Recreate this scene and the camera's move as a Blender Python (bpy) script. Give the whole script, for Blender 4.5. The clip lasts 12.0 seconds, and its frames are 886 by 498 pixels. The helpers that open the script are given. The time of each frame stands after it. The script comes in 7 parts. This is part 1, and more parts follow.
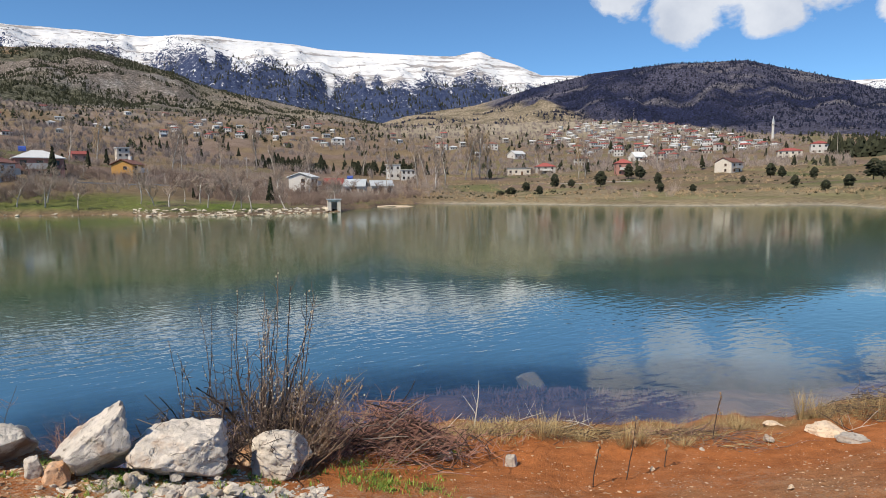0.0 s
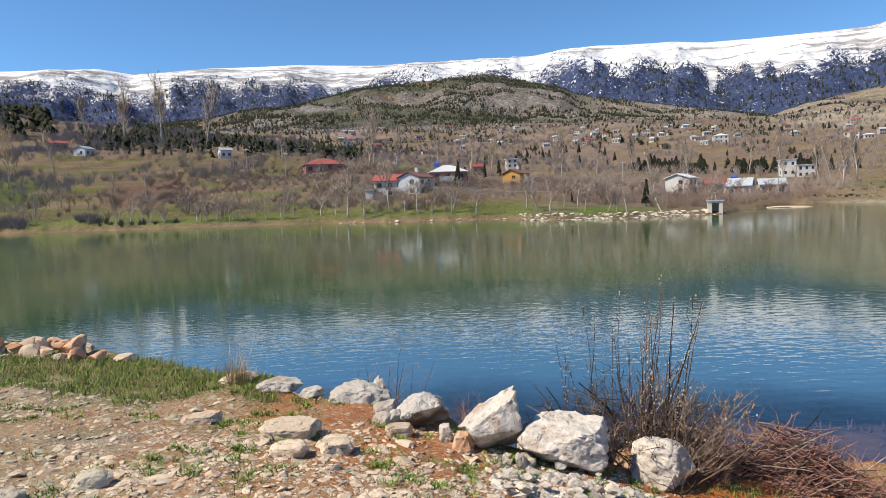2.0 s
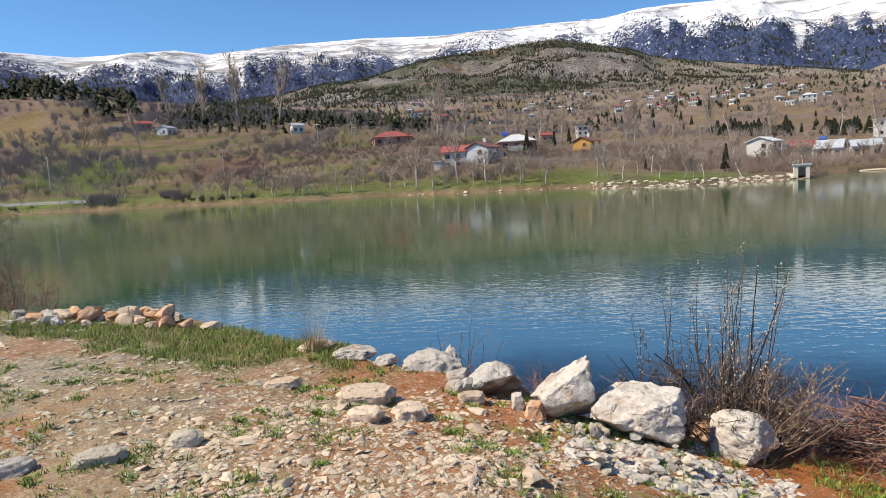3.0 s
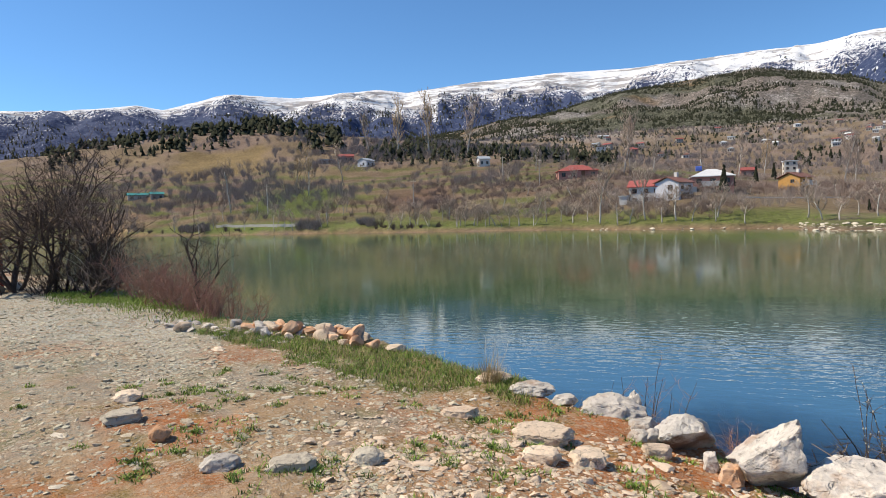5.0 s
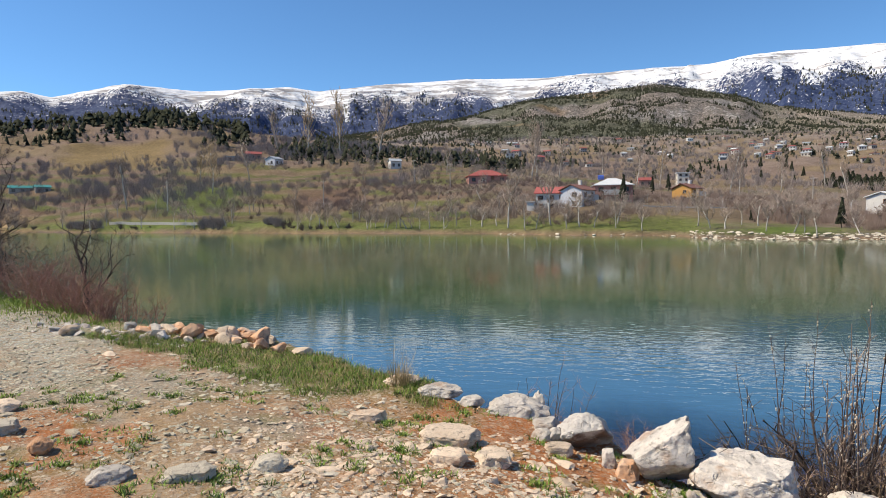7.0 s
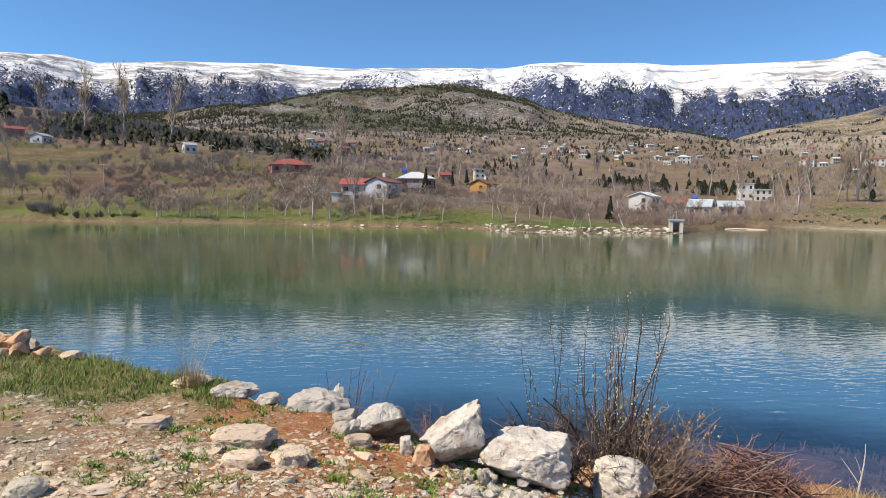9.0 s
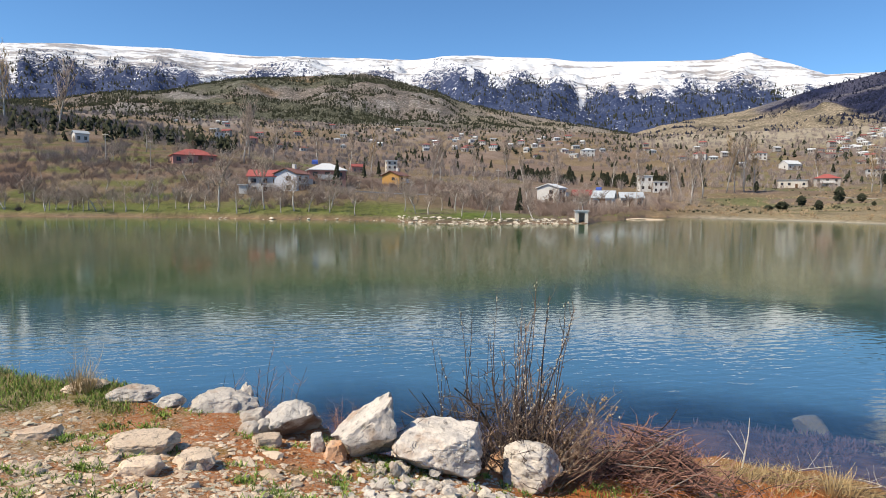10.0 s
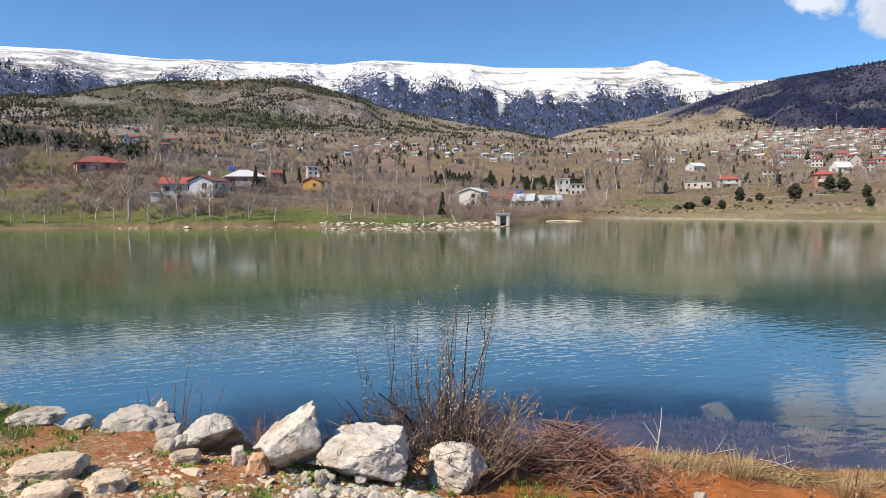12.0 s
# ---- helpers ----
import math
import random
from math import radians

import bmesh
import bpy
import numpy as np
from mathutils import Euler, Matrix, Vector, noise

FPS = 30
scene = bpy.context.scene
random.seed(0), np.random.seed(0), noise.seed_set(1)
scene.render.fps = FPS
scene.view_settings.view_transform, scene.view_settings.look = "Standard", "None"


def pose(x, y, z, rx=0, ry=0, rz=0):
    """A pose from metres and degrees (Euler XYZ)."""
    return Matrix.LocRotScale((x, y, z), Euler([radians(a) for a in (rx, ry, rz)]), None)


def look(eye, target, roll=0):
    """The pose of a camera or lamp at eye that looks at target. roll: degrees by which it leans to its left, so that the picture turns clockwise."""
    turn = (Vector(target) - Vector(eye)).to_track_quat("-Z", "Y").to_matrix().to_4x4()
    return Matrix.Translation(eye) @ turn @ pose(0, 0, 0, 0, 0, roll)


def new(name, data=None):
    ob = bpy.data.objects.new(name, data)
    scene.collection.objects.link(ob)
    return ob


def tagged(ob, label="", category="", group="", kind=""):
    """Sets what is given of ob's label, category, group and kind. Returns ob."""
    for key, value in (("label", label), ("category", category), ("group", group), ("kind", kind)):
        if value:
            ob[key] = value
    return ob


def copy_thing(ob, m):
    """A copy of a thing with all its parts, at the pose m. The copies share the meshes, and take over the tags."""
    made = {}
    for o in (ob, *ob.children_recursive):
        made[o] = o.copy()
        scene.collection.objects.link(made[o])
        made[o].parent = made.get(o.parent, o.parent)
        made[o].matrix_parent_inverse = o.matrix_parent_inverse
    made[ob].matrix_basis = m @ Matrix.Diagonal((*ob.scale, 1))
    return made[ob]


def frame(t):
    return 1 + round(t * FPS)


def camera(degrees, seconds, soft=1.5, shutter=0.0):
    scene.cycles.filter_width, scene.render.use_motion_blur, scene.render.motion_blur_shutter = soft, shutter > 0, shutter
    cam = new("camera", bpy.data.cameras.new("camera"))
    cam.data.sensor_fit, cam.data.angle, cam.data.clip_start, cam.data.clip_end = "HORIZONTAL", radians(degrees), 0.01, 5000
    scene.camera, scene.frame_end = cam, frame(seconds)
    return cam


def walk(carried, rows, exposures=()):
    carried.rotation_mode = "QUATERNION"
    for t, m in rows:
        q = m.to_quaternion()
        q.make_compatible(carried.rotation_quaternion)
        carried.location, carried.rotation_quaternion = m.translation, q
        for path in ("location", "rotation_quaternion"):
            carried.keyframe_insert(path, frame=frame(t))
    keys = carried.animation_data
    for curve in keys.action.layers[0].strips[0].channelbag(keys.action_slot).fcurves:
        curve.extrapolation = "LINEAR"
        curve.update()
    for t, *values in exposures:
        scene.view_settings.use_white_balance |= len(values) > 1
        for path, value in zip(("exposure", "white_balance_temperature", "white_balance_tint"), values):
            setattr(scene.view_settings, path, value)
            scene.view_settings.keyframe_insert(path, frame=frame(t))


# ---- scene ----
cam = camera(69.4, 12.0, soft=0.3)


def aim(eye, yaw, pitch, roll):
    """A camera pose: yaw to the left of +y, pitch up, roll to the left, in degrees."""
    return pose(*eye, 0, 0, yaw) @ pose(0, 0, 0, 90 + pitch) @ pose(0, 0, 0, 0, 0, roll)


PATH = [
    (0.0, (0.121, -0.106, 3.021), -17.531, -5.402, -0.446),
    (0.5, (0.070, -0.095, 3.031), -9.457, -3.534, 0.080),
    (1.0, (0.035, -0.039, 3.004), 2.252, -3.021, -0.029),
    (1.5, (0.034, -0.020, 2.999), 11.254, -2.864, -1.056),
    (2.0, (0.044, -0.047, 2.998), 15.153, -4.334, -2.191),
    (2.5, (0.049, -0.052, 2.993), 16.646, -4.728, -2.554),
    (3.0, (0.028, -0.044, 2.988), 21.467, -6.625, -3.397),
    (3.5, (-0.026, -0.020, 2.998), 32.453, -5.734, -3.274),
    (3.7, (-0.018, -0.026, 2.991), 38.550, -4.161, -2.984),
    (5.3, (-0.051, 0.008, 2.990), 36.632, -3.017, -1.403),
    (5.5, (-0.054, 0.012, 2.988), 35.945, -3.436, -1.260),
    (6.0, (-0.058, 0.006, 2.990), 33.172, -3.479, -0.754),
    (6.5, (-0.058, 0.011, 2.992), 31.341, -3.025, -0.696),
    (7.0, (-0.050, 0.008, 2.989), 29.284, -2.941, -0.564),
    (7.5, (-0.077, 0.067, 2.989), 24.766, -3.385, -0.277),
    (7.7, (-0.075, 0.053, 3.005), 22.568, -3.421, -0.155),
    (9.3, (-0.012, 0.066, 2.994), 9.737, -3.646, 0.723),
    (9.5, (-0.004, 0.066, 3.001), 8.152, -3.608, 0.757),
    (10.0, (-0.000, 0.072, 3.004), 4.161, -4.390, 0.405),
    (10.5, (0.005, 0.064, 3.007), 1.674, -4.049, 0.512),
    (11.0, (0.008, 0.052, 3.009), 0.000, -2.510, -0.124),
    (11.5, (0.029, 0.032, 3.010), -0.906, -2.579, -0.811),
    (12.0, (0.031, 0.029, 3.007), -2.621, -3.968, -0.524),
]
walk(cam, [(t, aim(eye, yaw, pitch, roll)) for t, eye, yaw, pitch, roll in PATH], [(0.0, 0.02), (0.6, 0.25), (12.0, 0.25)])

# ---- sky and sun ----
SUN_AZ, SUN_EL = -122.0, 50.0


def bearing(az, el):
    a, e = radians(az), radians(el)
    return Vector((math.sin(a) * math.cos(e), math.cos(a) * math.cos(e), math.sin(e)))


sun_data = bpy.data.lights.new("sun", "SUN")
sun_data.energy, sun_data.angle, sun_data.color = 5.2, radians(0.53), (1.0, 0.875, 0.69)
sun = new("sun", sun_data)
sun.matrix_world = look((0, 0, 50), Vector((0, 0, 50)) - bearing(SUN_AZ, SUN_EL))


class Nodes:
    """A short way to write node trees."""

    def __init__(self, tree):
        self.tree = tree
        tree.nodes.clear()

    def add(self, kind, *inputs, **props):
        n = self.tree.nodes.new(kind)
        for k, v in props.items():
            if k in n.bl_rna.properties:
                setattr(n, k, v)
        for key, v in inputs:
            sock = n.inputs[key]
            if isinstance(v, bpy.types.NodeSocket):
                self.tree.links.new(v, sock)
            else:
                sock.default_value = v
        return n

    def math(self, op, a, b=0.0, clamp=False):
        return self.add("ShaderNodeMath", (0, a), (1, b), operation=op, use_clamp=clamp).outputs[0]

    def noise(self, vec, scale, detail=4.0, rough=0.55, distort=0.0):
        return self.add("ShaderNodeTexNoise", ("Vector", vec), ("Scale", scale), ("Detail", detail), ("Roughness", rough), ("Distortion", distort)).outputs["Fac"]

    def ramp(self, fac, lo, hi, a=0.0, b=1.0):
        return self.add("ShaderNodeMapRange", ("Value", fac), ("From Min", lo), ("From Max", hi), ("To Min", a), ("To Max", b), clamp=True).outputs[0]

    def mix(self, fac, a, b, how="MIX"):
        n = self.add("ShaderNodeMix", (0, fac), data_type="RGBA", blend_type=how)
        for i, v in ((6, a), (7, b)):
            if isinstance(v, bpy.types.NodeSocket):
                self.tree.links.new(v, n.inputs[i])
            else:
                n.inputs[i].default_value = (*v, 1.0) if len(v) == 3 else v
        return n.outputs[2]

    def scaled(self, vec, s):
        return self.add("ShaderNodeVectorMath", (0, vec), (1, s), operation="MULTIPLY").outputs[0]


# fair-weather cumulus in the east: bearing, height and half-width of its heaps, in degrees
CLOUD = [(33.0, 16.6, 2.2), (38.2, 14.6, 2.6), (41.5, 16.6, 3.2), (44.2, 13.6, 2.0), (47.5, 17.0, 3.6), (52.8, 12.9, 1.5), (56, 14.5, 2.4), (45, 24, 7.0), (62, 22, 8.0)]


def make_world():
    world = bpy.data.worlds.new("sky")
    world.use_nodes = True
    scene.world = world
    n = Nodes(world.node_tree)
    sky = n.add("ShaderNodeTexSky", sky_type="NISHITA", sun_disc=False, sun_elevation=radians(SUN_EL), sun_rotation=radians(SUN_AZ),
                altitude=2500.0, air_density=1.0, dust_density=0.0, ozone_density=3.0)
    way = n.add("ShaderNodeTexCoord").outputs["Generated"]
    puff = n.noise(n.scaled(way, (1.0, 1.0, 1.5)), 14.0, 7.0, 0.6, 0.2)
    heap = 0.0
    for az, el, wide in CLOUD:
        near = n.add("ShaderNodeVectorMath", (0, way), (1, bearing(az, el)), operation="DOT_PRODUCT").outputs["Value"]
        lump = n.ramp(near, math.cos(radians(wide * 1.5)), math.cos(radians(wide * 0.5)))
        heap = n.math("MAXIMUM", heap, lump)
    cover = n.ramp(n.math("ADD", heap, n.math("MULTIPLY", n.math("SUBTRACT", puff, 0.5), 2.4)), 0.30, 0.70)
    cover = n.math("MULTIPLY", cover, n.ramp(heap, 0.01, 0.12))
    body = n.noise(way, 11.0, 5.0)
    white = n.mix(n.ramp(body, 0.3, 0.7), (5.6, 6.0, 6.8), (8.2, 8.4, 8.8))
    blue = n.mix(1.0, sky.outputs[0], (0.84, 1.17, 1.34), "MULTIPLY")
    col = n.mix(n.math("MULTIPLY", cover, 0.93), blue, white)
    bg = n.add("ShaderNodeBackground", ("Color", col), ("Strength", 0.105))
    out = n.add("ShaderNodeOutputWorld", ("Surface", bg.outputs[0]))


make_world()

# ---- materials ----


def material(name, build, rough=0.8, spec=0.3, metal=0.0):
    """A material whose build(nodes, place, island) gives a colour socket, a height socket and its depth in metres."""
    m = bpy.data.materials.new(name)
    m.use_nodes = True
    n = Nodes(m.node_tree)
    geo = n.add("ShaderNodeNewGeometry")
    place = n.add("ShaderNodeTexCoord").outputs["Object"]
    got = build(n, place, geo)
    colour, height, depth = got[:3]
    bsdf = n.add("ShaderNodeBsdfPrincipled", ("Base Color", colour), ("Roughness", got[3] if len(got) > 3 else rough), ("Metallic", metal), ("Specular IOR Level", spec))
    if height is not None:
        b = n.add("ShaderNodeBump", ("Height", height), ("Distance", depth), ("Strength", 1.0))
        n.tree.links.new(b.outputs[0], bsdf.inputs["Normal"])
    out = n.add("ShaderNodeOutputMaterial", ("Surface", bsdf.outputs[0]))
    return m


def plain(name, a, b, scale=3.0, fine=40.0, depth=0.004, rough=0.8, spec=0.3, metal=0.0, vary=0.25):
    """Two tones at a coarse and a fine scale, a little different from piece to piece."""

    def build(n, place, geo):
        coarse, grain = n.noise(place, scale, 4), n.noise(place, fine, 3)
        col = n.mix(n.ramp(coarse, 0.35, 0.65), a, b)
        col = n.mix(0.5, col, n.mix(n.ramp(grain, 0.3, 0.7), tuple(v * 0.7 for v in a), tuple(min(1, v * 1.25) for v in b)))
        info = n.add("ShaderNodeObjectInfo")
        rnd = n.math("FRACT", n.math("ADD", info.outputs["Random"], geo.outputs["Random Per Island"]))
        shade = n.ramp(rnd, 0, 1, 1 - vary, 1 + vary * 0.4)
        col = n.mix(1.0, col, n.add("ShaderNodeCombineColor", (0, shade), (1, shade), (2, shade)).outputs[0], "MULTIPLY")
        return col, grain, depth

    return material(name, build, rough, spec, metal)


def ground_build(n, place, geo):
    tint = n.add("ShaderNodeVertexColor", layer_name="tint").outputs["Color"]
    far = n.add("ShaderNodeVertexColor", layer_name="reach").outputs["Color"]
    marks = n.add("ShaderNodeSeparateColor", (0, far)).outputs
    far, gritty = marks[0], marks[1]
    near_grain = n.noise(place, 60.0, 4, 0.65)
    near_patch = n.noise(place, 5.0, 4)
    far_grain = n.noise(n.scaled(place, (1, 1, 0.3)), 0.9, 5, 0.7)
    far_patch = n.noise(place, 0.07, 5, 0.6)
    warp = n.add("ShaderNodeVectorMath", (0, place), (1, n.scaled(n.add("ShaderNodeTexNoise", ("Vector", place), ("Scale", 30.0)).outputs["Color"], (0.03, 0.03, 0.03))), operation="ADD").outputs[0]
    pebble = n.add("ShaderNodeTexVoronoi", ("Vector", warp), ("Scale", 30.0)).outputs
    grit = n.add("ShaderNodeTexVoronoi", ("Vector", warp), ("Scale", 85.0)).outputs
    near_v = n.math("ADD", n.math("MULTIPLY", near_grain, 0.9), n.math("MULTIPLY", near_patch, 0.6))
    far_v = n.math("ADD", n.math("MULTIPLY", far_grain, 0.8), n.math("MULTIPLY", far_patch, 0.6))
    v = n.add("ShaderNodeMix", (0, far), (2, near_v), (3, far_v), data_type="FLOAT").outputs[0]
    shade = n.ramp(v, 0.4, 1.1, 0.35, 1.6)
    col = n.mix(1.0, tint, n.add("ShaderNodeCombineColor", (0, shade), (1, shade), (2, shade)).outputs[0], "MULTIPLY")
    close = n.math("SUBTRACT", 1.0, far)
    raised = []
    for cells, most, cut in ((grit, 0.8, 0.42), (pebble, 0.9, 0.60)):
        pick = n.add("ShaderNodeSeparateColor", (0, cells["Color"])).outputs
        stony = n.math("MULTIPLY", n.ramp(n.math("ADD", pick[0], n.math("MULTIPLY", n.math("SUBTRACT", near_patch, 0.5), 1.2)), cut, cut + 0.06), n.math("MULTIPLY", n.math("MULTIPLY", close, gritty), most))
        # Darkest cells stand for litter and painted small shadows between stones.
        kind = n.mix(pick[1], n.mix(pick[2], (0.10, 0.065, 0.035), (0.62, 0.55, 0.43)), n.mix(pick[2], (0.50, 0.37, 0.24), (0.20, 0.11, 0.055)))
        col = n.mix(stony, col, kind)
        raised.append(stony)
    h = n.math("ADD", n.math("MULTIPLY", near_grain, 0.55), n.math("MULTIPLY", n.noise(place, 18.0, 3), 0.5))
    h = n.math("ADD", h, n.math("ADD", n.math("MULTIPLY", raised[0], 0.16), n.math("MULTIPLY", raised[1], 0.32)))
    h = n.math("ADD", n.math("MULTIPLY", h, close), n.math("MULTIPLY", n.math("MULTIPLY", far_grain, far), 30.0))
    return col, h, 0.03


GROUND = material("ground_earth", ground_build, 0.95, 0.15)


def hill_build(n, place, geo):
    tint = n.add("ShaderNodeVertexColor", layer_name="tint").outputs["Color"]
    a, b = n.noise(place, 0.11, 6, 0.75), n.noise(place, 0.015, 4, 0.6)
    v = n.math("ADD", n.math("MULTIPLY", a, 1.0), n.math("MULTIPLY", b, 0.5))
    shade = n.ramp(v, 0.45, 1.05, 0.5, 1.45)
    col = n.mix(1.0, tint, n.add("ShaderNodeCombineColor", (0, shade), (1, shade), (2, shade)).outputs[0], "MULTIPLY")
    stones = n.ramp(n.noise(n.scaled(place, (1, 1, 1.6)), 0.26, 4, 0.75), 0.52, 0.60, 0.0, 0.85)
    col = n.mix(stones, col, n.mix(1.0, tint, (2.5, 2.5, 2.55), "MULTIPLY"))
    col = n.mix(n.ramp(n.noise(place, 0.20, 4, 0.7), 0.53, 0.60, 0.0, 0.8), col, n.mix(1.0, tint, (0.38, 0.42, 0.36), "MULTIPLY"))
    return col, a, 4.0


HILL = material("hill_scrub", hill_build, 0.95, 0.1)


def mountain_build(n, place, geo):
    tint = n.add("ShaderNodeVertexColor", layer_name="tint").outputs["Color"]
    marks = n.add("ShaderNodeSeparateColor", (0, tint)).outputs
    snow, crags = marks[0], marks[1]
    rough = n.noise(n.scaled(place, (1, 1, 0.8)), 0.02, 6, 0.65)
    speck = n.noise(n.scaled(place, (1, 1, 0.30)), 0.085, 3, 0.75)
    streak = n.noise(n.scaled(place, (1, 0.3, 0.18)), 0.022, 4, 0.6)
    ledge = n.noise(n.scaled(place, (0.35, 0.35, 5.0)), 0.0075, 5, 0.65)
    fine = n.noise(n.scaled(place, (0.6, 0.6, 3.0)), 0.03, 4, 0.65)
    cliff = n.math("ADD", n.math("MULTIPLY", ledge, 0.75), n.math("ADD", n.math("MULTIPLY", fine, 0.30), n.math("MULTIPLY", crags, 0.055)))
    bare = n.ramp(cliff, 0.548, 0.61)
    rock = n.mix(rough, (0.13, 0.12, 0.12), (0.33, 0.30, 0.29))
    # Forest tones include the blue of distance haze, painted into the base colour.
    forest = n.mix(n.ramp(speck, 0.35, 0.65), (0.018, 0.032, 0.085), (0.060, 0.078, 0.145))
    cap = n.mix(n.math("MULTIPLY", bare, 0.8), n.mix(fine, (0.60, 0.62, 0.66), (0.74, 0.745, 0.755)), rock)
    cover = n.math("ADD", snow, n.math("MULTIPLY", n.math("SUBTRACT", rough, 0.5), 0.45))
    cover = n.math("ADD", cover, n.math("ADD", n.math("MULTIPLY", n.math("SUBTRACT", speck, 0.5), 1.7), n.math("MULTIPLY", n.math("SUBTRACT", streak, 0.5), 0.6)))
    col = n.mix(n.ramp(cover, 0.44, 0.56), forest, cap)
    return col, n.math("ADD", rough, n.math("MULTIPLY", ledge, 1.2)), 9.0


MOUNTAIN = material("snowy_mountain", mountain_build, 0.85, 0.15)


def water_material():
    m = bpy.data.materials.new("lake_water")
    m.use_nodes = True
    n = Nodes(m.node_tree)
    place = n.add("ShaderNodeTexCoord").outputs["Object"]
    clear = n.add("ShaderNodeSeparateColor", (0, n.add("ShaderNodeVertexColor", layer_name="clear").outputs["Color"])).outputs[0]
    spot = n.add("ShaderNodeSeparateXYZ", (0, place)).outputs
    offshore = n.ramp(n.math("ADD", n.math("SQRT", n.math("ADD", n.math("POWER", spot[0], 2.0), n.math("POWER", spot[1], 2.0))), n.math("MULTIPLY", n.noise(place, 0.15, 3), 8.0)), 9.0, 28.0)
    turned = n.add("ShaderNodeVectorRotate", ("Vector", place), ("Angle", radians(-18)), rotation_type="Z_AXIS").outputs[0]
    swell = n.noise(n.scaled(turned, (0.50, 1.0, 1.0)), 4.8, 1, 0.4, 0.3)
    ripple = n.noise(n.scaled(turned, (0.6, 1.0, 1.0)), 13.0, 1, 0.5, 0.3)
    calm = n.ramp(n.noise(n.scaled(place, (0.4, 1.0, 1.0)), 0.07, 3), 0.35, 0.65, 0.45, 1.0)
    h = n.math("ADD", n.math("MULTIPLY", swell, 1.0), n.math("MULTIPLY", ripple, 0.22))
    h = n.math("MULTIPLY", n.math("MULTIPLY", h, calm), n.math("MULTIPLY", n.ramp(offshore, 0.50, 0.98, 1.0, 0.07), n.ramp(offshore, 0.05, 0.30, 0.35, 1.0)))
    bump = n.add("ShaderNodeBump", ("Height", h), ("Distance", 0.0090), ("Strength", 1.0))
    # Near the bank the base colour has the sky's blue reflection painted in.
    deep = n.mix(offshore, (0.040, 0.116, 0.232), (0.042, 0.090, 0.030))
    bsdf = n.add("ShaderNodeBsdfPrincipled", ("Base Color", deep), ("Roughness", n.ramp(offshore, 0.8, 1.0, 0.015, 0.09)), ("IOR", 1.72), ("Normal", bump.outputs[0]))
    gloss = n.add("ShaderNodeBsdfGlossy", ("Color", (1, 1, 1, 1)), ("Roughness", 0.04), ("Normal", bump.outputs[0]))
    fres = n.add("ShaderNodeFresnel", ("IOR", 1.5), ("Normal", bump.outputs[0]))
    seen = n.add("ShaderNodeBsdfTransparent", ("Color", (0.75, 0.78, 0.80, 1)))
    thin = n.add("ShaderNodeMixShader", (0, fres.outputs[0]), (1, seen.outputs[0]), (2, gloss.outputs[0]))
    mix = n.add("ShaderNodeMixShader", (0, clear), (1, bsdf.outputs[0]), (2, thin.outputs[0]))
    n.add("ShaderNodeOutputMaterial", ("Surface", mix.outputs[0]))
    return m


WATER = water_material()

# ---- numbers of the land ----


def lattice(ix, iy, seed):
    h = (ix.astype(np.int64) * 374761393 + iy.astype(np.int64) * 668265263 + seed * 1442695041) & 0x7FFFFFFF
    h = (h ^ (h >> 13)) * 1274126177 & 0x7FFFFFFF
    return ((h ^ (h >> 16)) & 0xFFFF) / 65535.0


def value_noise(x, y, seed=0):
    x, y = np.asarray(x, float), np.asarray(y, float)
    ix, iy = np.floor(x), np.floor(y)
    fx, fy = x - ix, y - iy
    fx, fy = fx * fx * (3 - 2 * fx), fy * fy * (3 - 2 * fy)
    a = lattice(ix, iy, seed) * (1 - fx) + lattice(ix + 1, iy, seed) * fx
    b = lattice(ix, iy + 1, seed) * (1 - fx) + lattice(ix + 1, iy + 1, seed) * fx
    return a * (1 - fy) + b * fy


def fbm(x, y, octaves=4, seed=0, gain=0.5):
    """Fractal noise of zero mean, about -1 to 1."""
    total, amp, norm = 0.0, 1.0, 0.0
    for k in range(octaves):
        total = total + amp * (value_noise(x * 2**k + 17.3 * k, y * 2**k - 9.1 * k, seed + k) * 2 - 1)
        norm, amp = norm + amp, amp * gain
    return total / norm * 1.6


def smooth(a, b, x):
    t = np.clip((x - a) / (b - a), 0, 1)
    return t * t * (3 - 2 * t)


def table(az, points):
    xs, ys = zip(*points)
    return np.interp(az, xs, ys)


def far_shore(az):
    r = table(az, [(-100, 330), (-72, 260), (-63, 195), (-58, 160), (-50, 138), (-42, 122), (-35, 113), (-27, 106), (-20, 97), (-13, 92), (-9, 91), (-7.2, 82),
                   (0, 81), (7.0, 83), (8.4, 86), (10.0, 101), (11.2, 104), (13.4, 127), (16, 129), (20, 124), (25, 118), (34, 107), (42, 110), (49, 117), (52.5, 100), (60, 95), (90, 60), (110, 40)])
    return r + 1.6 * fbm(az * 0.8, 0 * az, 3, 5)


def bank_edge(az):
    return table(az, [(-95, 330), (-82, 60), (-72, 30), (-66, 19.5), (-62, 15.2), (-59, 12.6), (-57, 11.3), (-53, 10.2), (-50, 9.7), (-46, 9.1), (-42, 8.4), (-38, 7.4), (-28, 5.9), (-20, 5.7), (-13, 5.3), (-9, 5.1), (3, 5.3), (12, 6.0), (20, 6.8), (30, 7.1), (40, 7.6), (45, 8.0), (50, 8.8), (53.5, 9.6), (60, 11), (80, 12), (110, 12)]) + 0.15 * fbm(az * 0.25, 0 * az, 3, 8)


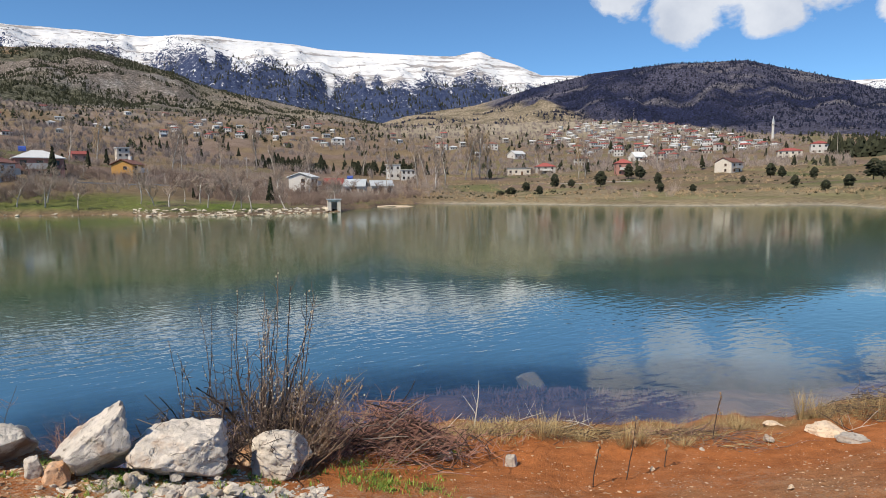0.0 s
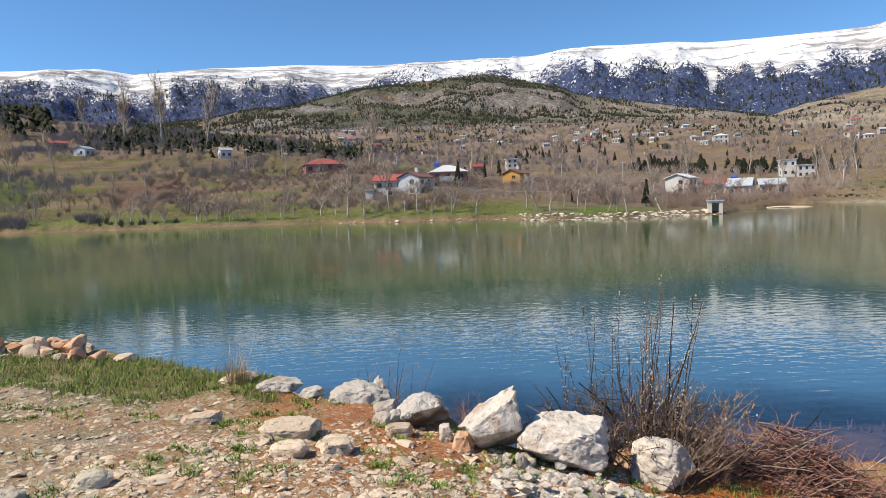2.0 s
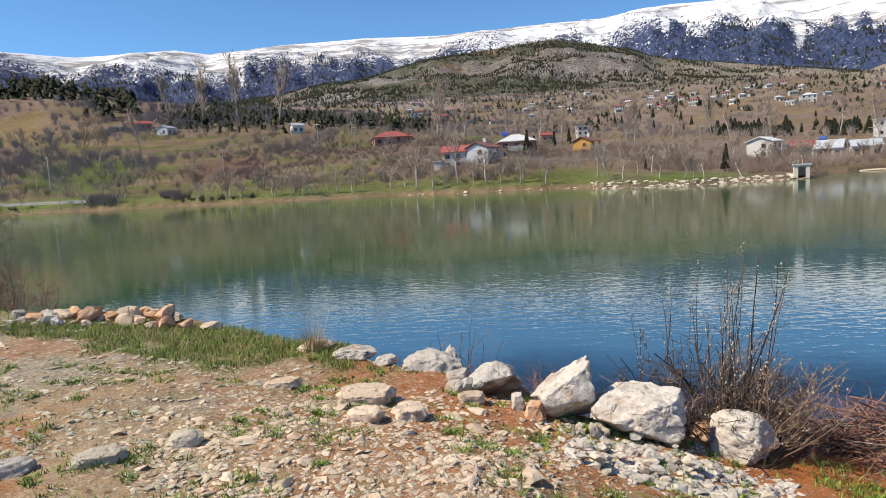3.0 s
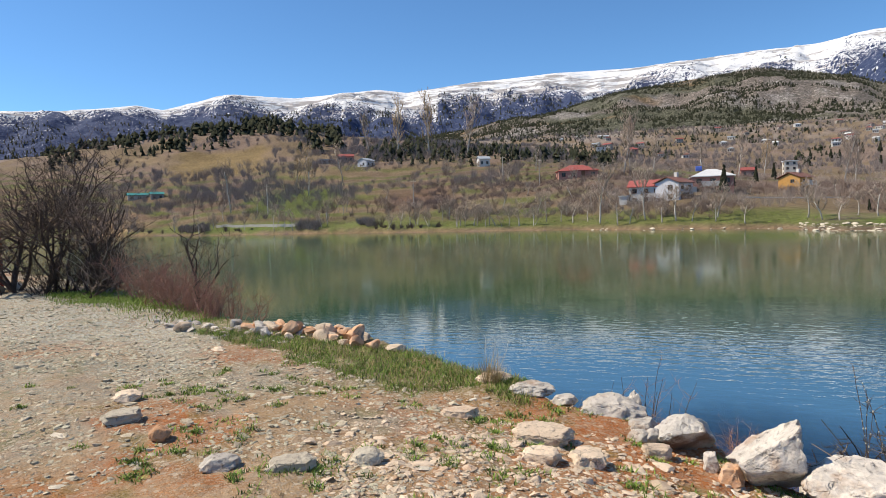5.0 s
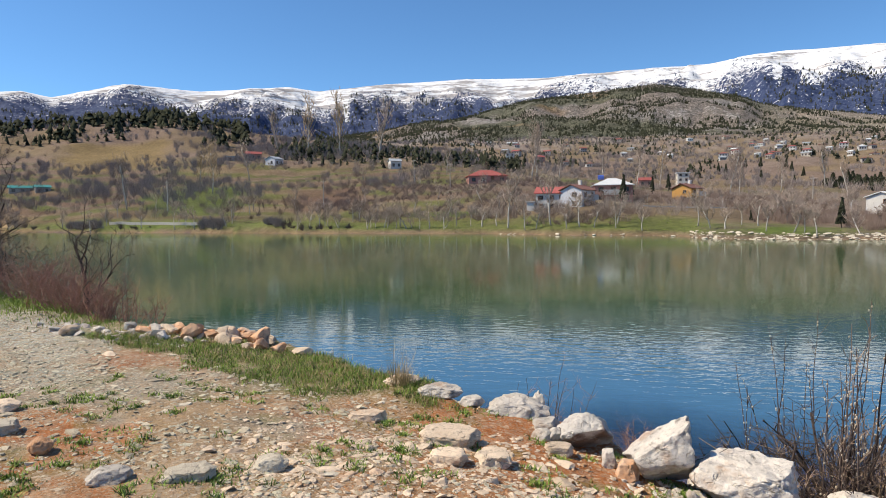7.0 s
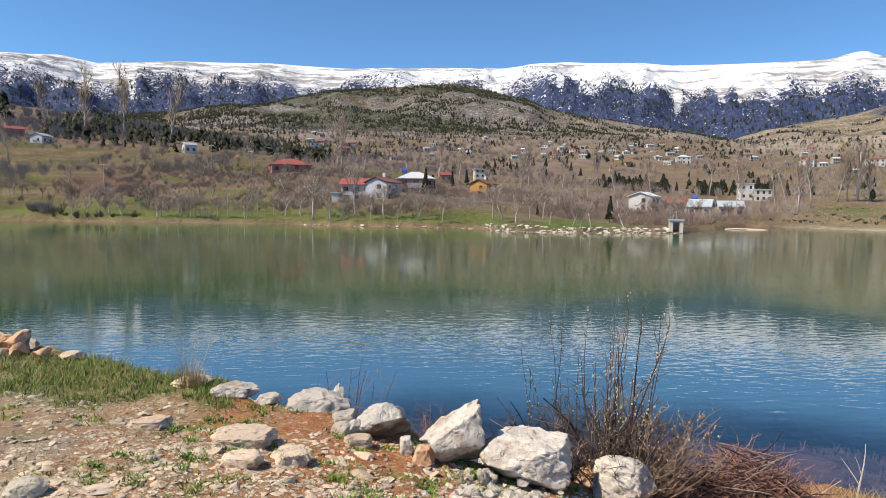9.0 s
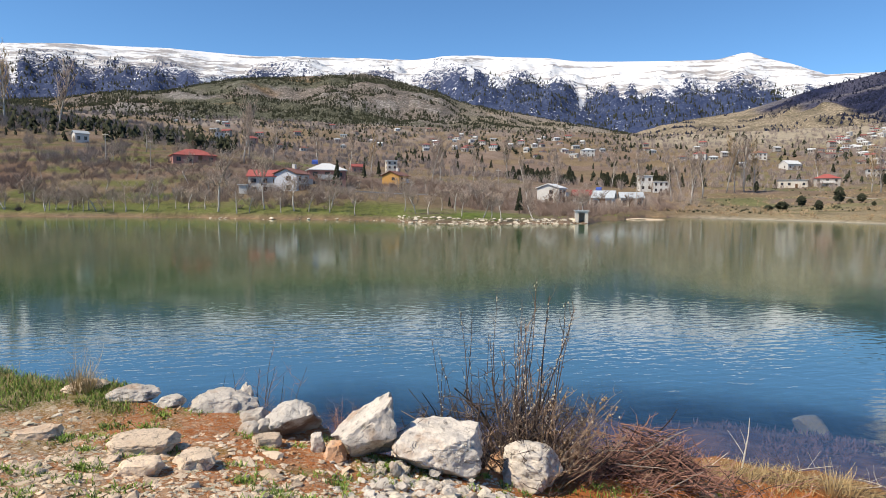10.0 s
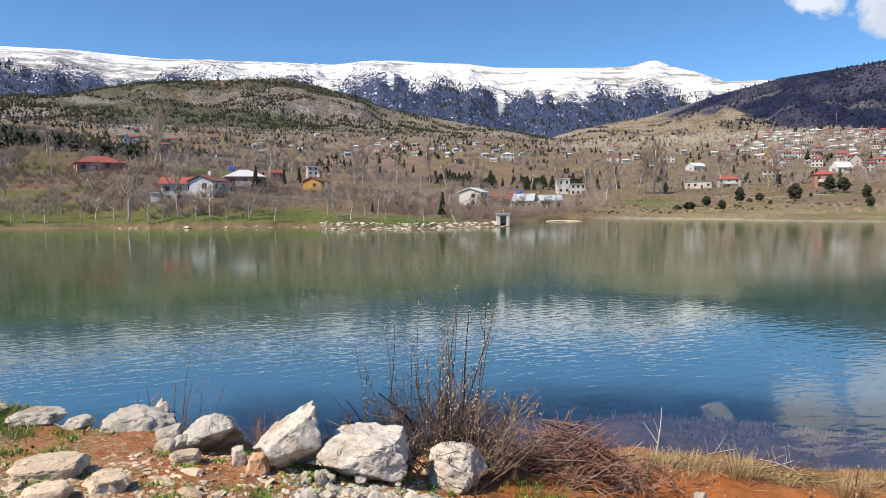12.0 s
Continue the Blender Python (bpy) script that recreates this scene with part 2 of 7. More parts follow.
def bank_height(az):
    return table(az, [(-80, 1.45), (-55, 1.4), (-46, 1.35), (-38, 1.3), (-28, 1.25), (-20, 1.15), (-9, 1.0), (3, 0.72), (12, 0.5), (20, 0.3), (30, 0.2), (50, 0.22), (80, 0.4), (110, 0.5)])


def rock_line(az):
    """Where the row of rocks lies along the track."""
    return table(az, [(-64, 11.6), (-60, 10.6), (-57.7, 9.9), (-52, 9.3), (-48.3, 8.9), (-45.9, 8.65), (-42, 8.1)])


def turf_inner(az):
    """The landward side of the grass strip."""
    return table(az, [(-60, 10.4), (-57.3, 9.2), (-51.5, 7.6), (-43.8, 6.25), (-38, 5.9), (-31.7, 5.6), (-30.5, 5.8)])


def near_shore(az):
    return table(az, [(-95, 336), (-82, 66), (-72, 34), (-66, 22), (-62, 17.6), (-59, 15), (-57, 13.6), (-53, 12.2), (-50, 11.5), (-46, 10.7), (-42, 9.9), (-38, 8.8), (-28, 7.3), (-20, 7.1), (-9, 6.7), (3, 7.0), (12, 7.6), (20, 7.95), (30, 8.15), (40, 8.6), (45, 9.0), (48, 9.5), (50, 10.0), (53.5, 11.0), (60, 12.5), (80, 13.5), (110, 14)]) + 0.2 * fbm(az * 0.3, 0 * az, 3, 9)


RISE_R = (130, 170, 250, 350, 450, 600, 900)
RISE = [
    (-75, (-1.0, -0.9, -0.3, 2.0, 4.0, 4.5, 4.0)), (-60, (-1.0, -0.8, 1.6, 4.3, 7.2, 6.0, 4.0)), (-52, (-0.9, 0.2, 2.8, 5.3, 8.2, 7.0, 5.0)),
    (-45, (-0.8, 0.6, 3.2, 5.8, 7.0, 6.5, 5.5)), (-38, (-0.6, 1.0, 3.8, 6.0, 6.3, 6.2, 6.2)), (-30, (-0.3, 1.8, 4.3, 5.2, 5.2, 5.8, 6.6)),
    (-24, (0.2, 2.6, 3.8, 4.2, 4.8, 5.6, 6.6)), (-16, (0.9, 1.8, 2.8, 3.4, 4.2, 5.3, 6.6)), (-8, (0.2, 0.9, 1.8, 2.6, 3.6, 5.0, 6.4)),
    (0, (-0.4, 0.1, 1.2, 2.2, 3.3, 5.0, 6.2)), (8, (-0.8, -0.3, 0.4, 1.6, 3.0, 4.8, 5.9)), (14, (-1.1, -0.5, 0.2, 1.3, 2.7, 4.3, 5.4)),
    (24, (-1.1, -0.6, 0.3, 1.3, 2.5, 4.0, 5.6)), (34, (-1.0, -0.4, 0.6, 1.5, 2.6, 4.2, 5.6)), (44, (-1.0, -0.3, 0.8, 1.6, 2.4, 3.4, 4.0)), (54, (-0.9, -0.2, 0.8, 1.6, 2.2, 3.0, 3.4)),
]
EYE = 3.0


def land_beyond(az, r):
    """Height of the land past the lake."""
    rings = np.stack([np.interp(az, [a for a, _ in RISE], [row[k] for _, row in RISE]) for k in range(len(RISE_R))], 0)
    rs = far_shore(az)
    heights = [EYE + np.tan(np.radians(rings[k])) * RISE_R[k] for k in range(len(RISE_R))]
    lr, out = np.log(r), 0 * r
    knots = [np.log(rs), *[np.maximum(math.log(v), np.log(rs) + 0.03 * (k + 1)) for k, v in enumerate(RISE_R)]]
    values = [0 * r, *[np.maximum(h, 0.3) for h in heights]]
    for k in range(len(knots) - 1):
        t = np.clip((lr - knots[k]) / (knots[k + 1] - knots[k]), 0, 1)
        out = np.where((lr >= knots[k]), values[k] + (values[k + 1] - values[k]) * t, out)
    out = out + smooth(0.6, 3, r - rs) * 0.35
    x, y = r * np.sin(np.radians(az)), r * np.cos(np.radians(az))
    bump = fbm(x / 22, y / 22, 4, 21) * np.clip((r - rs) / 60, 0, 1) * np.clip(r / 260, 0.4, 2.2)
    return out + bump


def land(x, y):
    """Height of the ground, the lake's bed included."""
    x, y = np.asarray(x, float), np.asarray(y, float)
    r, az = np.hypot(x, y) + 1e-6, np.degrees(np.arctan2(x, y))
    de, ze, dw, rs = bank_edge(az), bank_height(az), near_shore(az), far_shore(az)
    top = 1.45 + (ze - 1.45) * smooth(0.15, 1.0, r / de)
    drop = ze * (1 - np.clip((r - de) / (dw - de), 0, 1) ** 0.8)
    bed = -0.16 * np.clip(r - dw, 0, 2.5) - 0.3 * np.clip(r - dw - 2.5, 0, 8)
    rise = -0.25 * np.clip(rs - r, 0, 10)
    near = np.where(r < de, top, np.where(r < dw, drop, np.maximum(bed, rise)))
    rough = fbm(x * 0.9, y * 0.9, 3, 31) * 0.045 + fbm(x * 6, y * 6, 3, 32) * 0.012
    near = near + rough * np.where(r < dw + 1.0, 1.0, 0.3)
    back = np.abs(az) > 100
    z = np.where((r > rs) & ~back, land_beyond(az, r), near)
    dry = 1.45 + fbm(x / 9, y / 9, 3, 33) * 0.15 + np.clip(r - 30, 0, 1000) * 0.04
    return np.where(back & (r > 3), np.where(np.abs(az) < 112, np.maximum(z, dry * smooth(100, 112, np.abs(az))), dry), z)


def ground_z(x, y):
    d, az = math.hypot(x, y), math.degrees(math.atan2(x, y))
    if d > 130 and abs(az) < 60:
        r, a = np.array([d]), np.array([az])
        if d > far_shore(a)[0]:
            return float(land_beyond(a, r)[0])
    return float(land(np.array([x]), np.array([y]))[0])


def polar(az, r):
    return r * math.sin(radians(az)), r * math.cos(radians(az))


def sheet(name, az, r, z, mat, layers, keep=None, closed=False):
    """A mesh over bearings and distances, with colour layers."""
    na, nr = len(az), len(r)
    A, R = np.meshgrid(np.radians(az), r, indexing="ij")
    co = np.stack([R * np.sin(A), R * np.cos(A), z], -1).reshape(-1, 3)
    i, j = np.meshgrid(np.arange(na if closed else na - 1), np.arange(nr - 1), indexing="ij")
    i2 = (i + 1) % na
    quads = np.stack([i * nr + j, i * nr + j + 1, i2 * nr + j + 1, i2 * nr + j], -1).reshape(-1, 4)[:, ::-1]
    if keep is not None:
        quads = quads[keep(co[quads].mean(1))]
    me = bpy.data.meshes.new(name)
    me.vertices.add(len(co))
    me.vertices.foreach_set("co", co.ravel())
    me.loops.add(quads.size)
    me.loops.foreach_set("vertex_index", quads.ravel())
    me.polygons.add(len(quads))
    me.polygons.foreach_set("loop_start", np.arange(len(quads)) * 4)
    me.polygons.foreach_set("use_smooth", np.ones(len(quads), bool))
    me.update(calc_edges=True)
    for key, rgb in layers.items():
        layer = me.color_attributes.new(key, "FLOAT_COLOR", "POINT")
        rgba = np.ones((len(co), 4))
        rgba[:, :3] = rgb.reshape(len(co), -1)
        layer.data.foreach_set("color", rgba.ravel())
    me.materials.append(mat)
    return new(name, me)


def blend(a, b, w):
    return a * (1 - w[..., None]) + np.asarray(b) * w[..., None]


def ground_tint(az, r, x, y, z):
    """Soil, gravel, turf and pasture colours over the ground."""
    de, dw, rs = bank_edge(az), near_shore(az), far_shore(az)
    wob = fbm(x * 1.1, y * 1.1, 4, 41)
    wob2 = fbm(x * 3.2, y * 3.2, 3, 44)
    col = np.zeros((*x.shape, 3)) + (0.345, 0.235, 0.13)
    # greenish grey gravel of the track
    col = blend(col, (0.30, 0.305, 0.25), smooth(-0.1, 0.5, wob * 0.6 + smooth(-30, -66, az) * 0.75 * smooth(4, 9, r) - 0.15))
    # red clay along the bank and over the open slope
    clay = smooth(1.7, 0.5, np.abs(de - 0.6 - r)) * smooth(-40, -27, az) * 1.5 + smooth(2, 16, az)
    clay = np.maximum(clay, smooth(0.05, 0.6, fbm(x * 0.9 + 4, y * 1.1, 5, 42) + 0.6 * smooth(5.0, 3.2, r) * smooth(-40, -55, az)) * 0.9)
    clay = np.maximum(clay, smooth(0.0, 0.45, fbm(x * 0.9, y * 0.9, 3, 47) + 0.5 * smooth(-45, -20, az)) * smooth(-60, -30, az) * 0.8)
    col = blend(col, (0.375, 0.130, 0.040), np.clip(clay * 1.0 + wob * 0.35 - 0.1, 0, 1))
    col = blend(col, (0.24, 0.16, 0.07), smooth(0.9, 0.0, np.abs(r - dw + 0.6)) * smooth(8, 20, az) * 0.8)
    col = blend(col, (0.43, 0.45, 0.40), smooth(-56, -62, az) * smooth(7.0, 9.2, r + wob + 0.25 * (az + 62)) * smooth(20, 17, r) * 0.95)
    turf = smooth(-0.35, 0.35, r - turf_inner(az) + 0.35 * wob2) * smooth(0.3, -0.1, r - de) * smooth(-60, -57, az) * smooth(-29.5, -31.5, az)
    col = blend(col, (0.12, 0.14, 0.035), np.clip(turf + wob2 * 0.4 * turf, 0, 1) * 0.85)
    col = blend(col, (0.13, 0.15, 0.04), smooth(0.45, 0.8, wob2 + 0.35 * wob) * 0.5 * (r < de) * smooth(30, 8, az))
    verge = smooth(0.8, 0.0, np.abs(r - 14.0 - 0.42 * (-az - 61)) / 2.0 - 0.35 * wob2) * smooth(-70, -67, az) * smooth(-54, -57, az)
    col = blend(col, (0.12, 0.15, 0.04), np.clip(verge, 0, 1) * 0.8)
    # weedy bed of the lake near the bank
    wet = smooth(-0.1, 0.25, r - dw)
    col = blend(col, blend(np.zeros((*x.shape, 3)) + (0.26, 0.15, 0.15), (0.13, 0.075, 0.11), smooth(-0.2, 0.4, wob2)), wet)
    # pasture, scrub and dry fields past the lake
    out = (r > rs - 0.5) & (np.abs(az) < 100)
    s = r - rs
    a, b = fbm(x / 30, y / 30, 4, 51), fbm(x / 9, y / 9, 4, 52)
    far = np.zeros((*x.shape, 3)) + (0.215, 0.160, 0.098)
    far = blend(far, (0.220, 0.160, 0.125), smooth(-0.4, 0.4, a))
    far = blend(far, (0.125, 0.150, 0.045), smooth(0.0, 0.5, b * 0.7 + fbm(x / 60, y / 45, 3, 53) * 0.9) * smooth(330, 200, r) * smooth(12, 0, az) * 0.9)
    far = blend(far, (0.115, 0.168, 0.026), smooth(24, 7, s + 10 * b) * smooth(1.0, 4.0, s) * smooth(9, -2, az) * (0.75 + 0.2 * a))
    step = np.sin(s * 0.33 + 2.5 * fbm(x / 40, y / 40, 3, 57) + az * 0.05)
    far = blend(far, (0.102, 0.125, 0.026), smooth(0.1, 0.8, step + 0.8 * b) * smooth(-20, -30, az) * smooth(8, 20, s) * smooth(200, 120, s) * 0.75)
    far = blend(far, (0.140, 0.085, 0.052), smooth(0.2, 0.8, -step + 0.7 * a) * smooth(-16, -30, az) * smooth(8, 20, s) * smooth(170, 100, s) * 0.6)
    far = blend(far, (0.31, 0.25, 0.15), smooth(14, 22, az) * smooth(75, 30, s + 14 * b))
    far = blend(far, (0.20, 0.20, 0.085), smooth(14, 22, az) * smooth(0.0, 0.6, fbm(x / 14, y / 6, 4, 54) + 0.3 * b) * smooth(2, 12, s) * 0.6)
    far = blend(far, (0.150, 0.170, 0.060), smooth(14, 22, az) * smooth(0.25, 0.6, a + 0.3 * b) * smooth(40, 80, s) * smooth(500, 250, r) * 0.7)
    far = blend(far, (0.37, 0.32, 0.24), smooth(8, 16, az) * smooth(540, 720, r) * smooth(44, 38, az))
    far = blend(far, (0.27, 0.23, 0.195), smooth(380, 700, r) * smooth(10, 0, az) * smooth(-0.4, 0.5, b + a) * 0.9)
    # mown field under the pines, green meadow and bare orchard soil above the lake's end
    def field(a0, a1, r0, r1):
        return smooth(a0 - 0.8, a0 + 0.8, az + b) * smooth(a1 + 0.8, a1 - 0.8, az + b) * smooth(r0 - 6, r0 + 6, r + 8 * a) * smooth(r1 + 6, r1 - 6, r + 8 * a)

    far = blend(far, (0.235, 0.170, 0.080), field(-60, -52.3, 296, 382) * 0.95)
    far = blend(far, (0.34, 0.225, 0.125), field(-66.5, -62.8, 185, 245) * 0.8)
    far = blend(far, (0.102, 0.130, 0.034), field(-54, -46.5, 168, 228) * 0.9)
    far = blend(far, (0.200, 0.125, 0.085), field(-42.5, -36, 150, 196) * 0.8)
    far = blend(far, (0.26, 0.17, 0.10), smooth(1.6, 0.2, s) * 0.8)
    far = blend(far, (0.40, 0.36, 0.29), smooth(2.2, 0.6, s) * smooth(14, 20, az))
    return np.where(out[..., None], far, col)


def build_ground():
    az = np.concatenate([np.arange(-180, -86, 3.0), np.arange(-86, 64, 0.34), np.arange(64, 180, 3.0)])
    r = np.concatenate([[0.004, 0.05, 0.12, 0.2], np.geomspace(0.3, 14, 200)[:-1], np.geomspace(14, 76, 45)[:-1], np.geomspace(76, 620, 150)[:-1], np.geomspace(620, 4700, 40)])
    A, R = np.meshgrid(az, r, indexing="ij")
    x, y = R * np.sin(np.radians(A)), R * np.cos(np.radians(A))
    z = land(x, y)
    grit = np.clip(smooth(18, -6, A) * 0.85 + 0.12 + 0.6 * fbm(x * 0.7, y * 0.7, 4, 46), 0.06, 0.95) * smooth(-0.2, 0.5, near_shore(A) - R)
    grit = grit * (1 - 0.45 * smooth(1.6, 0.5, np.abs(bank_edge(A) - 0.6 - R)) * smooth(-40, -29, A))
    reach = np.stack([smooth(20, 70, R), grit, 0 * R], -1)
    ob = sheet("ground", az, r, z, GROUND, {"tint": ground_tint(A, R, x, y, z), "reach": reach}, closed=True)
    return tagged(ob, "stony red and grey earth with turf, pasture beyond the lake", "ground", kind="structure")


build_ground()


def build_water():
    az = np.arange(-100, 111, 1.0)
    r = np.concatenate([np.geomspace(4, 14, 90)[:-1], np.geomspace(14, 400, 60)])
    A, R = np.meshgrid(az, r, indexing="ij")
    x, y = R * np.sin(np.radians(A)), R * np.cos(np.radians(A))
    depth = R - near_shore(A) + 0.5 * fbm(x * 0.8, y * 0.8, 3, 61)
    clear = 0.9 * smooth(4.2, 1.4, depth)[..., None] * np.ones(3)
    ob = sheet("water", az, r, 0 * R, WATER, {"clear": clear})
    return tagged(ob, "calm green lake with fine ripples, sky reflection painted blue near the bank", "lake", kind="structure")


build_water()

# ---- hills and mountains ----


def ridge(name, crest, near_r, crest_r, far_r, base, mat, paint, label, step=0.2, rings=70, rough=0.05, seed=0, power=1.0, terrace=0.0):
    """A hill whose crest stands at the given elevations (degrees) over the bearings."""
    az = np.arange(crest[0][0], crest[-1][0] + step, step)
    r = np.concatenate([np.linspace(near_r, crest_r, rings)[:-1], np.linspace(crest_r, far_r, 14)])
    A, R = np.meshgrid(az, r, indexing="ij")
    x, y = R * np.sin(np.radians(A)), R * np.cos(np.radians(A))
    top = EYE + crest_r * np.tan(np.radians(table(A, crest)))
    foot = table(A, base)
    foot = EYE + near_r * np.tan(np.radians(foot))
    u = np.where(R < crest_r, (R - near_r) / (crest_r - near_r), 1 - 0.7 * (R - crest_r) / (far_r - crest_r))
    shape = np.clip(u, 0, 1) ** power
    z = foot + (top - foot) * shape
    span = top - foot
    spur = fbm(A * 0.22, u * 1.2, 4, seed) * 0.10 + fbm(x / 90, y / 90, 4, seed + 7) * rough
    z = z + spur * span * np.clip((1.0 - u) / 0.3, 0.012, 1) * np.clip(u * 4, 0, 1)
    if terrace:
        z = z + terrace * np.sin(z * 0.14 + 3.0 * fbm(A * 0.12, 0 * A, 4, seed + 3)) * smooth(0.5, 0.75, u) * smooth(1.0, 0.97, u)
    ob = sheet(name, az, r, z, mat, {"tint": paint(A, R, x, y, z, u)})
    return tagged(ob, label, name.split("_")[0], kind="structure")


def paint_hill(A, R, x, y, z, u):
    a, b = fbm(x / 120, y / 120, 4, 71), fbm(x / 35, y / 35, 4, 72)
    col = np.zeros((*x.shape, 3)) + (0.150, 0.130, 0.115)
    col = blend(col, (0.20, 0.185, 0.172), smooth(0.1, 0.6, b))
    col = blend(col, (0.085, 0.085, 0.060), smooth(0.0, 0.5, a + 0.35 * smooth(0.55, 0.85, u)))
    col = blend(col, (0.23, 0.195, 0.155), smooth(-8, 2, A) * 0.7)
    return blend(col, (0.24, 0.15, 0.075), smooth(0.35, 0.7, fbm(x / 200, y / 80, 3, 73)) * 0.45)


def paint_shaded_hill(A, R, x, y, z, u):
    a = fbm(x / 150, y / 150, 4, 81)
    # Cloud shadow over the hill is put into these navy tones.
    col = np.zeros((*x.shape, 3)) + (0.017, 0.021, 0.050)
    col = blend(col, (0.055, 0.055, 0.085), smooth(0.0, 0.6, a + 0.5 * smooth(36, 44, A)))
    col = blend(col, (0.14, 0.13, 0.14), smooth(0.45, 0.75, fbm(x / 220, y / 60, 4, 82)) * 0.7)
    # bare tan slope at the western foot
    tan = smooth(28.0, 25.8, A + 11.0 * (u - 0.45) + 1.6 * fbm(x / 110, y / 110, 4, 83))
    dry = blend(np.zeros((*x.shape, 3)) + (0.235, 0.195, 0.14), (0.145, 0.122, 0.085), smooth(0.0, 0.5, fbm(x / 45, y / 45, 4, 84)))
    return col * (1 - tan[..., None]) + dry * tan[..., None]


def paint_mountain(A, R, x, y, z, u):
    line = 0.60 + 0.07 * fbm(A * 0.35, 0 * A, 4, 91) + smooth(-48, -62, A) * 0.20
    gully = smooth(0.66, 0.92, value_noise(A * 1.25 + 0.35 * u, 0 * A + 3.0, 92)) * smooth(0.22, 0.5, u)
    gully = np.maximum(gully, np.exp(-(((A - 7.8 - 0.3 * (u - 0.5)) / 0.28) ** 2)) * smooth(0.2, 0.35, u) * 1.5)
    gully = np.maximum(gully, np.exp(-(((A - 4.6 - 0.4 * (u - 0.5)) / 0.2) ** 2)) * smooth(0.4, 0.55, u))
    gully = np.maximum(gully, np.exp(-(((A - 14.6 - 0.4 * (u - 0.5)) / 0.2) ** 2)) * smooth(0.4, 0.55, u))
    gully = np.maximum(gully, 1.3 * np.exp(-(((A - 11.2 - 0.5 * (u - 0.5)) / 0.22) ** 2)) * smooth(0.3, 0.45, u))
    gully = gully * smooth(-52, -44, A)
    s = np.clip(0.5 + (u - line) * 1.5 + gully * 0.42, 0.20, 1)
    crags = smooth(-8, -24, A) * smooth(0.98, 0.85, u) + 0.6 * smooth(14, 17, A) * smooth(24, 20, A)
    return np.stack([s, np.clip(crags, 0, 1), 0 * s], -1)


SNOWLINE = [(-90, 7.5), (-78, 8.2), (-67.4, 8.8), (-62.3, 9.5), (-60.4, 9.2), (-55.4, 10.6), (-49.7, 10.4), (-42.6, 11.1), (-40.1, 10.8), (-34.2, 11.5), (-27, 11.9), (-19.9, 11.8), (-13, 12.05),
            (-6.8, 12.0), (-3, 12.4), (-1.2, 12.45), (0.9, 12.3), (4.8, 12.15), (7.3, 11.8), (15.5, 11.45), (18.6, 11.35), (20.3, 11.7), (20.9, 11.72), (22.0, 11.2), (23.9, 10.6), (26.2, 9.6), (28.7, 9.5), (34, 9.2), (45, 8), (60, 7.2), (75, 6)]
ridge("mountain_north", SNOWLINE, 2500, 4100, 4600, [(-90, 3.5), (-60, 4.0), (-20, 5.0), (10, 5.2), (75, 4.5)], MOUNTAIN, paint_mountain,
      "long snow-covered mountain ridge, dark forest below painted with blue haze", step=0.25, rings=100, rough=0.05, seed=101, power=0.9, terrace=7.0)
ridge("hill_middle", [(-45, 5.5), (-38, 7.0), (-32.2, 7.9), (-27.2, 8.6), (-22.3, 9.85), (-16.3, 10.4), (-11.1, 10.8), (-8.1, 10.2), (-4.8, 9.4), (-3.2, 8.7), (-1.1, 8.2), (3.3, 7.4), (10.8, 5.9), (15, 5.0), (18, 4.0)],
      880, 1500, 1900, [(-45, 5.8), (-30, 6.2), (-10, 6.2), (18, 4.5)], HILL, paint_hill, "rocky grey-brown hill dotted with pines", rough=0.06, seed=111)
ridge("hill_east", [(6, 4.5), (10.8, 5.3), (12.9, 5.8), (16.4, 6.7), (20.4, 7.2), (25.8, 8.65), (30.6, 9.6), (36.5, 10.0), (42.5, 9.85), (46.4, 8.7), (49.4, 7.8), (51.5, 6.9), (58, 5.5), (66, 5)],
      1050, 1900, 2300, [(6, 4.5), (20, 5.0), (40, 4.0), (66, 3.0)], HILL, paint_shaded_hill, "wooded hill behind the village, cloud shadow painted into its colour", rough=0.05, seed=121)

# ---- building blocks ----


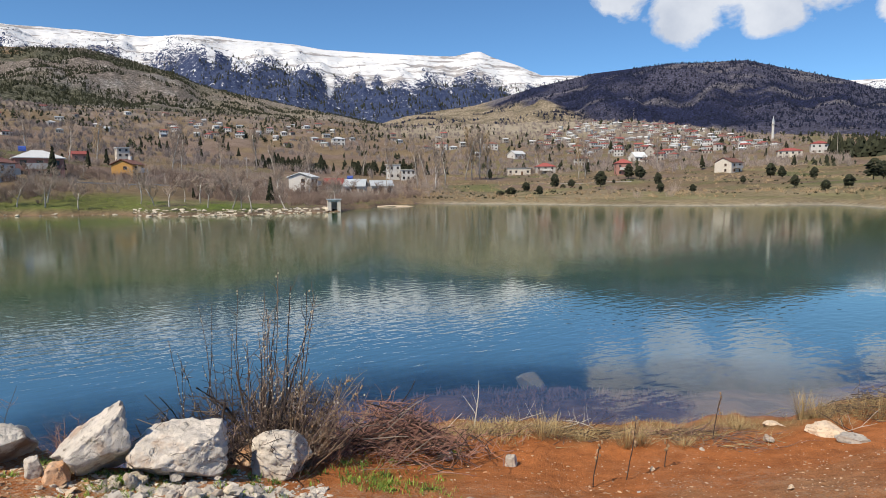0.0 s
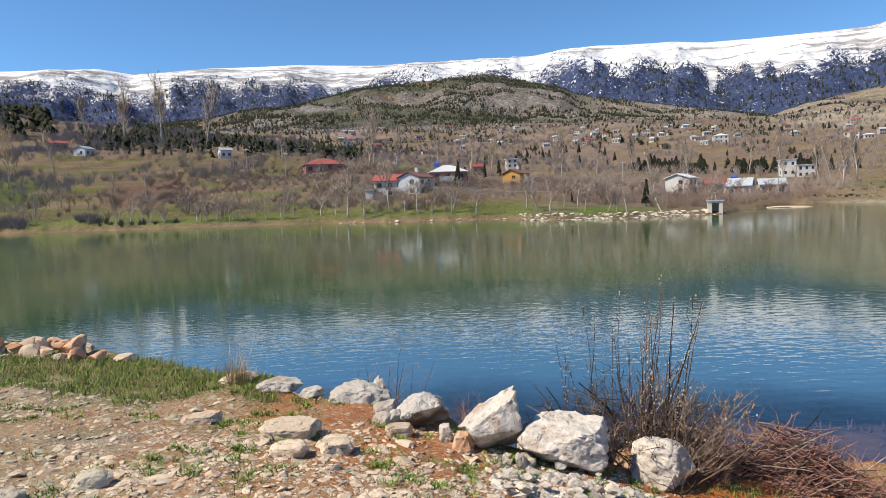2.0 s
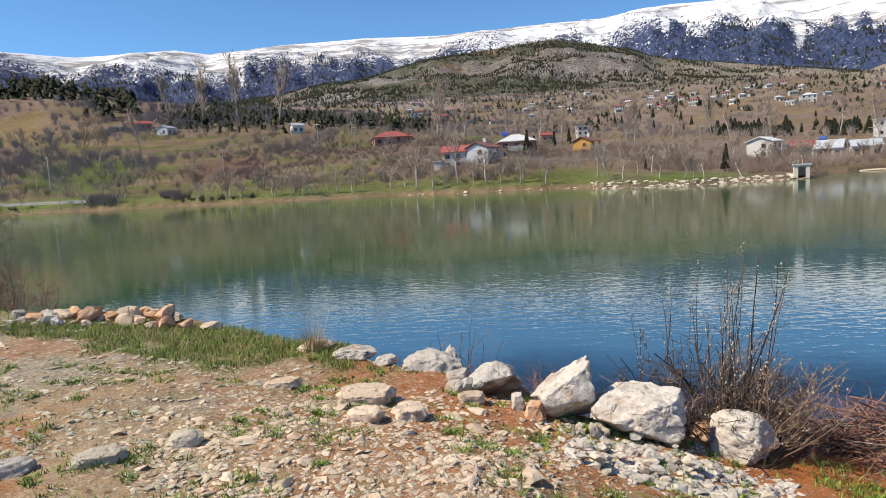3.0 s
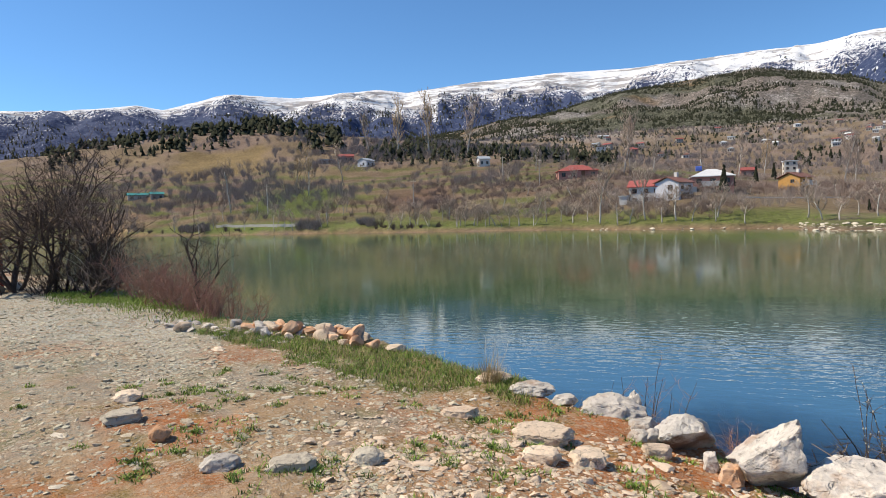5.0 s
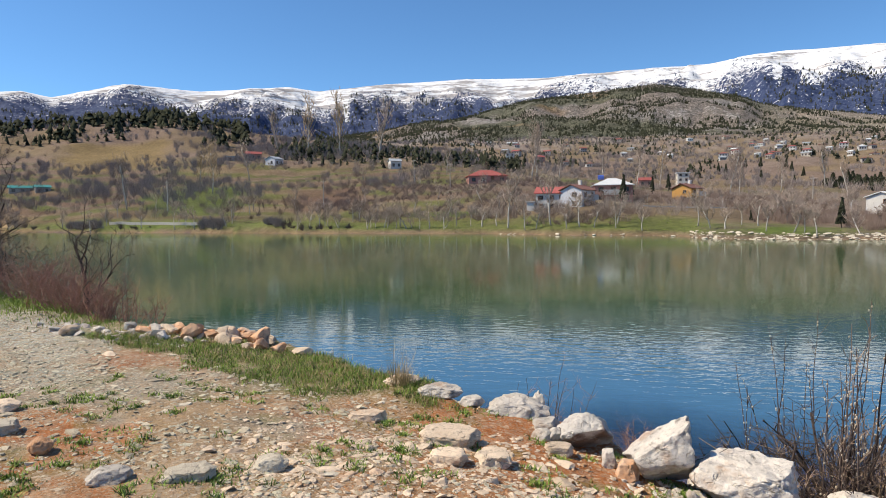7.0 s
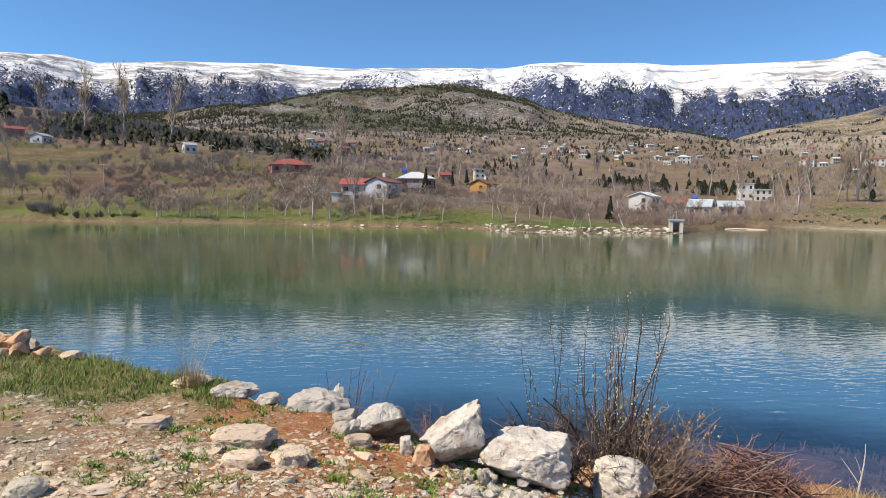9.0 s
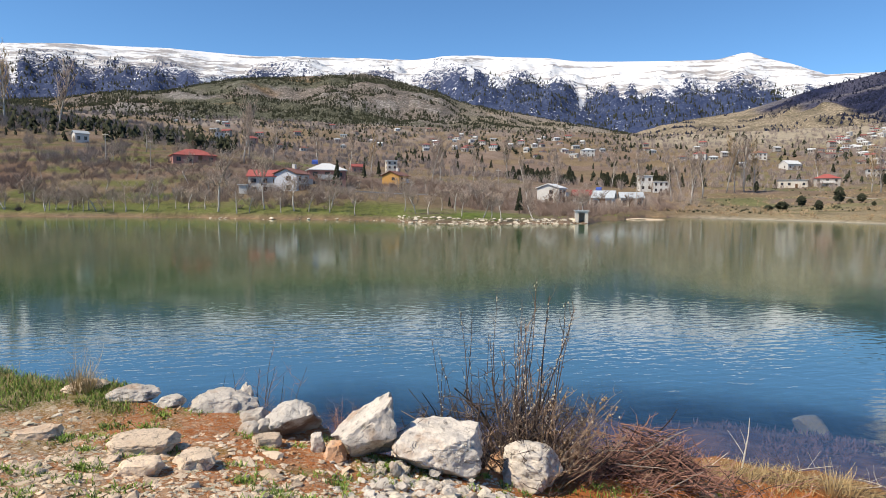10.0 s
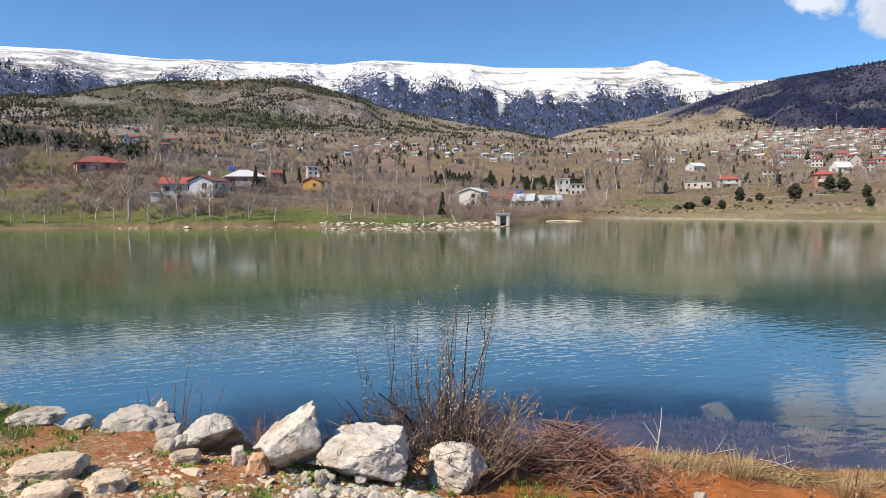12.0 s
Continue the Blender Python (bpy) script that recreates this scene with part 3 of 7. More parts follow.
class Shape:
    """Vertices and faces, gathered piece by piece."""

    def __init__(self):
        self.v, self.f = [], []

    def add(self, verts, faces):
        k = len(self.v)
        self.v.extend(tuple(p) for p in verts)
        self.f.extend(tuple(i + k for i in f) for f in faces)
        return self

    def tube(self, pts, r0, r1, sides=4):
        pts = [Vector(p) for p in pts]
        rings = []
        for i, p in enumerate(pts):
            d = (pts[min(i + 1, len(pts) - 1)] - pts[max(i - 1, 0)]).normalized()
            a = d.orthogonal().normalized()
            b = d.cross(a)
            r = r0 + (r1 - r0) * i / (len(pts) - 1)
            rings.append([p + (a * math.cos(t) + b * math.sin(t)) * r for t in (2 * math.pi * k / sides for k in range(sides))])
        faces = []
        for i in range(len(pts) - 1):
            for k in range(sides):
                q = (k + 1) % sides
                faces.append((i * sides + k, i * sides + q, (i + 1) * sides + q, (i + 1) * sides + k))
        faces.append(tuple(reversed(range(sides))))
        faces.append(tuple(range((len(pts) - 1) * sides, len(pts) * sides)))
        return self.add([p for ring in rings for p in ring], faces)

    def box(self, x0, y0, z0, x1, y1, z1):
        v = [(x, y, z) for z in (z0, z1) for x, y in ((x0, y0), (x1, y0), (x1, y1), (x0, y1))]
        return self.add(v, [(3, 2, 1, 0), (4, 5, 6, 7), (0, 1, 5, 4), (1, 2, 6, 5), (2, 3, 7, 6), (3, 0, 4, 7)])

    def blade(self, p, d, width, side):
        p, d, s = Vector(p), Vector(d), Vector(side) * width
        mid = p + d * 0.55 + Vector((0, 0, d.length * 0.06))
        return self.add([p - s, p + s, mid + s * 0.7, mid - s * 0.7, p + d], [(0, 1, 2, 3), (3, 2, 4)])

    def mesh(self, name, mat, flat=False, crisp=0):
        me = bpy.data.meshes.new(name)
        me.from_pydata(self.v, [], self.f)
        me.polygons.foreach_set("use_smooth", [not flat] * len(me.polygons))
        if crisp:
            me.set_sharp_from_angle(angle=radians(crisp))
        for m in mat if isinstance(mat, (list, tuple)) else [mat]:
            me.materials.append(m)
        me.update()
        return me


def part(name, shape, mat, parent, label="", flat=True, at=None):
    """One mesh object under a thing or a part."""
    ob = new(name, shape.mesh(name, mat, flat) if isinstance(shape, Shape) else shape)
    ob.parent = parent
    if at is not None:
        ob.matrix_local = at
    if label:
        ob["label"] = label
    return ob


def thing(name, label, category, group="", at=None):
    ob = new(name)
    ob.empty_display_size = 0.1
    if at is not None:
        ob.matrix_world = at
    return tagged(ob, label, category, group)


def on_ground(az, r, sink=0.0, turn=0.0):
    x, y = polar(az, r)
    return pose(x, y, ground_z(x, y) - sink, 0, 0, turn)


ROCK_LINE = rock_line(np.arange(-180, 180.1, 0.25)).tolist()
TURF_LINE = turf_inner(np.arange(-180, 180.1, 0.25)).tolist()
EDGE_LINE = bank_edge(np.arange(-180, 180.1, 0.25)).tolist()
WATER_LINE = near_shore(np.arange(-180, 180.1, 0.25)).tolist()


def edge_at(az):
    return EDGE_LINE[round((az + 180) * 4)]


def rock_at(az):
    return ROCK_LINE[round((az + 180) * 4)] if az < -41 else 99.0


def turf_in(az):
    return TURF_LINE[round((az + 180) * 4)]


def water_at(az):
    return WATER_LINE[round((az + 180) * 4)]


def build_arrays(name, verts, faces, mat, label, category, flat=False):
    me = bpy.data.meshes.new(name)
    faces = np.asarray(faces)
    me.vertices.add(len(verts))
    me.vertices.foreach_set("co", np.asarray(verts, float).ravel())
    me.loops.add(faces.size)
    me.loops.foreach_set("vertex_index", faces.ravel())
    me.polygons.add(len(faces))
    me.polygons.foreach_set("loop_start", np.arange(len(faces)) * 3)
    me.polygons.foreach_set("use_smooth", np.full(len(faces), not flat))
    me.update(calc_edges=True)
    me.materials.append(mat)
    return tagged(new(name, me), label, category, kind="stuff")


ICO = {}


def ico(level):
    if level not in ICO:
        bm = bmesh.new()
        bmesh.ops.create_icosphere(bm, subdivisions=level, radius=1.0)
        ICO[level] = (np.array([v.co[:] for v in bm.verts]), [tuple(v.index for v in f.verts) for f in bm.faces])
        bm.free()
    return ICO[level]


def rock_points(level, size, seed, cuts=9, rough=0.10, near=(0.34, 0.68)):
    """A broken boulder: a ball cut by planes, chipped and pitted."""
    v, f = ico(level)
    rng = np.random.RandomState(seed)
    p = v.copy()
    for k in range(cuts + 6):
        n = rng.normal(size=3)
        n /= np.linalg.norm(n)
        d = rng.uniform(*near) if k < cuts else rng.uniform(0.62, 0.86)
        over = p @ n - d
        p = p - np.where(over > 0, over * 0.985, 0)[:, None] * n
    if rough > 0:
        k = rng.uniform(0, 50)
        q = p * 1.7 + k
        a = fbm(q[:, 0] + q[:, 2] * 0.7, q[:, 1] - q[:, 2] * 0.6, 3, seed)
        b = fbm(q[:, 0] * 4 + q[:, 2] * 3, q[:, 1] * 4 - q[:, 2] * 2, 3, seed + 3)
        c = np.abs(fbm(q[:, 0] * 1.3 - q[:, 2], q[:, 1] * 1.3 + q[:, 2] * 0.8, 3, seed + 5))
        chip = np.floor((a + 1) * 3) / 3 - 1
        p = p * (1 + rough * 0.4 * a + rough * 0.5 * chip + rough * 0.3 * b - rough * 0.5 * np.exp(-c * 14))[:, None]
    span = p.max(0) - p.min(0)
    p = (p - (p.max(0) + p.min(0)) / 2) / span * np.array(size)
    p[:, 2] += size[2] / 2
    return p, f


def boulder_mesh(name, level, size, seed, mat, cuts=5, planes=(), taper=0.15):
    """A weathered limestone boulder: a ball split along planes, softly lumpy, with cracks and pits."""
    v, f = ico(level)
    rng = np.random.RandomState(seed)
    p = v.copy()
    faces = [(Vector(row[:3]).normalized(), row[3]) for row in planes]
    for k in range(cuts):
        n = Vector(rng.normal(size=3)).normalized()
        faces.append((n, rng.uniform(0.45, 0.75) if not planes else rng.uniform(0.72, 0.86)))
    for n, d in faces:
        n = np.array(n)
        over = p @ n - d
        p = p - np.where(over > 0, over * 0.96, 0)[:, None] * n
    off = Vector(rng.uniform(0, 60, 3))
    out = []
    for q in p.tolist():
        q = Vector(q)
        lump = noise.fractal(q * 1.6 + off, 1.0, 2.0, 3)
        knob = noise.fractal(q * 4.5 + off, 0.8, 2.0, 4)
        crack = math.exp(-abs(noise.noise(q * 2.2 + off * 1.7)) * 30) + 0.5 * math.exp(-abs(noise.noise(q * 4.6 - off)) * 26)
        ledge = math.floor(noise.noise(q * 2.4 - off * 0.7) * 5) / 5
        out.append(q * (1 + 0.13 * lump + 0.065 * knob - 0.065 * crack + 0.11 * ledge))
    p = np.array(out)
    p = (p - (p.max(0) + p.min(0)) / 2) / (p.max(0) - p.min(0))
    if not planes:
        p[:, :2] *= (1 - taper * (p[:, 2] + 0.5))[:, None]
    p = p * np.array(size)
    p[:, 2] += size[2] / 2
    return Shape().add(p.tolist(), f).mesh(name, mat, crisp=38)


def rock_mesh(name, level, size, seed, mat, cuts=9, rough=0.10):
    p, f = rock_points(level, size, seed, cuts, rough)
    return Shape().add(p.tolist(), f).mesh(name, mat, flat=level < 2, crisp=26)


# ---- materials of the near bank ----


def limestone(name, a, b, stain, amount, earth=None):
    def build(n, place, geo):
        info = n.add("ShaderNodeObjectInfo")
        shift = n.add("ShaderNodeVectorMath", (0, place), (1, n.scaled(n.add("ShaderNodeCombineXYZ", (0, info.outputs["Random"]), (1, info.outputs["Random"])).outputs[0], (9, 17, 5))), operation="ADD").outputs[0]
        coarse, grain, fine = n.noise(shift, 5.0, 5, 0.6), n.noise(shift, 28.0, 5, 0.7), n.noise(shift, 120.0, 3, 0.7)
        col = n.mix(n.ramp(coarse, 0.38, 0.62), a, b)
        col = n.mix(n.ramp(grain, 0.50, 0.70, 0.0, 0.6), col, (0.20, 0.18, 0.16))
        pits = n.ramp(n.noise(shift, 14.0, 3, 0.8, 0.6), 0.60, 0.72)
        col = n.mix(n.math("MULTIPLY", pits, 0.6), col, (0.16, 0.13, 0.10))
        bent = n.add("ShaderNodeVectorMath", (0, shift), (1, n.scaled(n.add("ShaderNodeTexNoise", ("Vector", shift), ("Scale", 7.0), ("Detail", 3.0)).outputs["Color"], (0.16, 0.16, 0.16))), operation="ADD").outputs[0]
        seam = n.add("ShaderNodeTexVoronoi", ("Vector", n.scaled(bent, (1.0, 1.0, 1.7))), ("Scale", 8.0), feature="DISTANCE_TO_EDGE").outputs["Distance"]
        seam = n.math("MULTIPLY", n.ramp(seam, 0.022, 0.0), n.ramp(n.noise(shift, 6.0, 3), 0.52, 0.62))
        col = n.mix(n.math("MULTIPLY", seam, 0.55), col, (0.15, 0.13, 0.115))
        col = n.mix(n.math("MULTIPLY", n.ramp(n.noise(shift, 3.1, 4, 0.65), 0.55, 0.68), amount), col, stain)
        col = n.mix(n.ramp(fine, 0.35, 0.7, 0.0, 0.35), col, b)
        if earth:
            # soil stain left on the lower front side, with a ragged upper edge
            axes = n.add("ShaderNodeSeparateXYZ", (0, place)).outputs
            low = n.math("ADD", n.math("SUBTRACT", n.math("MULTIPLY", axes[0], 0.45), axes[2]), n.math("MULTIPLY", n.math("SUBTRACT", coarse, 0.5), 0.35))
            low = n.math("MULTIPLY", n.ramp(low, -0.20, -0.15), n.ramp(axes[1], 0.02, -0.05))
            col = n.mix(n.math("MULTIPLY", low, 0.9), col, earth)
        shade = n.ramp(n.math("FRACT", n.math("ADD", info.outputs["Random"], geo.outputs["Random Per Island"])), 0, 1, 0.72, 1.1)
        col = n.mix(1.0, col, n.add("ShaderNodeCombineColor", (0, shade), (1, shade), (2, shade)).outputs[0], "MULTIPLY")
        h = n.math("ADD", n.math("MULTIPLY", grain, 1.0), n.math("ADD", n.math("MULTIPLY", fine, 0.07), n.math("MULTIPLY", coarse, 2.2)))
        h = n.math("SUBTRACT", h, n.math("ADD", n.math("MULTIPLY", pits, 0.8), n.math("MULTIPLY", seam, 0.5)))
        return col, h, 0.016

    return material(name, build, 0.9, 0.25)


CHIPS = limestone("gravel_chips", (0.46, 0.39, 0.28), (0.60, 0.52, 0.39), (0.40, 0.19, 0.08), 0.7)
GRIT = limestone("grey_green_grit", (0.42, 0.38, 0.275), (0.56, 0.51, 0.385), (0.30, 0.20, 0.11), 0.5)
ROCK_WHITE = limestone("white_limestone", (0.70, 0.635, 0.555), (0.52, 0.475, 0.42), (0.34, 0.20, 0.11), 0.7)
STAIN_LOW = limestone("brown_stained_limestone", (0.72, 0.67, 0.60), (0.58, 0.54, 0.49), (0.34, 0.20, 0.11), 0.5, (0.20, 0.115, 0.07))
ROCK_TAN = limestone("tan_limestone", (0.72, 0.58, 0.435), (0.62, 0.49, 0.36), (0.40, 0.20, 0.10), 0.5)
ROCK_RUST = limestone("rusty_limestone", (0.60, 0.31, 0.15), (0.66, 0.47, 0.33), (0.42, 0.15, 0.045), 0.8)
ROCK_GREY = limestone("grey_gravel_stone", (0.55, 0.485, 0.38), (0.64, 0.57, 0.455), (0.36, 0.24, 0.14), 0.3)
BARK_DARK = plain("dark_bush_bark", (0.050, 0.034, 0.028), (0.095, 0.068, 0.055), 6, 60, rough=0.85)
BARK_BUSH = plain("brown_bush_bark", (0.12, 0.085, 0.07), (0.19, 0.14, 0.115), 3, 30, rough=0.85)
BARK_RED = plain("reddish_twig_bark", (0.27, 0.130, 0.098), (0.37, 0.215, 0.165), 6, 60, rough=0.85)
BARK_PALE = plain("pale_dead_wood", (0.42, 0.38, 0.32), (0.55, 0.50, 0.44), 6, 60, rough=0.85)
BARK_GREY = plain("grey_weathered_wood", (0.24, 0.20, 0.17), (0.34, 0.29, 0.25), 6, 60, rough=0.85)
BUD = plain("pale_catkin_buds", (0.62, 0.58, 0.50), (0.50, 0.40, 0.28), 20, 200, rough=0.9)
BUD_BROWN = plain("brown_dry_leaf", (0.32, 0.20, 0.11), (0.42, 0.30, 0.18), 20, 200, rough=0.9)
GRASS = plain("green_grass_blades", (0.15, 0.26, 0.03), (0.28, 0.36, 0.07), 1.2, 30, rough=0.7, vary=0.45)
GRASS_DRY = plain("dry_straw_grass", (0.34, 0.245, 0.11), (0.46, 0.355, 0.19), 2, 30, rough=0.8, vary=0.4)
PAINT_RED = plain("weathered_red_paint", (0.30, 0.045, 0.03), (0.38, 0.09, 0.06), 4, 60, rough=0.7)

# ---- boulders of the near bank ----
WEDGE = [(-0.64, -0.05, 0.77, 0.30), (0.99, 0.0, 0.10, 0.50), (0.0, -0.97, 0.22, 0.50), (0.30, -0.6, -0.75, 0.42), (-0.8, -0.3, -0.5, 0.62), (0.35, -0.9, 0.1, 0.52)]
BLOCK = [(0.06, -0.12, 0.99, 0.46), (-0.95, -0.1, 0.25, 0.80), (0.97, -0.1, 0.2, 0.76), (-0.12, -0.82, 0.55, 0.52), (0.30, -0.95, 0.05, 0.55), (-0.35, -0.5, -0.8, 0.50)]
CUBE = [(-0.12, -0.2, 0.97, 0.60), (-0.1, -0.97, 0.18, 0.50), (-0.9, -0.2, 0.25, 0.62), (0.85, -0.3, 0.30, 0.62), (-0.55, -0.1, 0.8, 0.70)]
DOME = [(0.35, -0.80, -0.48, 0.30), (-0.62, -0.2, 0.75, 0.70), (0.9, -0.1, 0.35, 0.74), (0.1, -0.6, 0.8, 0.66)]
LOW = [(0.0, -0.1, 0.99, 0.50), (-0.75, 0.0, 0.65, 0.66), (0.5, -0.1, 0.85, 0.56), (0.0, -0.9, 0.4, 0.6)]
SLAB = [(0.05, -0.12, 0.99, 0.40), (0.9, -0.4, 0.2, 0.72), (-0.3, -0.95, 0.1, 0.62), (-0.9, -0.1, 0.4, 0.8)]
BOULDERS = [
    # bearing, distance, width, depth, height, turn, cuts, seed, material, label, planes
    (-11.1, 5.02, 0.53, 0.44, 0.50, 0, 4, 11, ROCK_WHITE, "tall wedge-shaped pale limestone boulder on the bank", WEDGE),
    (-4.4, 4.98, 0.73, 0.56, 0.365, 0, 5, 57, ROCK_WHITE, "broad cracked grey-white limestone boulder beside a bush", BLOCK),
    (4.0, 5.28, 0.53, 0.46, 0.36, 0, 5, 13, ROCK_WHITE, "squat grey-white limestone boulder in front of a bush", CUBE),
    (0.9, 5.50, 0.22, 0.18, 0.24, 0, 3, 14, ROCK_RUST, "small rust-stained stone wedged between boulders", None),
    (-8.1, 5.42, 0.14, 0.13, 0.34, 60, 3, 41, ROCK_WHITE, "small pale limestone rock wedged between two boulders", None),
    (-8.3, 4.72, 0.13, 0.11, 0.12, 60, 3, 42, ROCK_WHITE, "small pale limestone rock against a tall boulder", None),
    (-17.3, 5.30, 0.48, 0.40, 0.28, 0, 3, 15, STAIN_LOW, "rounded limestone boulder with a brown stained side", DOME),
    (-19.75, 5.25, 0.15, 0.13, 0.13, 10, 4, 16, ROCK_WHITE, "pale limestone rock leaning on a boulder", None),
    (-20.6, 5.50, 0.25, 0.2, 0.13, 0, 4, 17, ROCK_WHITE, "pale limestone rock at the foot of a boulder", CUBE),
    (-20.9, 5.24, 0.20, 0.16, 0.13, 30, 4, 18, ROCK_WHITE, "grey-white limestone rock on the bank", None),
    (-23.4, 5.80, 0.64, 0.42, 0.30, 0, 4, 19, ROCK_WHITE, "low white limestone boulder by the water", LOW),
    (-21.2, 6.10, 0.20, 0.17, 0.64, 0, 3, 20, ROCK_WHITE, "knobbly upright white stone at the water's edge", None),
    (-27.2, 5.85, 0.25, 0.20, 0.10, 20, 4, 21, ROCK_WHITE, "flat white stone at the water's edge", None),
    (-30.1, 6.10, 0.46, 0.32, 0.12, -4, 5, 22, ROCK_WHITE, "low white limestone boulder behind the grass", LOW),
    (-33.4, 6.45, 0.42, 0.28, 0.12, -10, 4, 23, ROCK_TAN, "long flat tan rock behind the grass", None),
    (-29.5, 4.85, 0.54, 0.36, 0.15, 4, 4, 24, ROCK_TAN, "flat slab of pale tan limestone on red earth", SLAB),
    (-25.4, 4.48, 0.28, 0.24, 0.12, 30, 5, 25, ROCK_TAN, "pale tan flat stone on red earth", SLAB),
    (-29.5, 4.35, 0.28, 0.2, 0.12, 0, 5, 43, ROCK_TAN, "flat pale tan stone below a slab", SLAB),
    (-13.7, 4.88, 0.19, 0.16, 0.17, 0, 4, 26, ROCK_RUST, "small orange-brown stone beside a tall boulder", CUBE),
    (-19.5, 5.00, 0.24, 0.15, 0.10, 15, 4, 27, ROCK_TAN, "small tan stone on red earth", SLAB),
    (-15.2, 4.98, 0.12, 0.11, 0.14, 15, 4, 28, ROCK_WHITE, "small white stone beside a boulder", CUBE),
    (19.0, 6.1, 0.17, 0.14, 0.12, 0, 4, 29, ROCK_WHITE, "white stone at the end of a brush pile", None),
    (25.1, 6.15, 0.13, 0.11, 0.12, 0, 4, 30, ROCK_WHITE, "small white stone on red earth", CUBE),
    (50.2, 8.15, 0.42, 0.28, 0.16, 10, 4, 31, ROCK_TAN, "tan rock among dry grass near the water", LOW),
    (46.6, 8.45, 0.30, 0.22, 0.10, 10, 4, 32, ROCK_TAN, "flat tan rock at the water's edge", None),
    (52.1, 7.9, 0.34, 0.2, 0.11, 0, 4, 33, ROCK_WHITE, "flat pale stone on red earth", SLAB),
    (46.4, 7.65, 0.13, 0.10, 0.09, 0, 4, 34, ROCK_WHITE, "small white stone on red earth", None),
    (-64.4, 6.25, 0.26, 0.22, 0.10, 0, 4, 35, ROCK_TAN, "flat tan stone on the gravel", LOW),
    (-64.9, 5.55, 0.32, 0.22, 0.10, 20, 4, 36, ROCK_GREY, "flat grey stone set in the gravel", SLAB),
    (-62.2, 5.0, 0.16, 0.14, 0.10, 0, 4, 37, ROCK_RUST, "small red-brown stone on the gravel", LOW),
    (-57.7, 4.27, 0.26, 0.19, 0.10, 0, 4, 38, ROCK_WHITE, "pale angular stone set in the gravel", LOW),
    (-51.9, 4.08, 0.33, 0.2, 0.09, 0, 4, 39, ROCK_GREY, "flat grey slab set in the gravel", SLAB),
    (-45.2, 4.12, 0.22, 0.17, 0.10, 0, 4, 40, ROCK_GREY, "grey angular stone set in the gravel", LOW),
    (-36.7, 5.35, 0.34, 0.2, 0.10, 0, 4, 44, ROCK_TAN, "long tan stone beside the grass", SLAB),
]
for az, r, w, d, h, turn, cuts, seed, mat, label, planes in BOULDERS:
    ob = new("boulder" if w > 0.4 else "stone", boulder_mesh("rock", 5 if w > 0.4 else 4, (w, d, h * 1.15), seed, mat, cuts, planes or ()))
    x, y = polar(az, r)
    ob.matrix_world = pose(x, y, ground_z(x, y) - (0.18 if h > 0.2 or w < 0.18 else 0.40) * h - (0.12 if h > 0.5 and w < 0.22 else 0.0), 0, 0, turn - az)
    tagged(ob, label, "rock")

# rough stones heaped along the bank
STONE_MESHES = [rock_mesh("stone_shape", 3 if k in (1, 5, 8) else 2, (0.12, 0.096 + 0.006 * (k % 4), 0.066 + 0.007 * (k % 5)), 200 + k, m, 8, 0.10) for k, m in enumerate([ROCK_WHITE, ROCK_TAN, ROCK_WHITE, ROCK_GREY, ROCK_TAN, ROCK_RUST, ROCK_GREY, ROCK_WHITE, ROCK_TAN])]
RUST_MESHES = [rock_mesh("stone_shape", 3, (0.12, 0.092 + 0.008 * k, 0.075 + 0.006 * (k % 3)), 230 + k, ROCK_RUST if k < 3 else ROCK_TAN, 9, 0.12) for k in range(5)]
rng = random.Random(7)


def loose_stone(az, r, size, mesh, label, group, lift=0.0, tilt=14, tall=0.75, sink=0.15):
    ob = new("stone", mesh)
    x, y = polar(az, r)
    s = size / 0.12
    ob.matrix_world = pose(x, y, ground_z(x, y) - sink * size + lift, rng.uniform(-tilt, tilt), rng.uniform(-tilt, tilt), rng.uniform(0, 360)) @ Matrix.Diagonal((s, s * rng.uniform(0.75, 1.1), s * tall * rng.uniform(0.7, 1.35), 1))
    return tagged(ob, label, "stone", group)


for k in range(60):
    az = -54.6 + 9.8 * (k / 59) + rng.uniform(-0.6, 0.6)
    top = k % 3 == 0
    back = rng.uniform(-0.05, 0.25) if top else rng.uniform(-0.35, 0.5)
    big = 0.14 + 0.17 * rng.random() ** 1.3
    loose_stone(az, rock_at(az) + back, big, rng.choice(RUST_MESHES + STONE_MESHES[0:2] + STONE_MESHES[4:5]), "orange-tan angular limestone block on the grassy bank", "orange rocks on the bank", 0.05 if top else 0.0, 22, 0.8)
loose_stone(-45.7, 8.62, 0.36, RUST_MESHES[2], "large rusty orange limestone block at the end of a row", "orange rocks on the bank", 0, 8, 0.75)
loose_stone(-42.2, 8.1, 0.30, STONE_MESHES[1], "pale tan limestone block beside the grass", "orange rocks on the bank", 0, 8, 0.7)
for k in range(34):
    az = rng.uniform(-62.5, -53)
    loose_stone(az, rock_at(az) + rng.uniform(-0.4, 0.6), 0.11 + 0.22 * rng.random() ** 1.6, STONE_MESHES[rng.choice([0, 1, 2, 7, 0])], "whitish limestone rock along the edge of the track", "white rocks along the track", 0, 25, 0.85)
for k in range(8):
    loose_stone(rng.uniform(-76, -69), rng.uniform(19, 24), rng.uniform(0.3, 0.8), STONE_MESHES[rng.choice([0, 2, 7])], "white limestone rock beside the big bush", "rocks beside the big bush")
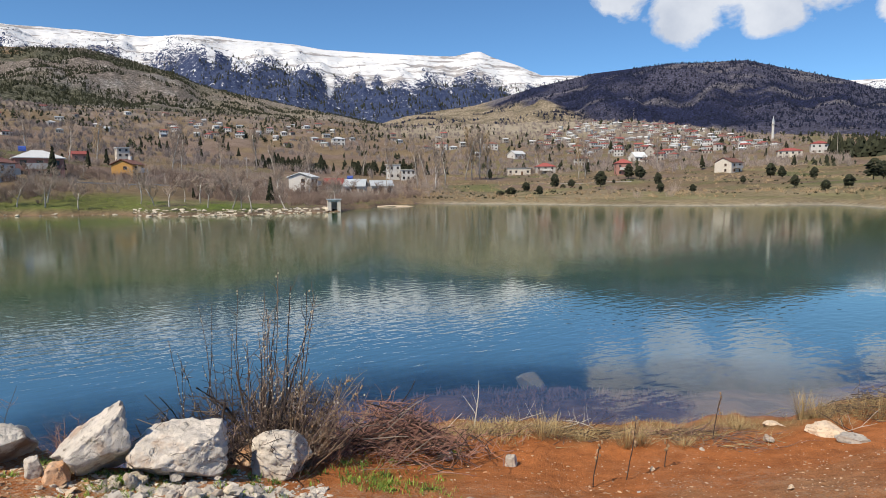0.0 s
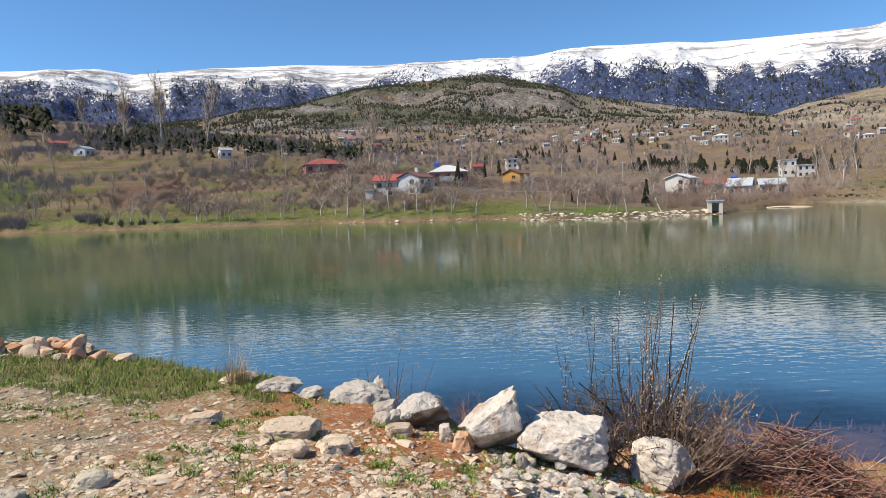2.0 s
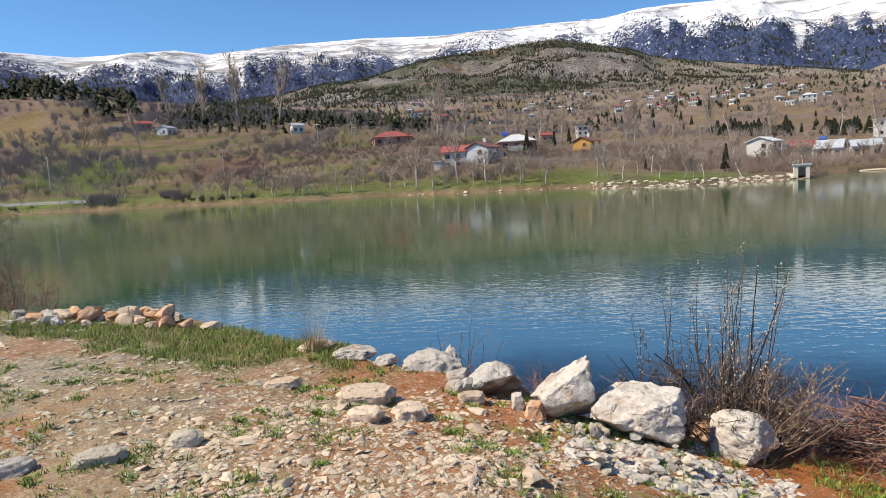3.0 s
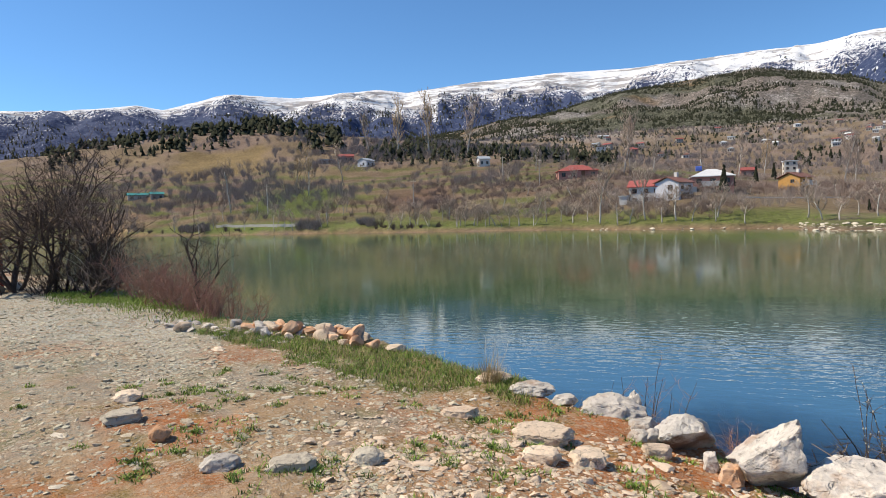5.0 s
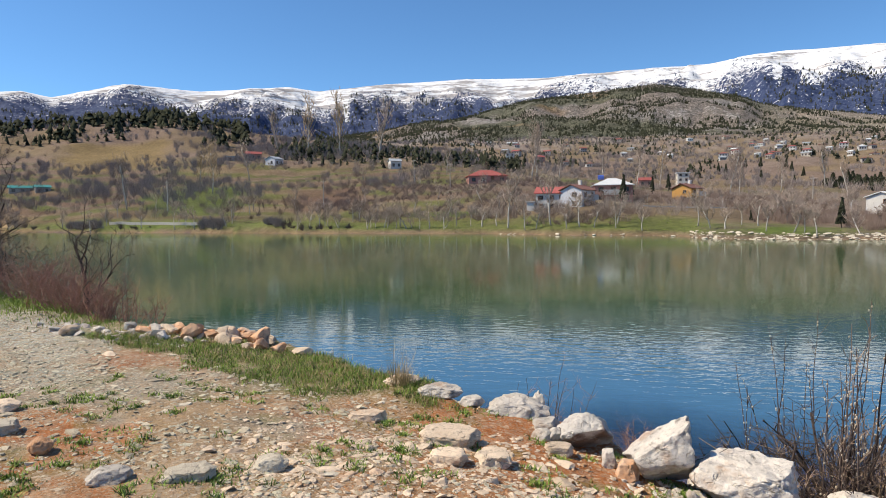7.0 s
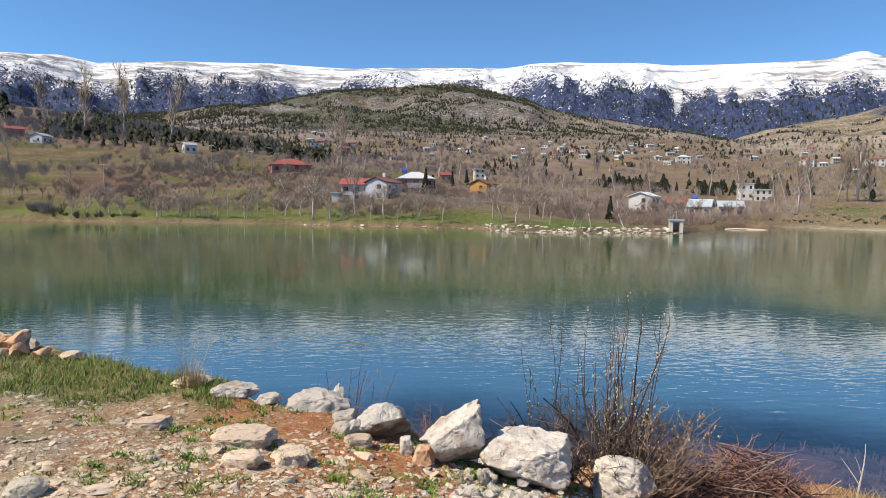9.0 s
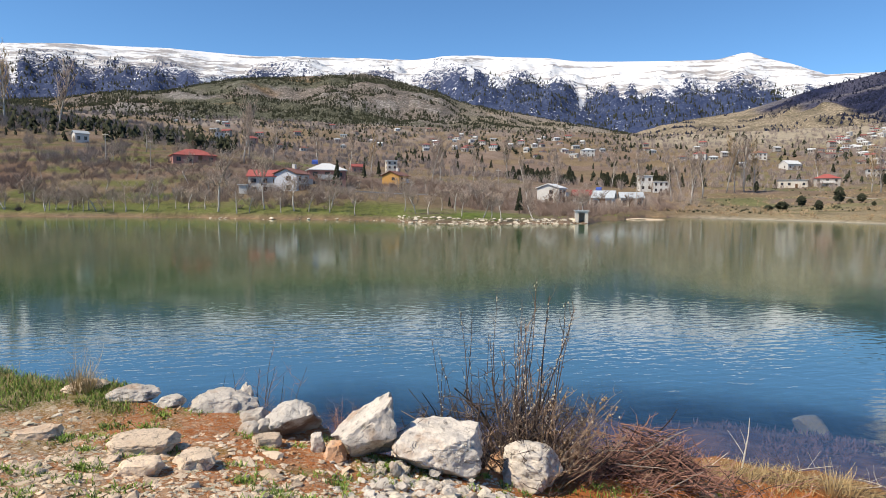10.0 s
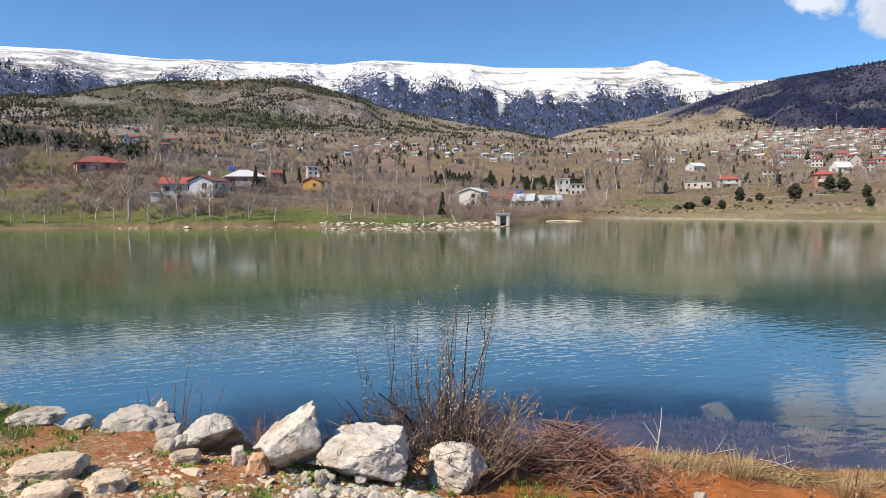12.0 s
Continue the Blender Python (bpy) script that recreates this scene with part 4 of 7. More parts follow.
for k in range(70):
    loose_stone(rng.uniform(-10.0, 7.0), rng.uniform(4.0, 4.8), 0.045 + 0.10 * rng.random() ** 1.4, STONE_MESHES[rng.choice([0, 2, 7, 3])], "fist-sized white limestone rubble below the boulders", "white rubble below the boulders", rng.choice([0, 0, 0.05]))
for k in range(50):
    az = rng.uniform(-50, -12)
    loose_stone(az, rng.uniform(2.9, 5.0), 0.06 + 0.17 * rng.random() ** 1.8, STONE_MESHES[rng.choice([1, 4, 8, 1, 0, 4])], "pale tan flat stone bedded in red earth", "tan stones on red earth", 0, 10, 0.55, 0.27)
for k in range(30):
    az = rng.uniform(-86, -30)
    r = 2.6 + 6.5 * rng.random() ** 1.3
    if r < edge_at(az) - 0.4:
        loose_stone(az, r, 0.06 + 0.16 * rng.random() ** 2.0, STONE_MESHES[rng.choice([1, 3, 4, 6, 4, 3, 8])], "greyish flat stone set in the gravel", "stones in the gravel", 0, 8, 0.45, 0.22)
for k in range(12):
    loose_stone(rng.uniform(10, 60), rng.uniform(4.0, 7.6), rng.uniform(0.03, 0.09), STONE_MESHES[rng.choice([0, 1, 4])], "small pale stone on red earth", "pale stones on red earth")


def gravel(name, count, az0, az1, r0, r1, s0, s1, mat, seed, label, power=1.0, where=None, skew=2.5, flat=0.7):
    """Small loose stones as one body of geometry."""
    rs = np.random.RandomState(seed)
    kinds = np.stack([rock_points(1, (1, 0.8, 0.6), seed + k, 7, 0.0)[0] for k in range(12)])
    tri = np.array(ico(1)[1])
    az, r = rs.uniform(az0, az1, count), r0 + (r1 - r0) * rs.random_sample(count) ** power
    x, y = r * np.sin(np.radians(az)), r * np.cos(np.radians(az))
    ok = (r < near_shore(az) + 0.3) if where is None else where(az, r, x, y)
    x, y = x[ok], y[ok]
    n = len(x)
    z = land(x, y)
    size = s0 + (s1 - s0) * rs.random_sample(n) ** skew
    q = kinds[rs.randint(0, 12, n)] * size[:, None, None] * rs.uniform(0.65, 1.25, (n, 1, 3))
    q[..., 2] = (q[..., 2] - 0.38 * size[:, None]) * flat
    # tip each stone a little, then turn it
    tip = rs.normal(0, 0.16, (n, 2))
    q[..., 2] += q[..., 0] * tip[:, :1] + q[..., 1] * tip[:, 1:]
    a = rs.uniform(0, 6.28, n)[:, None]
    v = np.stack([q[..., 0] * np.cos(a) - q[..., 1] * np.sin(a) + x[:, None], q[..., 0] * np.sin(a) + q[..., 1] * np.cos(a) + y[:, None], q[..., 2] + z[:, None]], -1)
    faces = tri[None] + (np.arange(n) * v.shape[1])[:, None, None]
    return build_arrays(name, v.reshape(-1, 3), faces.reshape(-1, 3), mat, label, "gravel", True)


GRIT_PALE = limestone("pale_grey_green_grit", (0.43, 0.395, 0.285), (0.55, 0.51, 0.39), (0.36, 0.25, 0.14), 0.5)
RUST_CHIPS = limestone("orange_stone_chips", (0.46, 0.24, 0.11), (0.60, 0.42, 0.27), (0.36, 0.13, 0.045), 0.6)


def stony(az, r, x, y):
    return r < bank_edge(az) - 0.3


def off_turf(az, r):
    return ((az > -50) | (r > 4.4)) & ((r < turf_inner(az) + 0.2) | (az > -31) | (az < -58))


gravel("gravel", 9000, -88, -14, 2.4, 10.0, 0.012, 0.060, GRIT, 5, "loose grey gravel over the track", 1.3, lambda az, r, x, y: stony(az, r, x, y) & off_turf(az, r) & (fbm(x * 0.9, y * 0.9, 3, 77) > -0.35) & ((az < -33) | (r < bank_edge(az) - 1.2)))
gravel("gravel", 5200, -76, -30, 3.0, 7.6, 0.02, 0.09, GRIT_PALE, 18, "flat grey-green stones bedded in the track", 1.1, lambda az, r, x, y: stony(az, r, x, y) & off_turf(az, r) & (fbm(x * 0.8, y * 0.8, 4, 79) > 0.0), 2.4, 0.42)
gravel("gravel", 8500, -76, -57, 7.0, 17.5, 0.03, 0.09, GRIT_PALE, 19, "pale grey-green gravel of the track", 1.0, lambda az, r, x, y: (r < bank_edge(az) - 0.8) & (fbm(x * 0.7, y * 0.7, 3, 80) + 0.35 * (r > 8.5) > -0.2), 2.0, 0.5)
gravel("gravel", 8000, -85, -5, 2.6, 7.0, 0.012, 0.07, CHIPS, 6, "loose tan stone chips on the earth", 1.0, lambda az, r, x, y: (r < bank_edge(az) + 0.3) & off_turf(az, r) & ((az < -33) | (r < bank_edge(az) - 1.1) | (fbm(x * 5, y * 5, 2, 78) > 0.45)))
gravel("gravel", 4200, -42, -6, 3.2, 6.2, 0.010, 0.05, RUST_CHIPS, 10, "orange and tan stone chips on red earth", 1.0, lambda az, r, x, y: (r < bank_edge(az) + 0.3) & (r > bank_edge(az) - 1.9) & off_turf(az, r))
gravel("gravel", 520, -11, 8.5, 4.0, 4.85, 0.05, 0.13, ROCK_WHITE, 20, "fist-sized white limestone cobbles below the boulders", 1.0, None, 1.5, 0.85)
gravel("gravel", 1100, -14, 8, 3.9, 5.1, 0.02, 0.08, ROCK_WHITE, 8, "white limestone chips between the boulders")
gravel("gravel", 3200, -2, 62, 3.0, 8.2, 0.006, 0.030, ROCK_TAN, 9, "scattered pale chips on red earth", 0.8)
gravel("gravel", 900, 8, 62, 3.2, 8.0, 0.008, 0.05, RUST_CHIPS, 11, "rusty stone chips on red earth", 0.8)
gravel("gravel", 3600, -48, -8, 3.0, 5.2, 0.015, 0.075, ROCK_TAN, 22, "pale tan stone chips on the earth of the bank", 1.0, lambda az, r, x, y: (r < bank_edge(az) - 0.1) & off_turf(az, r) & (fbm(x * 1.6, y * 1.6, 3, 81) > -0.2), 2.0, 0.6)
gravel("gravel", 620, -52, -10, 2.7, 4.9, 0.04, 0.14, ROCK_TAN, 12, "flat tan stones half sunk in the earth", 1.0, lambda az, r, x, y: (r < bank_edge(az) - 0.2) & off_turf(az, r), 1.8, 0.5)
gravel("gravel", 420, -86, -40, 2.7, 9.0, 0.04, 0.16, CHIPS, 13, "flat stones half sunk in the gravel", 1.0, lambda az, r, x, y: stony(az, r, x, y) & off_turf(az, r), 2.0, 0.5)
gravel("gravel", 260, -63, -50, 8.0, 11.5, 0.05, 0.22, ROCK_WHITE, 17, "whitish stones spilling over the edge of the track", 1.0, lambda az, r, x, y: np.abs(r - rock_line(az)) < 0.7, 2.2, 0.7)

# ---- grass ----


def grass(name, count, mat, label, pick, h0, h1, seed, width=0.004, lean=0.5, clump=0.0):
    rs = random.Random(seed)
    shape = Shape()
    spots = [polar(*s) for s in (pick(rs) for _ in range(count)) if s is not None]
    heights = land([s[0] for s in spots], [s[1] for s in spots])
    for (x, y), z in zip(spots, heights.tolist()):
        for _ in range(5 if clump else 1):
            dx, dy = rs.gauss(0, clump), rs.gauss(0, clump)
            h, a = rs.uniform(h0, h1), rs.uniform(0, 6.28)
            k = rs.uniform(0.1, lean) * h
            shape.blade((x + dx, y + dy, z - 0.01), (math.cos(a) * k, math.sin(a) * k, h), width, (-math.sin(a), math.cos(a), 0))
    ob = new(name, shape.mesh(name, mat, True))
    return tagged(ob, label, "grass", kind="stuff")


def bank_turf(rs):
    az = rs.uniform(-58.5, -30.5)
    inner, outer = turf_in(az), min(edge_at(az) + 0.1, rock_at(az) - 0.1)
    r = outer - (outer - inner + 0.35) * rs.random() ** 1.15
    x, y = polar(az, r)
    deep = (r - inner) / (outer - inner)
    return (az, r) if noise.noise((x * 1.6, y * 1.6, 2.2)) + 0.7 * noise.noise((x * 5, y * 5, 8.1)) > 0.15 - 1.3 * deep else None


def weed_tufts(count, seed):
    """Small green rosettes between the stones: centres gathered in loose drifts."""
    rs, out = random.Random(seed), []
    while len(out) < count:
        az, r = rs.uniform(-72, 20), 2.8 + 4.6 * rs.random()
        x, y = polar(az, r)
        if r < edge_at(az) - 0.1 and noise.noise((x * 1.3, y * 1.3, 6.6)) + rs.gauss(0, 0.25) > 0.12 and not (az > 6 and rs.random() < 0.7):
            out.append((az, r))
    return out


TUFTS = weed_tufts(330, 5)


def lone_turf(rs):
    az, r = rs.choice(TUFTS)
    k = 0.018 + 0.05 * ((az * 7.31) % 1.0)
    return (az + math.degrees(rs.gauss(0, k) / r), r + rs.gauss(0, k))


def straw_shore(rs):
    az = rs.uniform(16, 60)
    return (az, water_at(az) + rs.uniform(-1.1, -0.1)) if rs.random() < 0.5 + 0.5 * math.sin(az * 0.9) else None


GRASS_DEEP = plain("deep_green_grass_blades", (0.055, 0.105, 0.018), (0.11, 0.17, 0.03), 1.5, 30, rough=0.7, vary=0.45)
grass("grass", 6400, GRASS, "fresh green grass along the edge of the bank", bank_turf, 0.015, 0.06, 1, 0.003, 1.3, 0.05)
grass("grass", 1500, GRASS_DEEP, "darker green grass in the same strip", bank_turf, 0.015, 0.07, 21, 0.0035, 1.2, 0.04)
grass("grass", 1000, GRASS_DRY, "dry yellow blades among the green grass", bank_turf, 0.03, 0.12, 2, 0.0022, 1.2, 0.06)
grass("grass", 3400, GRASS, "short green turf in front of the shrubs", lambda rs: (lambda a: (a, 14.0 + 0.42 * (-a - 61) + rs.gauss(0, 1.0)))(rs.uniform(-69, -57)), 0.02, 0.09, 16, 0.006, 1.2, 0.10)
grass("grass", 3200, GRASS, "small green weeds between the stones", lone_turf, 0.012, 0.045, 3, 0.0045, 1.8, 0.012)
grass("grass", 1400, GRASS_DEEP, "dark green weeds between the stones", lone_turf, 0.012, 0.05, 23, 0.0045, 1.6, 0.012)
grass("grass", 1500, GRASS_DRY, "dry straw along the water's edge", straw_shore, 0.03, 0.11, 4, 0.0018, 1.4, 0.05)
grass("grass", 260, GRASS_DRY, "trampled straw around the brush pile", lambda rs: (rs.uniform(12, 26), rs.uniform(6.6, 7.5)), 0.05, 0.16, 14, 0.003, 1.5, 0.05)
grass("grass", 110, GRASS, "green weeds below the brush pile", lambda rs: (rs.gauss(13, 3.0), rs.gauss(5.2, 0.2)), 0.02, 0.07, 15, 0.005, 1.0, 0.03)


def straw_tuft(az, r, height, spread, seed, label):
    rs = random.Random(seed)
    shape = Shape()
    for _ in range(110):
        a, k = rs.uniform(0, 6.28), rs.random() ** 0.6
        b = (math.cos(a) * spread * 0.3 * k, math.sin(a) * spread * 0.3 * k, -0.02)
        h = height * rs.uniform(0.5, 1)
        shape.blade(b, (math.cos(a) * spread * k, math.sin(a) * spread * k, h), 0.002, (-math.sin(a), math.cos(a), 0))
    ob = new("grass_tuft", shape.mesh("grass_tuft", GRASS_DRY, True))
    ob.matrix_world = on_ground(az, r)
    return tagged(ob, label, "grass tuft", "straw tufts on the shore")


for k, (az, r, h, s) in enumerate([(27.8, 6.95, 0.34, 0.26), (29.0, 7.1, 0.24, 0.24), (35.3, 7.0, 0.36, 0.24), (36.4, 7.1, 0.26, 0.24), (48.6, 8.9, 0.48, 0.28), (49.6, 8.9, 0.36, 0.3), (52.4, 9.0, 0.36, 0.3), (53.6, 9.0, 0.42, 0.26), (51.2, 8.6, 0.2, 0.26), (39.0, 7.6, 0.16, 0.24), (44.0, 8.0, 0.18, 0.22), (22.0, 7.0, 0.2, 0.22), (24.5, 7.2, 0.18, 0.24), (31.5, 7.2, 0.16, 0.2), (40, 7.2, 0.15, 0.2), (-34.0, 6.35, 0.34, 0.16), (-33.2, 6.3, 0.26, 0.14)]):
    straw_tuft(az, r, h, s, 300 + k, "dry straw-coloured grass tuft at the water's edge")

# ---- bushes ----


def twig_path(rs, p, d, length, bend, steps=5, rise=0.0):
    pts, p, d = [Vector(p)], Vector(p), Vector(d).normalized()
    for _ in range(steps):
        d = (d + Vector((rs.gauss(0, bend), rs.gauss(0, bend), rs.gauss(0, bend) + rise))).normalized()
        p = p + d * (length / steps)
        pts.append(p.copy())
    return pts


def bush(name, label, az, r, seed, stems, height, spread, upright, mat, twig_mat, bud_mat=None, twigs=7, sub=2, thick=0.012, buds=0, category="bush", sink=0.05, lean=(0, 0), whips=0, bud_size=0.007, bend=0.10, rise=0.10):
    """A leafless shrub: stems from one root, straight whips, side twigs and finer twigs, and buds."""
    rs = random.Random(seed)
    root = thing(name, label, category, at=on_ground(az, r, sink))
    fine, tips = Shape(), Shape()
    spots, tops = [], []
    for k in range(stems + whips):
        whip = k >= stems
        a = rs.uniform(0, 6.28)
        out = rs.uniform(0.05, 1.0) * (1 - upright) if not whip else rs.uniform(0.0, 0.24)
        d = Vector((math.cos(a) * out + lean[0], math.sin(a) * out + lean[1], rs.uniform(0.5, 1.0)))
        ln = height * (rs.uniform(0.5, 1.0) if not whip else rs.uniform(1.1, 1.62))
        pts = twig_path(rs, (rs.gauss(0, spread * 0.16), rs.gauss(0, spread * 0.16), 0), d, ln, bend if not whip else 0.045, 7, 0.10 if whip else rise)
        stem = Shape().tube(pts, thick * (0.38 if whip else 1) * rs.uniform(0.6, 1.1), thick * 0.26, 4)
        part("stem", stem, mat, root)
        if whip:
            tops += [pts[i].lerp(pts[i + 1], rs.random()) for i in (2, 3, 3, 4, 4, 5, 5, 6, 6)]
        else:
            spots += pts[4:]
        for _ in range(twigs if not whip else 6):
            k2 = rs.uniform(1.0, 6.5)
            i = int(k2)
            p = pts[i].lerp(pts[i + 1], k2 - i)
            a2 = rs.uniform(0, 6.28)
            flat = rs.uniform(0.0, 1.2) if not whip else rs.uniform(1.5, 3.0)
            sub_pts = twig_path(rs, p, (math.cos(a2), math.sin(a2), flat), height * rs.uniform(0.12, 0.34), 0.16, 4, 0.12)
            fine.tube(sub_pts, thick * 0.32, thick * 0.16, 3)
            if not whip:
                spots.extend(sub_pts[1:])
            for _ in range(sub if not whip else 1):
                q = sub_pts[rs.randint(1, 4)]
                a3 = rs.uniform(0, 6.28)
                fp = twig_path(rs, q, (math.cos(a3), math.sin(a3), rs.uniform(-0.2, 1.0)), height * rs.uniform(0.05, 0.16), 0.2, 3)
                fine.tube(fp, thick * 0.2, thick * 0.12, 3)
                if not whip:
                    spots.extend(fp[1:])
    tagged(part("twig_tangle", fine, twig_mat, root, "thin tangled twigs"), kind="stuff")
    if buds and bud_mat:
        v, f = ico(1)
        for k in range(buds):
            p = rs.choice(tops if tops and k % 4 else spots)
            s = rs.uniform(0.5, 1.1) * bud_size
            tips.add([(p.x + a * s + 0.004, p.y + b * s, p.z + c * s * 1.5) for a, b, c in v], f)
        tagged(part("bud_cover", tips, bud_mat, root, "pale fluffy buds"), kind="stuff")
    return root


BARK_TAN = plain("tan_twig_bark", (0.20, 0.135, 0.095), (0.32, 0.23, 0.165), 6, 60, rough=0.85)


def budding_bush(az, r):
    """A leafless bush: upright budding whips in the middle, dark limbs arching to one side, tan twigs on the other."""
    rs = random.Random(21)
    root = thing("bush", "leafless dark multi-stemmed bush with pale buds between boulders", "bush", at=on_ground(az, r, 0.03, -az) @ Matrix.Scale(1.32, 4))
    dark, tan, buds, husks = Shape(), Shape(), Shape(), Shape()
    ball, tri = ico(1)

    def bud(shape, p, size):
        shape.add([(p.x + a * size, p.y + b * size, p.z + c * size * 1.4) for a, b, c in ball], tri)

    def along(pts, t):
        k = min(t, 0.999) * (len(pts) - 1)
        return pts[int(k)].lerp(pts[int(k) + 1], k - int(k))

    def side_twigs(shape, pts, count, lo, l0, l1, up, rad, sub=0):
        ends = []
        for _ in range(count):
            a = rs.uniform(0, 6.28)
            q = twig_path(rs, along(pts, rs.uniform(lo, 1)), (math.cos(a), math.sin(a), rs.uniform(*up)), rs.uniform(l0, l1), 0.2, 3, 0.05)
            shape.tube(q, rad, rad * 0.5, 3)
            ends += q[1:]
            if sub:
                ends += side_twigs(shape, q, sub, 0.2, l0 * 0.4, l1 * 0.5, up, rad * 0.7)
        return ends

    # upright whips with pale buds on their upper half
    for k in range(34):
        tall = rs.uniform(1.05, 1.48) if k < 10 else rs.uniform(0.6, 1.05)
        pts = twig_path(rs, (rs.gauss(0.03, 0.09), rs.gauss(0, 0.09), 0), (rs.gauss(0.06, 0.10), rs.gauss(0, 0.14), 1), tall, 0.04, 8, 0.05)
        part("stem", Shape().tube(pts, rs.uniform(0.005, 0.009), 0.0018, 5), BARK_DARK if k % 2 else BARK_BUSH, root)
        side_twigs(dark if k % 2 else tan, pts, 7, 0.35, 0.05, 0.16, (0.8, 2.2), 0.0026)
        for _ in range(16 if k < 12 else 8):
            p = along(pts, rs.uniform(0.5, 1.0) if k < 9 else rs.uniform(0.35, 1.0))
            bud(buds, p + Vector((rs.gauss(0, 0.008), rs.gauss(0, 0.008), 0)), rs.uniform(0.003, 0.0068))
    # dark limbs arching low, with thin whips rising from their ends
    for k in range(9):
        pts = twig_path(rs, (rs.gauss(-0.05, 0.05), rs.gauss(0, 0.08), 0), (rs.uniform(-1.0, -0.5), rs.gauss(-0.1, 0.3), rs.uniform(0.55, 1.2)), rs.uniform(0.5, 0.85), 0.14, 6, 0.0)
        part("limb", Shape().tube(pts, rs.uniform(0.012, 0.019), 0.006, 5), BARK_DARK, root)
        side_twigs(dark, pts, 10, 0.2, 0.10, 0.30, (-0.2, 0.7), 0.0036, 3)
        for _ in range(2 if k % 2 else 1):
            q = twig_path(rs, along(pts, rs.uniform(0.6, 1)), (rs.uniform(-0.35, 0.15), rs.gauss(0, 0.15), 1), rs.uniform(0.35, 0.72), 0.06, 6, 0.04)
            dark.tube(q, 0.0045, 0.0016, 4)
            side_twigs(dark, q, 5, 0.2, 0.04, 0.12, (0.6, 1.8), 0.002)
            for _ in range(6):
                bud(buds, along(q, rs.uniform(0.3, 1)), rs.uniform(0.003, 0.006))
    for k in range(30):
        pts = twig_path(rs, (rs.gauss(-0.12, 0.1), rs.gauss(-0.1, 0.08), 0.06), (-1, rs.gauss(-0.2, 0.4), rs.uniform(0.15, 0.7)), rs.uniform(0.45, 0.95), 0.16, 6, -0.01)
        dark.tube(pts, 0.0075, 0.0025, 4)
        side_twigs(dark, pts, 7, 0.3, 0.08, 0.25, (-0.3, 0.5), 0.0026, 2)
    # dense foot
    for k in range(125):
        a = rs.uniform(0, 6.28)
        pts = twig_path(rs, (rs.gauss(0.0, 0.12), rs.gauss(0, 0.1), 0), (math.cos(a) * 0.75 - 0.05, math.sin(a) * 0.7, rs.uniform(0.5, 1.3)), rs.uniform(0.35, 0.85), 0.16, 5, 0.05)
        (dark if k % 3 else tan).tube(pts, 0.006, 0.0025, 4)
        side_twigs(dark if k % 3 else tan, pts, 7, 0.3, 0.06, 0.2, (0.0, 1.2), 0.0026, 2)
    # pale tan twigs with dry husks
    for k in range(40):
        pts = twig_path(rs, (rs.uniform(0.0, 0.16), rs.gauss(0, 0.1), 0), (rs.uniform(0.15, 0.95), rs.gauss(0, 0.3), rs.uniform(0.6, 1.0)), rs.uniform(0.4, 0.85), 0.12, 6, 0.03)
        tan.tube(pts, 0.0055, 0.002, 4)
        for p in side_twigs(tan, pts, 8, 0.3, 0.06, 0.2, (0.1, 1.4), 0.0022, 2):
            if rs.random() < 0.16:
                bud(husks if rs.random() < 0.6 else buds, p, rs.uniform(0.0035, 0.0085))
    tagged(part("twig_tangle", dark, BARK_DARK, root, "thin dark tangled twigs"), kind="stuff")
    tagged(part("twig_tangle", tan, BARK_TAN, root, "thin tan twigs"), kind="stuff")
    tagged(part("bud_cover", buds, BUD, root, "pale fluffy buds"), kind="stuff")
    tagged(part("husk_cover", husks, BUD_BROWN, root, "dry brown husks"), kind="stuff")


budding_bush(3.0, 5.68)
bush("bush", "reddish-brown twiggy growth beside a bush", 7.4, 5.7, 23, 34, 0.5, 0.7, 0.1, BARK_RED, BARK_RED, BUD_BROWN, 9, 3, 0.006, 260, lean=(0.15, 0), bud_size=0.005)
bush("shrub", "low reddish twigs behind a boulder", -13.2, 5.85, 24, 30, 0.62, 0.7, 0.3, BARK_RED, BARK_RED, None, 6, 2, 0.005)
bush("shrub", "sparse grey twigs by the water", -20.4, 6.2, 25, 8, 1.0, 0.4, 0.5, BARK_DARK, BARK_RED, None, 5, 1, 0.006)
bush("shrub", "sparse grey twigs by the water", -24.0, 6.4, 26, 6, 1.0, 0.3, 0.6, BARK_DARK, BARK_RED, None, 5, 1, 0.006)
bush("shrub", "sparse grey twigs by the water", -12.0, 6.1, 27, 7, 1.0, 0.4, 0.5, BARK_RED, BARK_RED, None, 5, 1, 0.005)
bush("shrub", "pale dry stems above the grass", -33.5, 6.6, 28, 8, 0.55, 0.3, 0.5, BARK_PALE, BARK_PALE, None, 4, 1, 0.004)
bush("shrub", "low reddish twigs at the water's edge", 16.5, 7.0, 29, 16, 0.45, 0.8, 0.3, BARK_RED, BARK_RED, None, 5, 2, 0.005)
# big bushes at the end of the track


